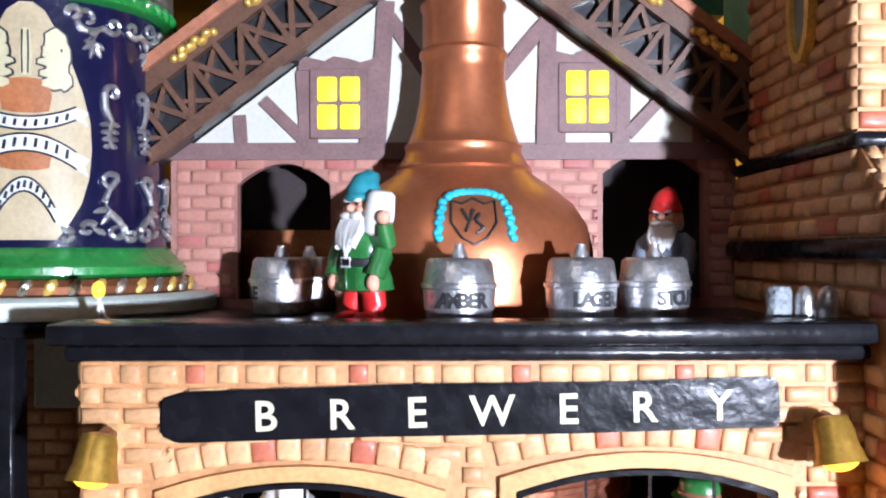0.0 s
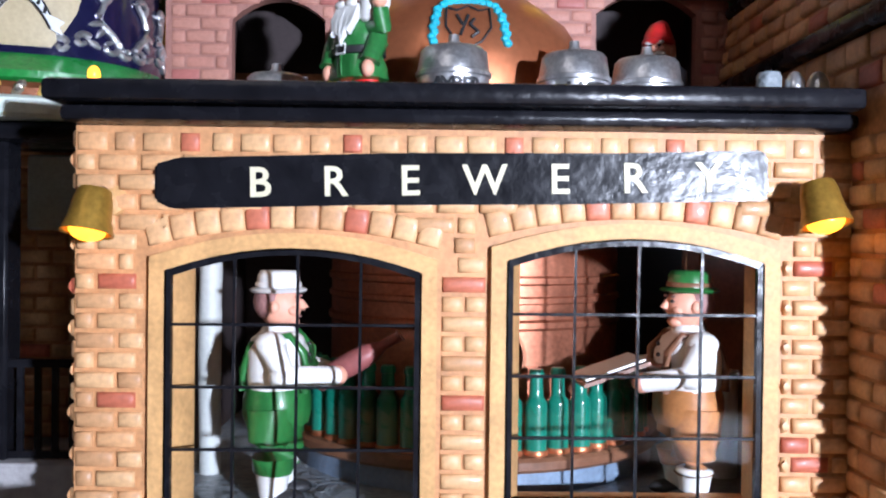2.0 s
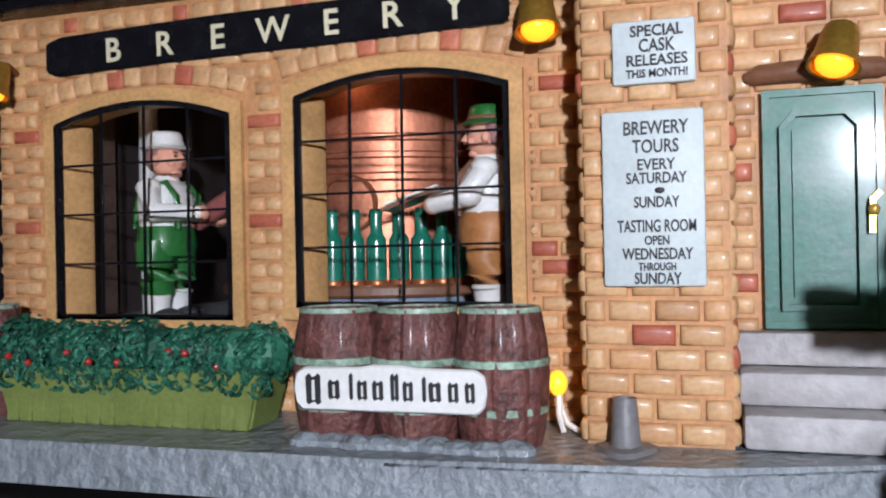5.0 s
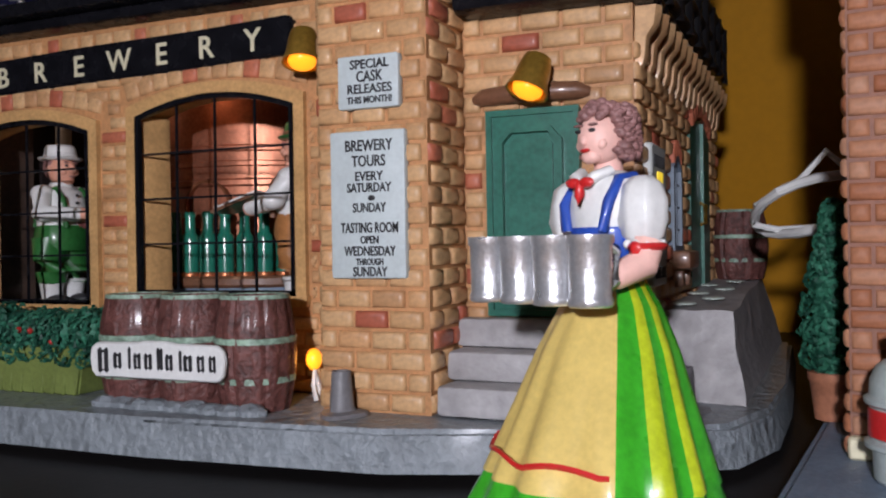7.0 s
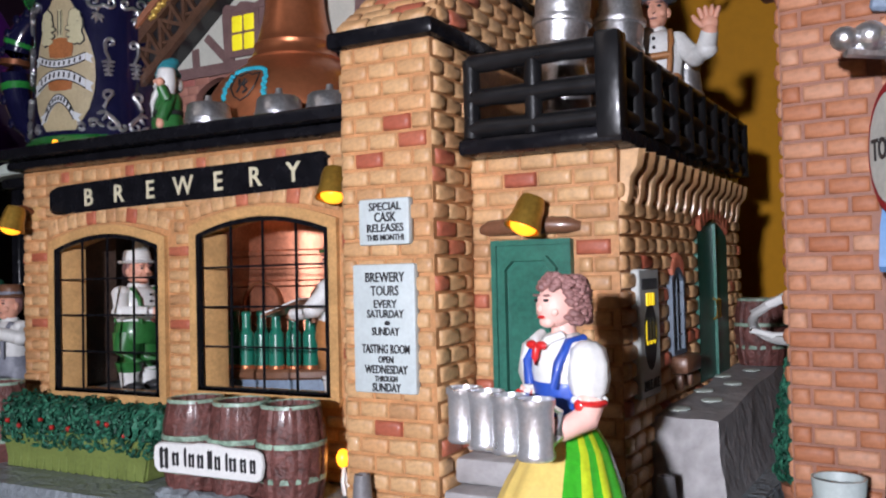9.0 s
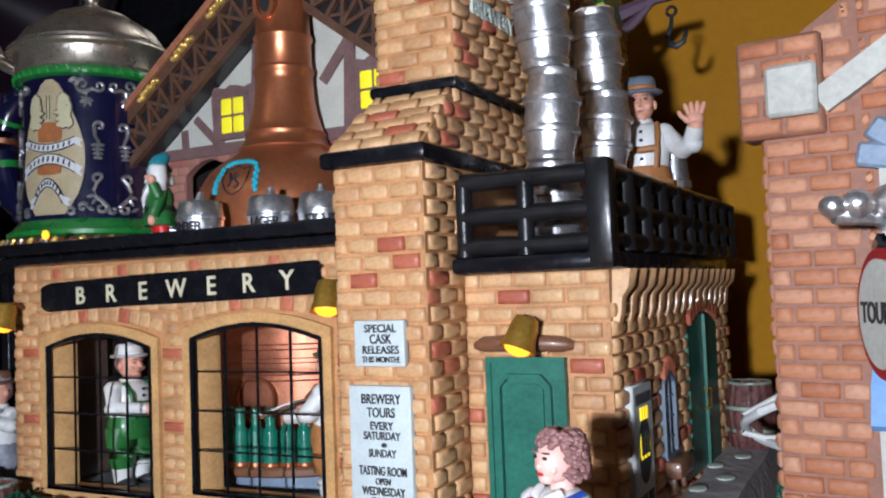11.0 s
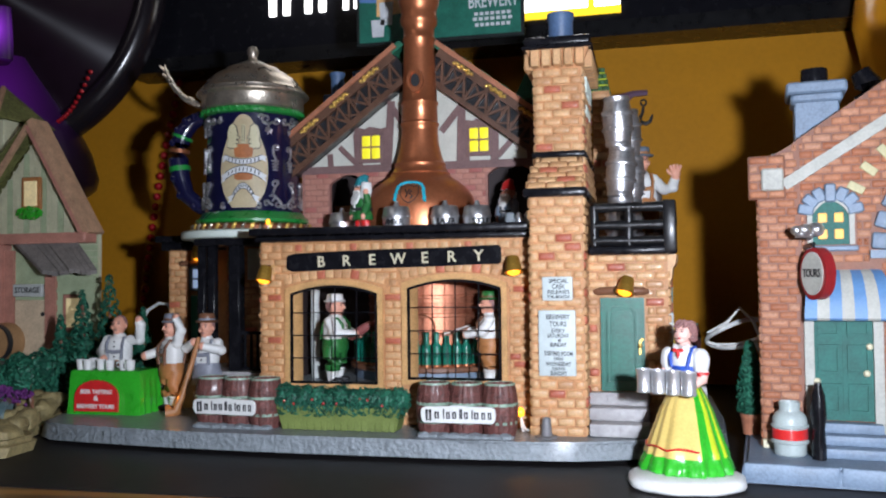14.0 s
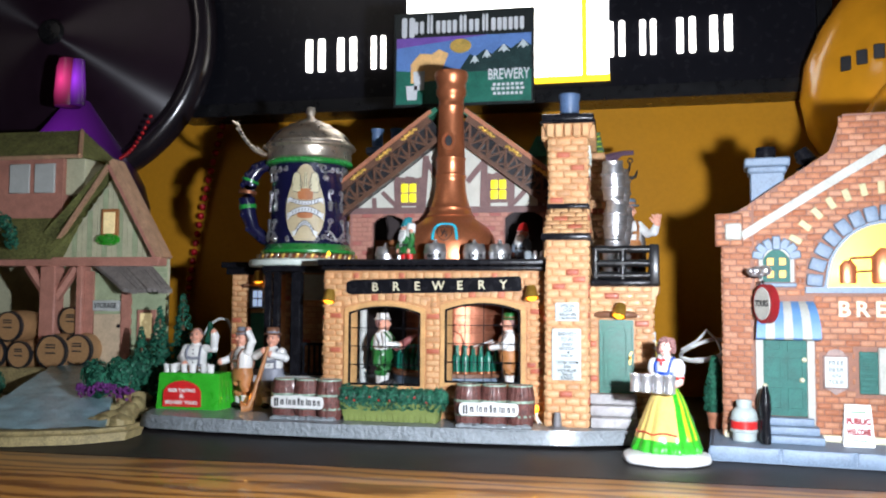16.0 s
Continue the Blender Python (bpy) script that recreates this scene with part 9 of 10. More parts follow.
# beam, posts and brace of the open front
bm = bmn()
box(bm, -0.62, -0.245, 0.2545, 0.2690, 0.1165, 0.1240, bev=0.001)
part("eave_beam", bm, barn_pink, mill, "pink-brown timber beam")
for x in (-0.348, -0.318):
    bm = bmn()
    box(bm, x - 0.0075 if x < -0.33 else x - 0.003, x + 0.0075 if x < -0.33 else x + 0.003, 0.2545, 0.2680, 0.0300, 0.1165, bev=0.001)
    part("post", bm, barn_pink, mill)
bm = bmn()
tube(bm, [(-0.370, 0.260, 0.1160), (-0.350, 0.260, 0.0900)], 0.0042, 6)
tube(bm, [(-0.324, 0.260, 0.1160), (-0.344, 0.260, 0.0880)], 0.0042, 6)
part("brace", bm, barn_pink, mill)
bm = bmn()
box(bm, -0.62, -0.3452, 0.330, 0.336, 0.030, 0.122)
part("back_wall", bm, barn_cream, mill)
# gable window
bm = bmn()
box(bm, -0.3065, -0.2905, 0.2660, 0.2690, 0.1420, 0.1660, bev=0.0006)
mwn = part("gable_window", bm, leather_tan, mill, "small lit window with a green box")
bm = bmn()
box(bm, -0.3038, -0.2930, 0.2650, 0.2664, 0.1445, 0.1630, bev=0.0004)
part("pane", bm, cream_window, mwn)
bm = bmn()
rnd = random.Random(2)
leafage(bm, rnd, (-0.2975, 0.264, 0.1395), (0.0105, 0.004, 0.0045), 160, 0.0018)
part("window_box", bm, lime_paint, mwn, kind="stuff", smooth=0)
# shed with sloping roof, door and window
SH = frame_at((-0.006, 0.262, 0), (1, 0, 0), (0, -1, 0))
bm = bmn()
prism(bm, [(-0.306, 0.030), (-0.2360, 0.030), (-0.2360, 0.0880), (-0.306, 0.1130)], -0.006, 0.0, SH)
shed = part("shed", bm, barn_siding, mill, "lean-to shed with a plank door marked STORAGE")
for k in range(14):
    z = 0.0335 + k * 0.0043
    bm = bmn()
    prism(bm, [(-0.2660, z), (-0.2355, z), (-0.2355, z + 0.0039), (-0.2660, z + 0.0039)], 0.0, 0.0008 + 0.0010 * (k % 2), SH)
    part("clapboard", bm, barn_siding, shed, smooth=0)
bm = bmn()
strip(bm, [(-0.2706, 0.030), (-0.2706, 0.097)], 0.0088, 0.0, 0.0028, SH)
strip(bm, [(-0.3062, 0.030), (-0.3062, 0.112)], 0.0090, 0.0, 0.0028, SH)
part("corner_board", bm, barn_pink, shed)
bm = bmn()
box(bm, -0.3012, -0.2755, 0.0310, 0.0760, 0.0, 0.0016, bev=0.0005, m=SH)
sd = part("shed_door", bm, door_buff, shed, "pale plank door")
for u, z in ((-0.2772, 0.066), (-0.2990, 0.046)):
    bm = bmn()
    ball(bm, SH @ Vector((u, z, 0.002)), 0.0016, n=8, rings=5)
    part("latch", bm, black_iron, sd)
bm = bmn()
box(bm, -0.3012, -0.2768, 0.0785, 0.0875, 0.0, 0.0036, bev=0.0005, m=SH)
ssg = part("shed_sign", bm, poster_grey, shed, "grey sign lettered STORAGE")
part("sign_lettering", lettering("STORAGE", 0.0058, SH @ Matrix.Translation((-0.2890, 0.0830, 0.0038)), 0.0001, 0.0001, width=0.0205), ink, ssg, smooth=0)
bm = bmn()
box(bm, -0.2598, -0.2430, 0.0535, 0.0800, 0.0, 0.0034, bev=0.0005, m=SH)
sw = part("shed_window", bm, barn_pink, shed)
bm = bmn()
box(bm, -0.2568, -0.2460, 0.0565, 0.0772, 0.0026, 0.0040, bev=0.0003, m=SH)
part("pane", bm, cream_window, sw)
for k in range(10):
    bm = bmn()
    q0, q1 = k / 10, (k + 0.93) / 10
    drop = 0.0016 * sway(k, 4)
    top = [Vector((-0.3120 + 0.0530 * q, 0.2625, 0.1205)) for q in (q0, q1)]
    low = [Vector((-0.2660 + 0.0440 * q, 0.2370 - drop, 0.0955 + 0.002 * sway(k, 8))) for q in (q0, q1)]
    corner = [top[0], top[1], low[1], low[0]]
    up = [bm.verts.new(p + Vector((0, 0, 0.0012 + 0.0006 * sway(k, 2)))) for p in corner]
    dn = [bm.verts.new(p - Vector((0, 0, 0.0018))) for p in corner]
    bm.faces.new(up)
    bm.faces.new(dn[::-1])
    for i in range(4):
        bm.faces.new((dn[i], dn[(i + 1) % 4], up[(i + 1) % 4], up[i]))
    bmesh.ops.recalc_face_normals(bm, faces=bm.faces)
    part("roof_board", bm, shed_grey, shed, smooth=0)
# casks lying in the open front
for k, (x, y, z, r) in enumerate(((-0.373, 0.272, 0.0670, 0.0135), (-0.387, 0.272, 0.0445, 0.0130), (-0.362, 0.272, 0.0435, 0.0120), (-0.327, 0.290, 0.0720, 0.0125), (-0.332, 0.272, 0.0465, 0.0150), (-0.3120, 0.278, 0.0480, 0.0140))):
    t = thing("lying_cask", "light wooden cask lying on its side with a dark hoop", "cask", group="casks lying in the mill", local=True)
    bm = bmn()
    lathe(bm, [(r * 0.9, 0), (r, 0.010), (r, 0.022), (r * 0.9, 0.032)], n=24)
    part("body", bm, cask_end, t)
    bm = bmn()
    lathe(bm, [(r * 0.9, 0.0285), (r * 0.965, 0.0290), (r * 0.945, 0.0325), (r * 0.86, 0.0328), (r * 0.84, 0.0318)], n=24)
    part("hoop", bm, black_iron, t, "black hoop")
    bm = bmn()
    lathe(bm, [(r * 0.78, 0.0318), (r * 0.78, 0.0326)], n=24)
    part("head", bm, cask_end, t, "pale round head")
    bm = bmn()
    for w in (0.35, -0.1, 0.2):
        box(bm, -0.3 * r, 0.3 * r, w * r, w * r + 0.0012, 0.0326, 0.0330)
    part("head_mark", bm, ink, t)
    t.matrix_basis = Matrix.Translation((x, y, z - 0.002)) @ Matrix.Rotation(radians(90), 4, "X")
# pond base, stones and vines
bm = bmn()
pts = [(-0.62, 0.040), (-0.40, 0.040), (-0.30, 0.046), (-0.23, 0.060), (-0.196, 0.076), (-0.1775, 0.098), (-0.1790, 0.120), (-0.2030, 0.138), (-0.2165, 0.20), (-0.218, 0.35), (-0.62, 0.35)]
lo = [bm.verts.new((x, y, 0.0)) for x, y in pts]
hi = [bm.verts.new((x * 0.995, y + 0.004, 0.008 + 0.0 * x)) for x, y in pts]
bm.faces.new(hi)
bm.faces.new(lo[::-1])
for i in range(len(pts)):
    j = (i + 1) % len(pts)
    bm.faces.new((lo[i], lo[j], hi[j], hi[i]))
bmesh.ops.recalc_face_normals(bm, faces=bm.faces)
bmesh.ops.bevel(bm, geom=[e for e in bm.edges if all(v.co.z > 0.007 for v in e.verts)], offset=0.003, segments=3, affect="EDGES")
base = part("pond_base", bm, moss_stone, mill, "blue-grey water base with a mossy rim")
bm = bmn()
vs = [bm.verts.new(p) for p in ((-0.268, 0.058, 0.0088), (-0.186, 0.090, 0.0088), (-0.276, 0.252, 0.034), (-0.336, 0.252, 0.034), (-0.336, 0.252, 0.0082), (-0.276, 0.252, 0.0082))]
for f in ((0, 1, 2, 3), (0, 4, 5, 1), (1, 5, 2), (3, 2, 5, 4), (0, 3, 4)):
    bm.faces.new([vs[i] for i in f])
bmesh.ops.subdivide_edges(bm, edges=bm.edges, cuts=14, use_grid_fill=True)
for v in bm.verts:
    v.co.z += 0.0016 * abs(noise.noise(v.co * 150)) + 0.0010 * noise.noise(v.co * 60)
bmesh.ops.recalc_face_normals(bm, faces=bm.faces)
part("waterway", bm, pond_blue, mill, "pale blue sloping path")
bm = bmn()
box(bm, -0.62, -0.222, 0.238, 0.345, 0.0078, 0.0310, bev=0.003)
part("bank", bm, moss_stone, mill, "mossy stone bank")
rnd = random.Random(6)
bm = bmn()
for k in range(40):
    y = rnd.uniform(0.106, 0.205)
    x = -0.191 - 0.40 * (y - 0.106) + rnd.uniform(-0.014, 0.004)
    ball(bm, (x, y, 0.008 + 0.06 * (y - 0.10)), (rnd.uniform(0.005, 0.010), rnd.uniform(0.005, 0.009), rnd.uniform(0.003, 0.007)), n=10, rings=6)
for k in range(26):
    x, y = rnd.uniform(-0.40, -0.300), rnd.uniform(0.085, 0.20)
    x -= 0.05 * max(0, (y - 0.09) / 0.13)
    ball(bm, (x, y, 0.009 + 0.05 * max(0, y - 0.14)), (rnd.uniform(0.005, 0.010), rnd.uniform(0.005, 0.008), rnd.uniform(0.005, 0.010)), n=8, rings=5)
for v in bm.verts:
    v.co += 0.0022 * noise.noise_vector(v.co * 130)
part("rockery", bm, moss_stone, mill, "mossy rocks", kind="stuff")
vines = thing("vine_row", "green grape vines with purple clusters on mossy rocks", "shrubs", at=(-0.225, 0.16, 0.01), group="vine rows")
bm = bmn()
for k, (x, y, z) in enumerate(((-0.238, 0.158, 0.034), (-0.224, 0.164, 0.036), (-0.211, 0.168, 0.038), (-0.231, 0.153, 0.030), (-0.217, 0.158, 0.033))):
    ball(bm, (x, y, z), (0.007, 0.006, 0.008), n=8, rings=5)
    leafage(bm, rnd, (x, y, z), (0.0092, 0.0080, 0.0115), 260, 0.0022)
part("foliage", bm, leaf, vines, kind="stuff", smooth=0)
for k in range(9):
    bm = bmn()
    c = Vector((-0.243 + 0.0045 * k, 0.146 + 0.004 * sway(k, 3), 0.026 + 0.012 * abs(sway(k, 5))))
    for j in range(22):
        ball(bm, c + Vector((rnd.gauss(0, 0.0015), rnd.gauss(0, 0.001), -abs(rnd.gauss(0, 0.003)))), 0.0011, n=6, rings=4)
    part("grape_bunch", bm, grape, vines, kind="stuff")
for k in range(4):
    bm = bmn()
    x = -0.239 + 0.0095 * k
    tube(bm, [(x, 0.156, 0.006), (x + 0.001, 0.157, 0.016), (x - 0.001, 0.159, 0.030)], [0.0016, 0.0012, 0.001], 6)
    part("vine_stem", bm, brown_paint, vines)
vines2 = thing("vine_row", "dark green shrubs with purple clusters by the bank", "shrubs", at=(-0.37, 0.19, 0.01), group="vine rows")
bm = bmn()
for x, y, z in ((-0.385, 0.190, 0.034), (-0.368, 0.185, 0.026), (-0.400, 0.195, 0.040), (-0.352, 0.192, 0.022)):
    ball(bm, (x, y, z), (0.008, 0.007, 0.009), n=8, rings=5)
    leafage(bm, rnd, (x, y, z), (0.0125, 0.0110, 0.0135), 230, 0.0026)
part("foliage", bm, leaf, vines2, kind="stuff", smooth=0)
for k in range(6):
    bm = bmn()
    c = Vector((-0.39 + 0.0075 * k, 0.172, 0.022 + 0.008 * abs(sway(k, 5))))
    for j in range(14):
        ball(bm, c + Vector((rnd.gauss(0, 0.0016), rnd.gauss(0, 0.001), -abs(rnd.gauss(0, 0.003)))), 0.0012, n=6, rings=4)
    part("grape_bunch", bm, grape, vines2, kind="stuff")


def conifer(x, y, z0, h, r, seed):
    t = thing("conifer", "small dark green model fir tree", "tree", at=(x, y, z0), group="fir trees")
    rnd = random.Random(seed)
    bm = bmn()
    tube(bm, [(x, y, z0), (x + 0.0005, y, z0 + h * 0.5), (x, y, z0 + h * 0.96)], [0.0020, 0.0014, 0.0005], 7)
    trunk = part("trunk", bm, brown_paint, t)
    bm = bmn()
    for k in range(11):
        q = k / 10
        rr = r * (1 - 0.88 * q) * (1 + 0.18 * sway(k, seed))
        leafage(bm, rnd, (x, y, z0 + h * (0.08 + 0.88 * q)), (rr, rr, h * 0.055), int(120 * (1 - 0.7 * q)) + 14, 0.0030 * (1 - 0.45 * q))
    part("crown", bm, pine, t, kind="stuff", smooth=0)


conifer(-0.2100, 0.232, 0.008, 0.084, 0.0185, 21)
conifer(-0.2275, 0.228, 0.008, 0.074, 0.0165, 22)
conifer(-0.2410, 0.224, 0.008, 0.058, 0.0130, 24)
conifer(-0.1930, 0.245, 0.008, 0.062, 0.0130, 23)
# sign board with wreath on the far roof
bm = bmn()
box(bm, -0.420, -0.385, 0.238, 0.241, 0.129, 0.152, bev=0.001)
rs = solid("roof_sign", bm, ribbon_white, "white roof sign with purple bars in a green wreath", "sign")
bm = bmn()
rnd = random.Random(12)
for k in range(9):
    a = math.pi * k / 8
    leafage(bm, rnd, (-0.400 + 0.028 * math.cos(a), 0.240, 0.136 + 0.024 * math.sin(a)), (0.006, 0.004, 0.006), 60, 0.0024)
solid("wreath", bm, leaf, "green leafy wreath on the mossy roof", "wreath", kind="stuff", smooth=0)
# cask behind the side wall of the brewery
t = thing("cask", "dark red-brown wooden cask with worn green hoops on the landing", "cask", group="casks in front of the brewery", local=True)
bm = bmn()
cask_body(bm, 0.0094, 0.0240, 9)
part("body", bm, cask_wood, t)
cask_hoops(t, 0.0094, 0.0240)
t.matrix_basis = pose(0.1635, 0.302, 0.0334, 0, 0, 20)

# ---- background: lit sign, card, disc, beads, yellow balloon ----
BS = frame_at((0, 0.425, 0), (1, 0, 0), (0, -1, 0)) @ Matrix.Translation((0.02, 0.2800, 0)) @ Matrix.Rotation(radians(0.4), 4, "Z")
screen = thing("lit_sign", "large black framed sign with glowing white marks", "illuminated sign", at=(0.02, 0.44, 0.28))
bm = bmn()
box(bm, -0.330, 0.290, 0.012, 0.36, -0.030, 0.0, m=BS)
part("panel", bm, screen_black, screen)
bm = bmn()
for a in ([(-0.336, 0.006), (0.296, 0.006)], [(-0.336, 0.36), (0.296, 0.36)], [(-0.336, 0.0), (-0.336, 0.366)], [(0.296, 0.0), (0.296, 0.366)]):
    strip(bm, a, 0.013, -0.034, 0.006, BS)
part("sign_frame", bm, frame_black, screen, "black frame")
for u, w in ((-0.191, 0.020), (-0.1575, 0.020), (-0.1245, 0.015), (0.110, 0.016), (0.1395, 0.015), (0.1745, 0.017), (0.206, 0.020)):
    bm = bmn()
    for q in (-0.33, 0.33):
        box(bm, u + w * (q - 0.17), u + w * (q + 0.17), 0.042, 0.076, 0.0, 0.003, bev=0.001, m=BS)
    part("glowing_mark", bm, lit_white, screen, "glowing white letter bars")
bm = bmn()
box(bm, 0.0, 0.103, 0.022, 0.30, 0.0, 0.002, m=BS)
part("glowing_panel", bm, lit_white, screen, "bright white glowing panel")
bm = bmn()
strip(bm, [(-0.002, 0.022), (0.1035, 0.022)], 0.006, 0.002, 0.004, BS)
strip(bm, [(0.080, 0.022), (0.080, 0.30)], 0.005, 0.002, 0.004, BS)
part("panel_edge", bm, lit_yellow, screen, "yellow glowing edge")
bm = bmn()
box(bm, -0.095, 0.0, 0.085, 0.30, 0.0, 0.002, m=BS)
part("glowing_panel", bm, lit_white, screen)

card = thing("picture_card", "glossy brewery picture card with mountains behind the kettle", "picture", at=(0.0045, 0.29, 0.25))
CF = frame_at((0.0045, 0.290, 0.2900), (1, 0, 0), (0, -1, 0))
bm = bmn()
box(bm, -0.0590, 0.0590, -0.0400, 0.0400, -0.0020, 0.0, bev=0.0006, m=CF)
part("backing", bm, card_black, card)
for nm, poly, w, mt in (("sky", [(-0.0565, -0.012), (0.0565, -0.012), (0.0565, 0.0185), (-0.0565, 0.0185)], 0.0003, card_sky), ("dusk", [(-0.0565, 0.010), (0.02, 0.0185), (-0.0565, 0.0185)], 0.0005, card_violet),
                        ("glow", [(-0.044, -0.020), (-0.022, -0.018), (-0.016, -0.006), (-0.012, 0.004), (-0.020, 0.008), (-0.026, 0.004), (-0.036, 0.005), (-0.044, -0.004)], 0.0007, card_orange),
                        ("meadow", [(-0.0565, -0.0375), (0.0565, -0.0375), (0.0565, -0.006), (0.03, -0.010), (-0.01, -0.013), (-0.0565, -0.009)], 0.0006, card_green),
                        ("mountain_range", [(-0.004, -0.012), (0.006, 0.003), (0.010, 0.0), (0.018, 0.006), (0.024, 0.002), (0.034, 0.010), (0.040, 0.006), (0.050, 0.013), (0.0565, 0.008), (0.0565, -0.012)], 0.0008, card_pine)):
    bm = bmn()
    prism(bm, poly, 0.0, w, CF)
    part(nm, bm, mt, card, smooth=0)
for k, (w, h) in enumerate(((0.0115, 0.019), (0.0085, 0.012), (0.005, 0.018), (0.0085, 0.012), (0.0085, 0.012), (0.006, 0.016), (0.0085, 0.012), (0.005, 0.016), (0.009, 0.012), (0.0085, 0.012), (0.0085, 0.012))):
    u = -0.0465 + 0.0093 * k
    bm = bmn()
    foot = 0.0185 if k == 0 else 0.0212
    for q in (-0.28, 0.28):
        c = u + w * q
        prism(bm, [(c - w * 0.2, foot + 0.0014), (c, foot), (c + w * 0.2, foot + 0.0014), (c + w * 0.2, foot + h * 0.86), (c, foot + h * 0.94), (c - w * 0.2, foot + h * 0.86)], 0.0, 0.0008, CF)
    part("title_bar", bm, ribbon_white, card, "white bars of the trade name", smooth=0)
part("card_lettering", lettering("BREWERY", 0.0125, CF @ Matrix.Translation((0.0380, -0.0155, 0.0009)), 0.0001, 0.0002, width=0.034), ribbon_white, card, smooth=0)
bm = bmn()
for v, w in ((-0.0235, 0.026), (-0.0270, 0.028), (-0.0310, 0.025)):
    for k in range(7):
        box(bm, 0.038 - w / 2 + w / 7 * k, 0.038 - w / 2 + w / 7 * (k + 0.7), v - 0.0011, v + 0.0011, 0.0, 0.0009, m=CF)
part("small_bars", bm, ribbon_white, card, smooth=0)
bm = bmn()
prism(bm, [(-0.002 + 0.009 * math.cos(a * math.pi / 8), 0.010 + 0.006 * math.sin(a * math.pi / 8)) for a in range(16)], 0.0, 0.0011, CF)
part("coin", bm, gold, card, smooth=0)
for u, v, h in ((-0.0430, -0.028, 0.012), (-0.0370, -0.018, 0.016)):
    bm = bmn()
    prism(bm, [(u - 0.004, v - h / 2), (u + 0.004, v - h / 2), (u + 0.005, v + h / 2), (u - 0.005, v + h / 2)], 0.0, 0.0010, CF)
    part("painted_mug", bm, ribbon_white, card, smooth=0)

for c, v, w in ((0.010, 0.0008, 0.004), (0.020, 0.0048, 0.004), (0.034, 0.0092, 0.005), (0.050, 0.0122, 0.005)):
    bm = bmn()
    prism(bm, [(c - w, v - 0.006), (c - w * 0.3, v - 0.0040), (c, v - 0.0065), (c + w * 0.5, v - 0.0042), (c + w, v - 0.0055), (c + w * 0.1, v + 0.0006), (c - w * 0.1, v + 0.0006)], 0.0, 0.00105, CF)
    part("snow_cap", bm, sign_white, card, smooth=0)

# smoked round disc leaning at the left, with a coloured glow painted before it
disc = thing("smoked_disc", "large smoked plastic disc with a rounded rim", "disc", at=(-0.435, 0.40, 0.357))
DM = Matrix.Translation((-0.435, 0.388, 0.357)) @ Matrix.Scale(0.79, 4) @ Matrix.Rotation(radians(86), 4, "X") @ Matrix.Rotation(radians(6), 4, "Y")
bm = bmn()
lathe(bm, [(0.012, 0.030), (0.020, 0.028), (0.10, 0.014), (0.172, 0.006), (0.176, 0.004)], n=128, m=DM, close=False)
part("dish", bm, smoke_plastic, disc, smooth=60)
bm = bmn()
lathe(bm, [(0.174, -0.006), (0.1755, 0.006), (0.180, 0.0135), (0.188, 0.0165), (0.196, 0.0135), (0.203, 0.004), (0.2065, -0.007), (0.203, -0.014), (0.176, -0.012)], n=128, m=DM)
part("rim", bm, rim_gloss, disc, "glossy black rounded rim", smooth=60)
bm = bmn()
lathe(bm, [(0.004, 0.034), (0.014, 0.033), (0.018, 0.028)], n=24, m=DM)
part("hub", bm, frame_black, disc)
MLX, MLY = -0.3835, 0.345
glowlamp = thing("mood_lamp", "small violet and pink glowing mood lamp", "lamp", at=(MLX, MLY, 0.23))
# cone that carries the painted violet light spread; no lamp inside
bm = bmn()
lathe(bm, [(0.040, -0.084), (0.070, -0.060), (0.072, -0.050), (0.066, -0.028), (0.054, -0.004), (0.032, 0.026), (0.018, 0.046), (0.0115, 0.056)], (-0.022, 0, 0), 48)
shade = part("violet_glow_cone", bm, violet_glow, glowlamp, "dark cone with a fading violet glow painted on")
shade.location = (MLX, MLY + 0.030, 0.232)
bm = bmn()
lathe(bm, [(0.0120, -0.024), (0.0128, -0.014), (0.0110, 0.014), (0.0090, 0.022)], (0, 0, 0), 24)
part("pink_core", bm, pink_glow, glowlamp).location = (MLX - 0.005, MLY - 0.012, 0.297)
bm = bmn()
lathe(bm, [(0.0068, -0.024), (0.0070, -0.010), (0.0052, 0.020)], (0, 0, 0), 16)
part("violet_core", bm, violet_core, glowlamp).location = (MLX + 0.0082, MLY - 0.016, 0.297)
bm = bmn()
lathe(bm, [(0.030, 0.0), (0.030, 0.006), (0.026, 0.145), (0.030, 0.147)], (MLX, MLY + 0.030, 0.0), 24)
part("lamp_foot", bm, frame_black, glowlamp)

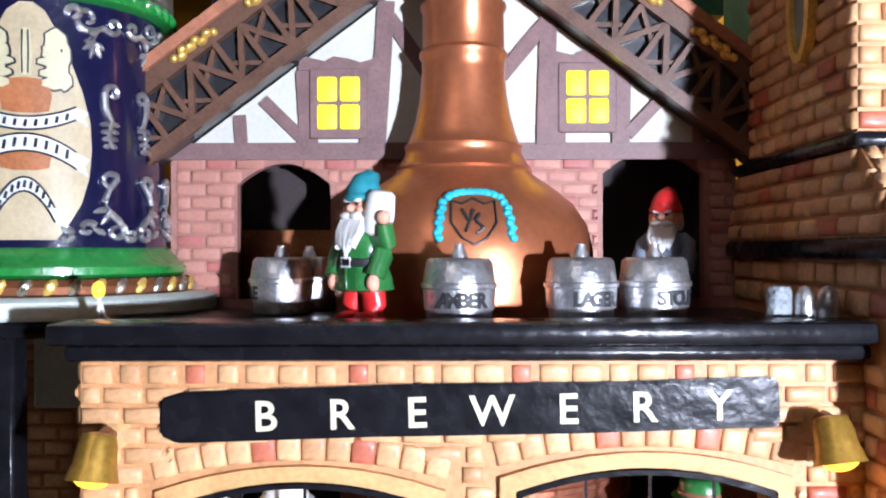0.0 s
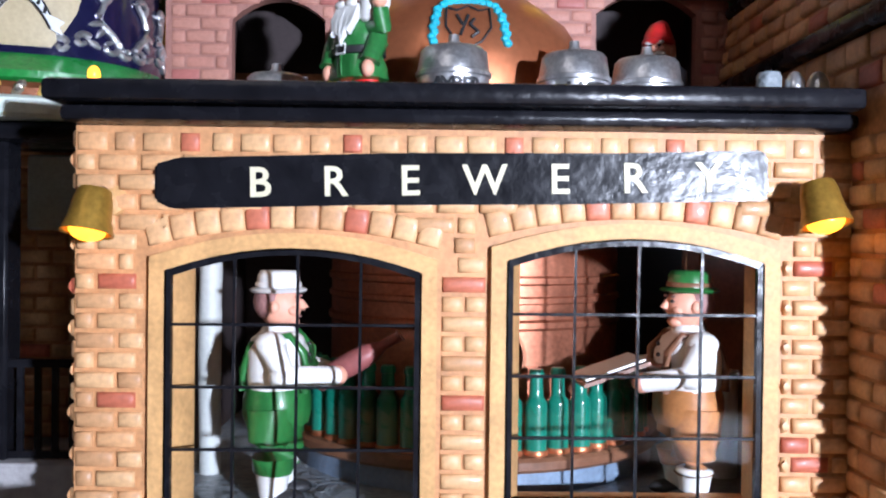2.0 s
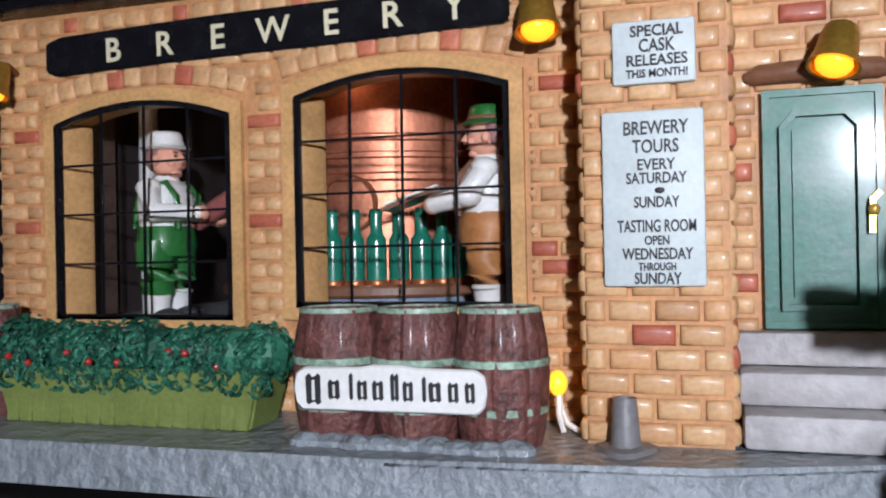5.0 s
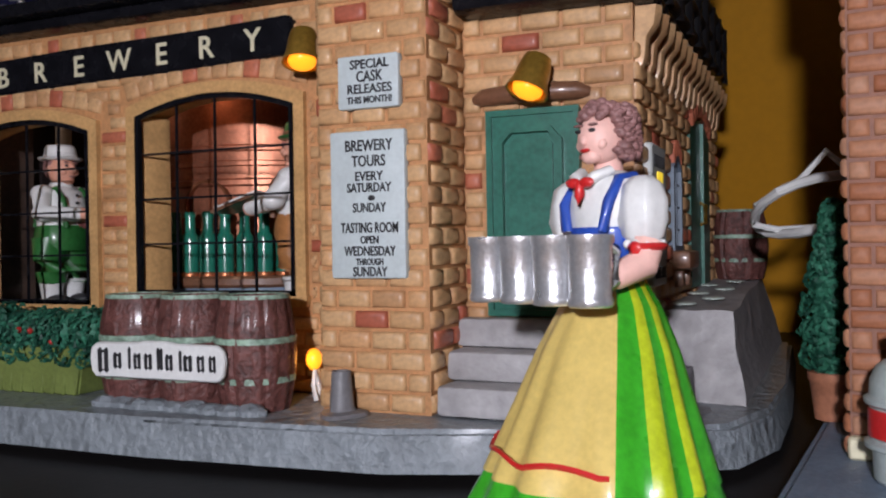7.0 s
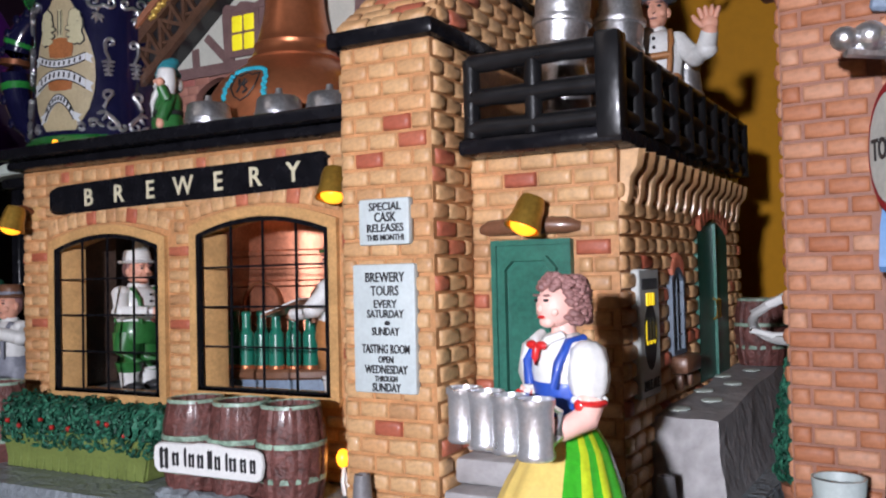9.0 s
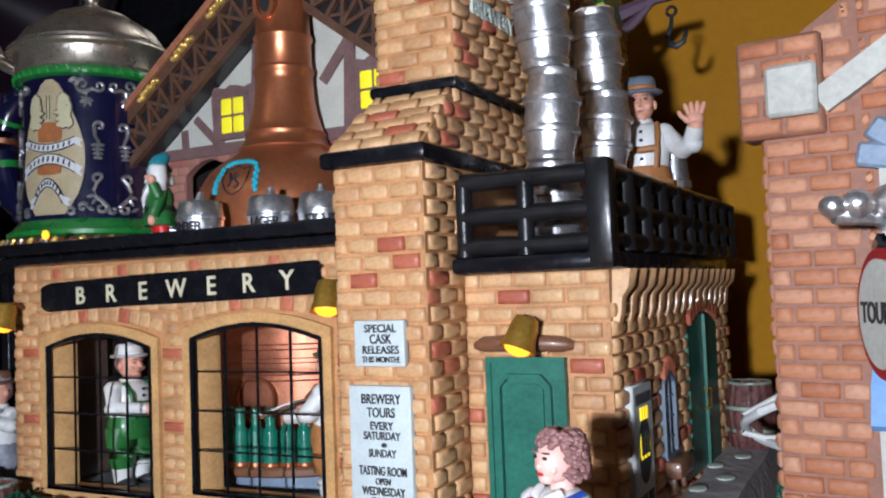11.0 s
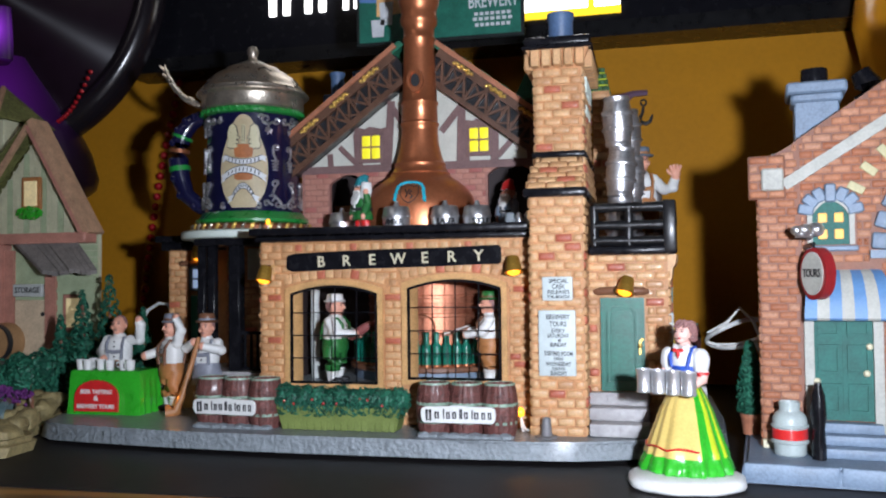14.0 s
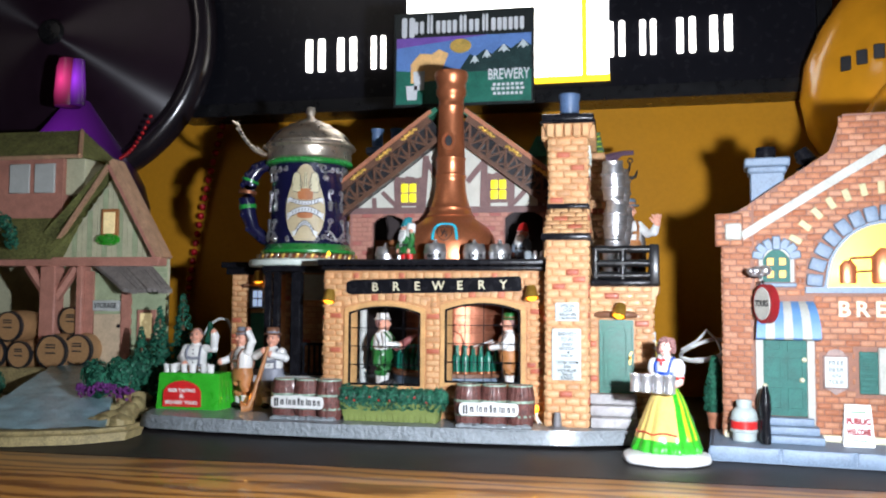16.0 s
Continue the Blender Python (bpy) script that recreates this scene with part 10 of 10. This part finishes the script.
# bead garlands
beads = thing("bead_garland", "string of dark red metallic beads hanging before the wall", "bead garland", at=(-0.26, 0.4, 0.28), group="bead garlands")
bead = None
for k in range(38):
    q = k / 21
    p = Vector((-0.2815 - 0.0404 * q - 0.0043 * math.sin(q * 3.1), 0.4493 + 0.0021 * q, 0.2836 - 0.2022 * q))
    if bead is None:
        bm = bmn()
        ball(bm, (0, 0, 0), 0.0037, n=12)
        bead = finish(bm, "bead", bead_red, 60)
    ob = new("bead", bead)
    adopt(ob, beads)
    ob.location = p
    if p.z < 0.015:
        break
beads2 = thing("bead_garland", "short string of dark red beads on the disc's rim", "bead garland", at=(-0.33, 0.37, 0.268), group="bead garlands")
for k in range(13):
    q = k / 12
    ob = new("bead", bead)
    adopt(ob, beads2)
    ob.matrix_basis = Matrix.Translation((-0.320 - 0.034 * q, 0.366, 0.268 - 0.042 * q - 0.008 * math.sin(math.pi * q))) @ Matrix.Scale(0.55, 4)
# yellow vinyl balloon
bal = thing("yellow_balloon", "glossy yellow inflated vinyl shape with black marks", "balloon", at=(0.35, 0.37, 0.2))
bm = bmn()
lathe(bm, [(0.020, 0.195), (0.040, 0.205), (0.056, 0.235), (0.062, 0.265), (0.058, 0.295), (0.046, 0.325), (0.030, 0.350), (0.016, 0.368), (0.008, 0.380)], (0.350, 0.385, 0), 36, m=Matrix.Identity(4), wob=lambda a, z: 1 + 0.05 * math.sin(4 * a + 1))
part("skin", bm, yellow_vinyl, bal)
bm = bmn()
tube(bm, [(0.300, 0.335, 0.200), (0.325, 0.325, 0.215), (0.350, 0.320, 0.245), (0.372, 0.322, 0.265)], [0.012, 0.018, 0.022, 0.016], 14)
part("fold", bm, yellow_vinyl, bal)
for k in range(5):
    bm = bmn()
    a = radians(-128 + 11.5 * k)
    m = Matrix.Translation((0.350 + 0.0625 * math.cos(a), 0.385 + 0.0625 * math.sin(a), 0.2835 + 0.003 * k)) @ Matrix.Rotation(a + math.pi / 2, 4, "Z")
    box(bm, -0.0042, 0.0042, -0.001, 0.001, -0.0060, 0.0060, bev=0.0008, m=m)
    part("mark_bar", bm, ink, bal)
bm = bmn()
lathe(bm, [(0.030, 0.0), (0.031, 0.003), (0.012, 0.010), (0.010, 0.196), (0.018, 0.2)], (0.350, 0.385, 0), 20)
part("stand", bm, frame_black, bal, "dark stand")
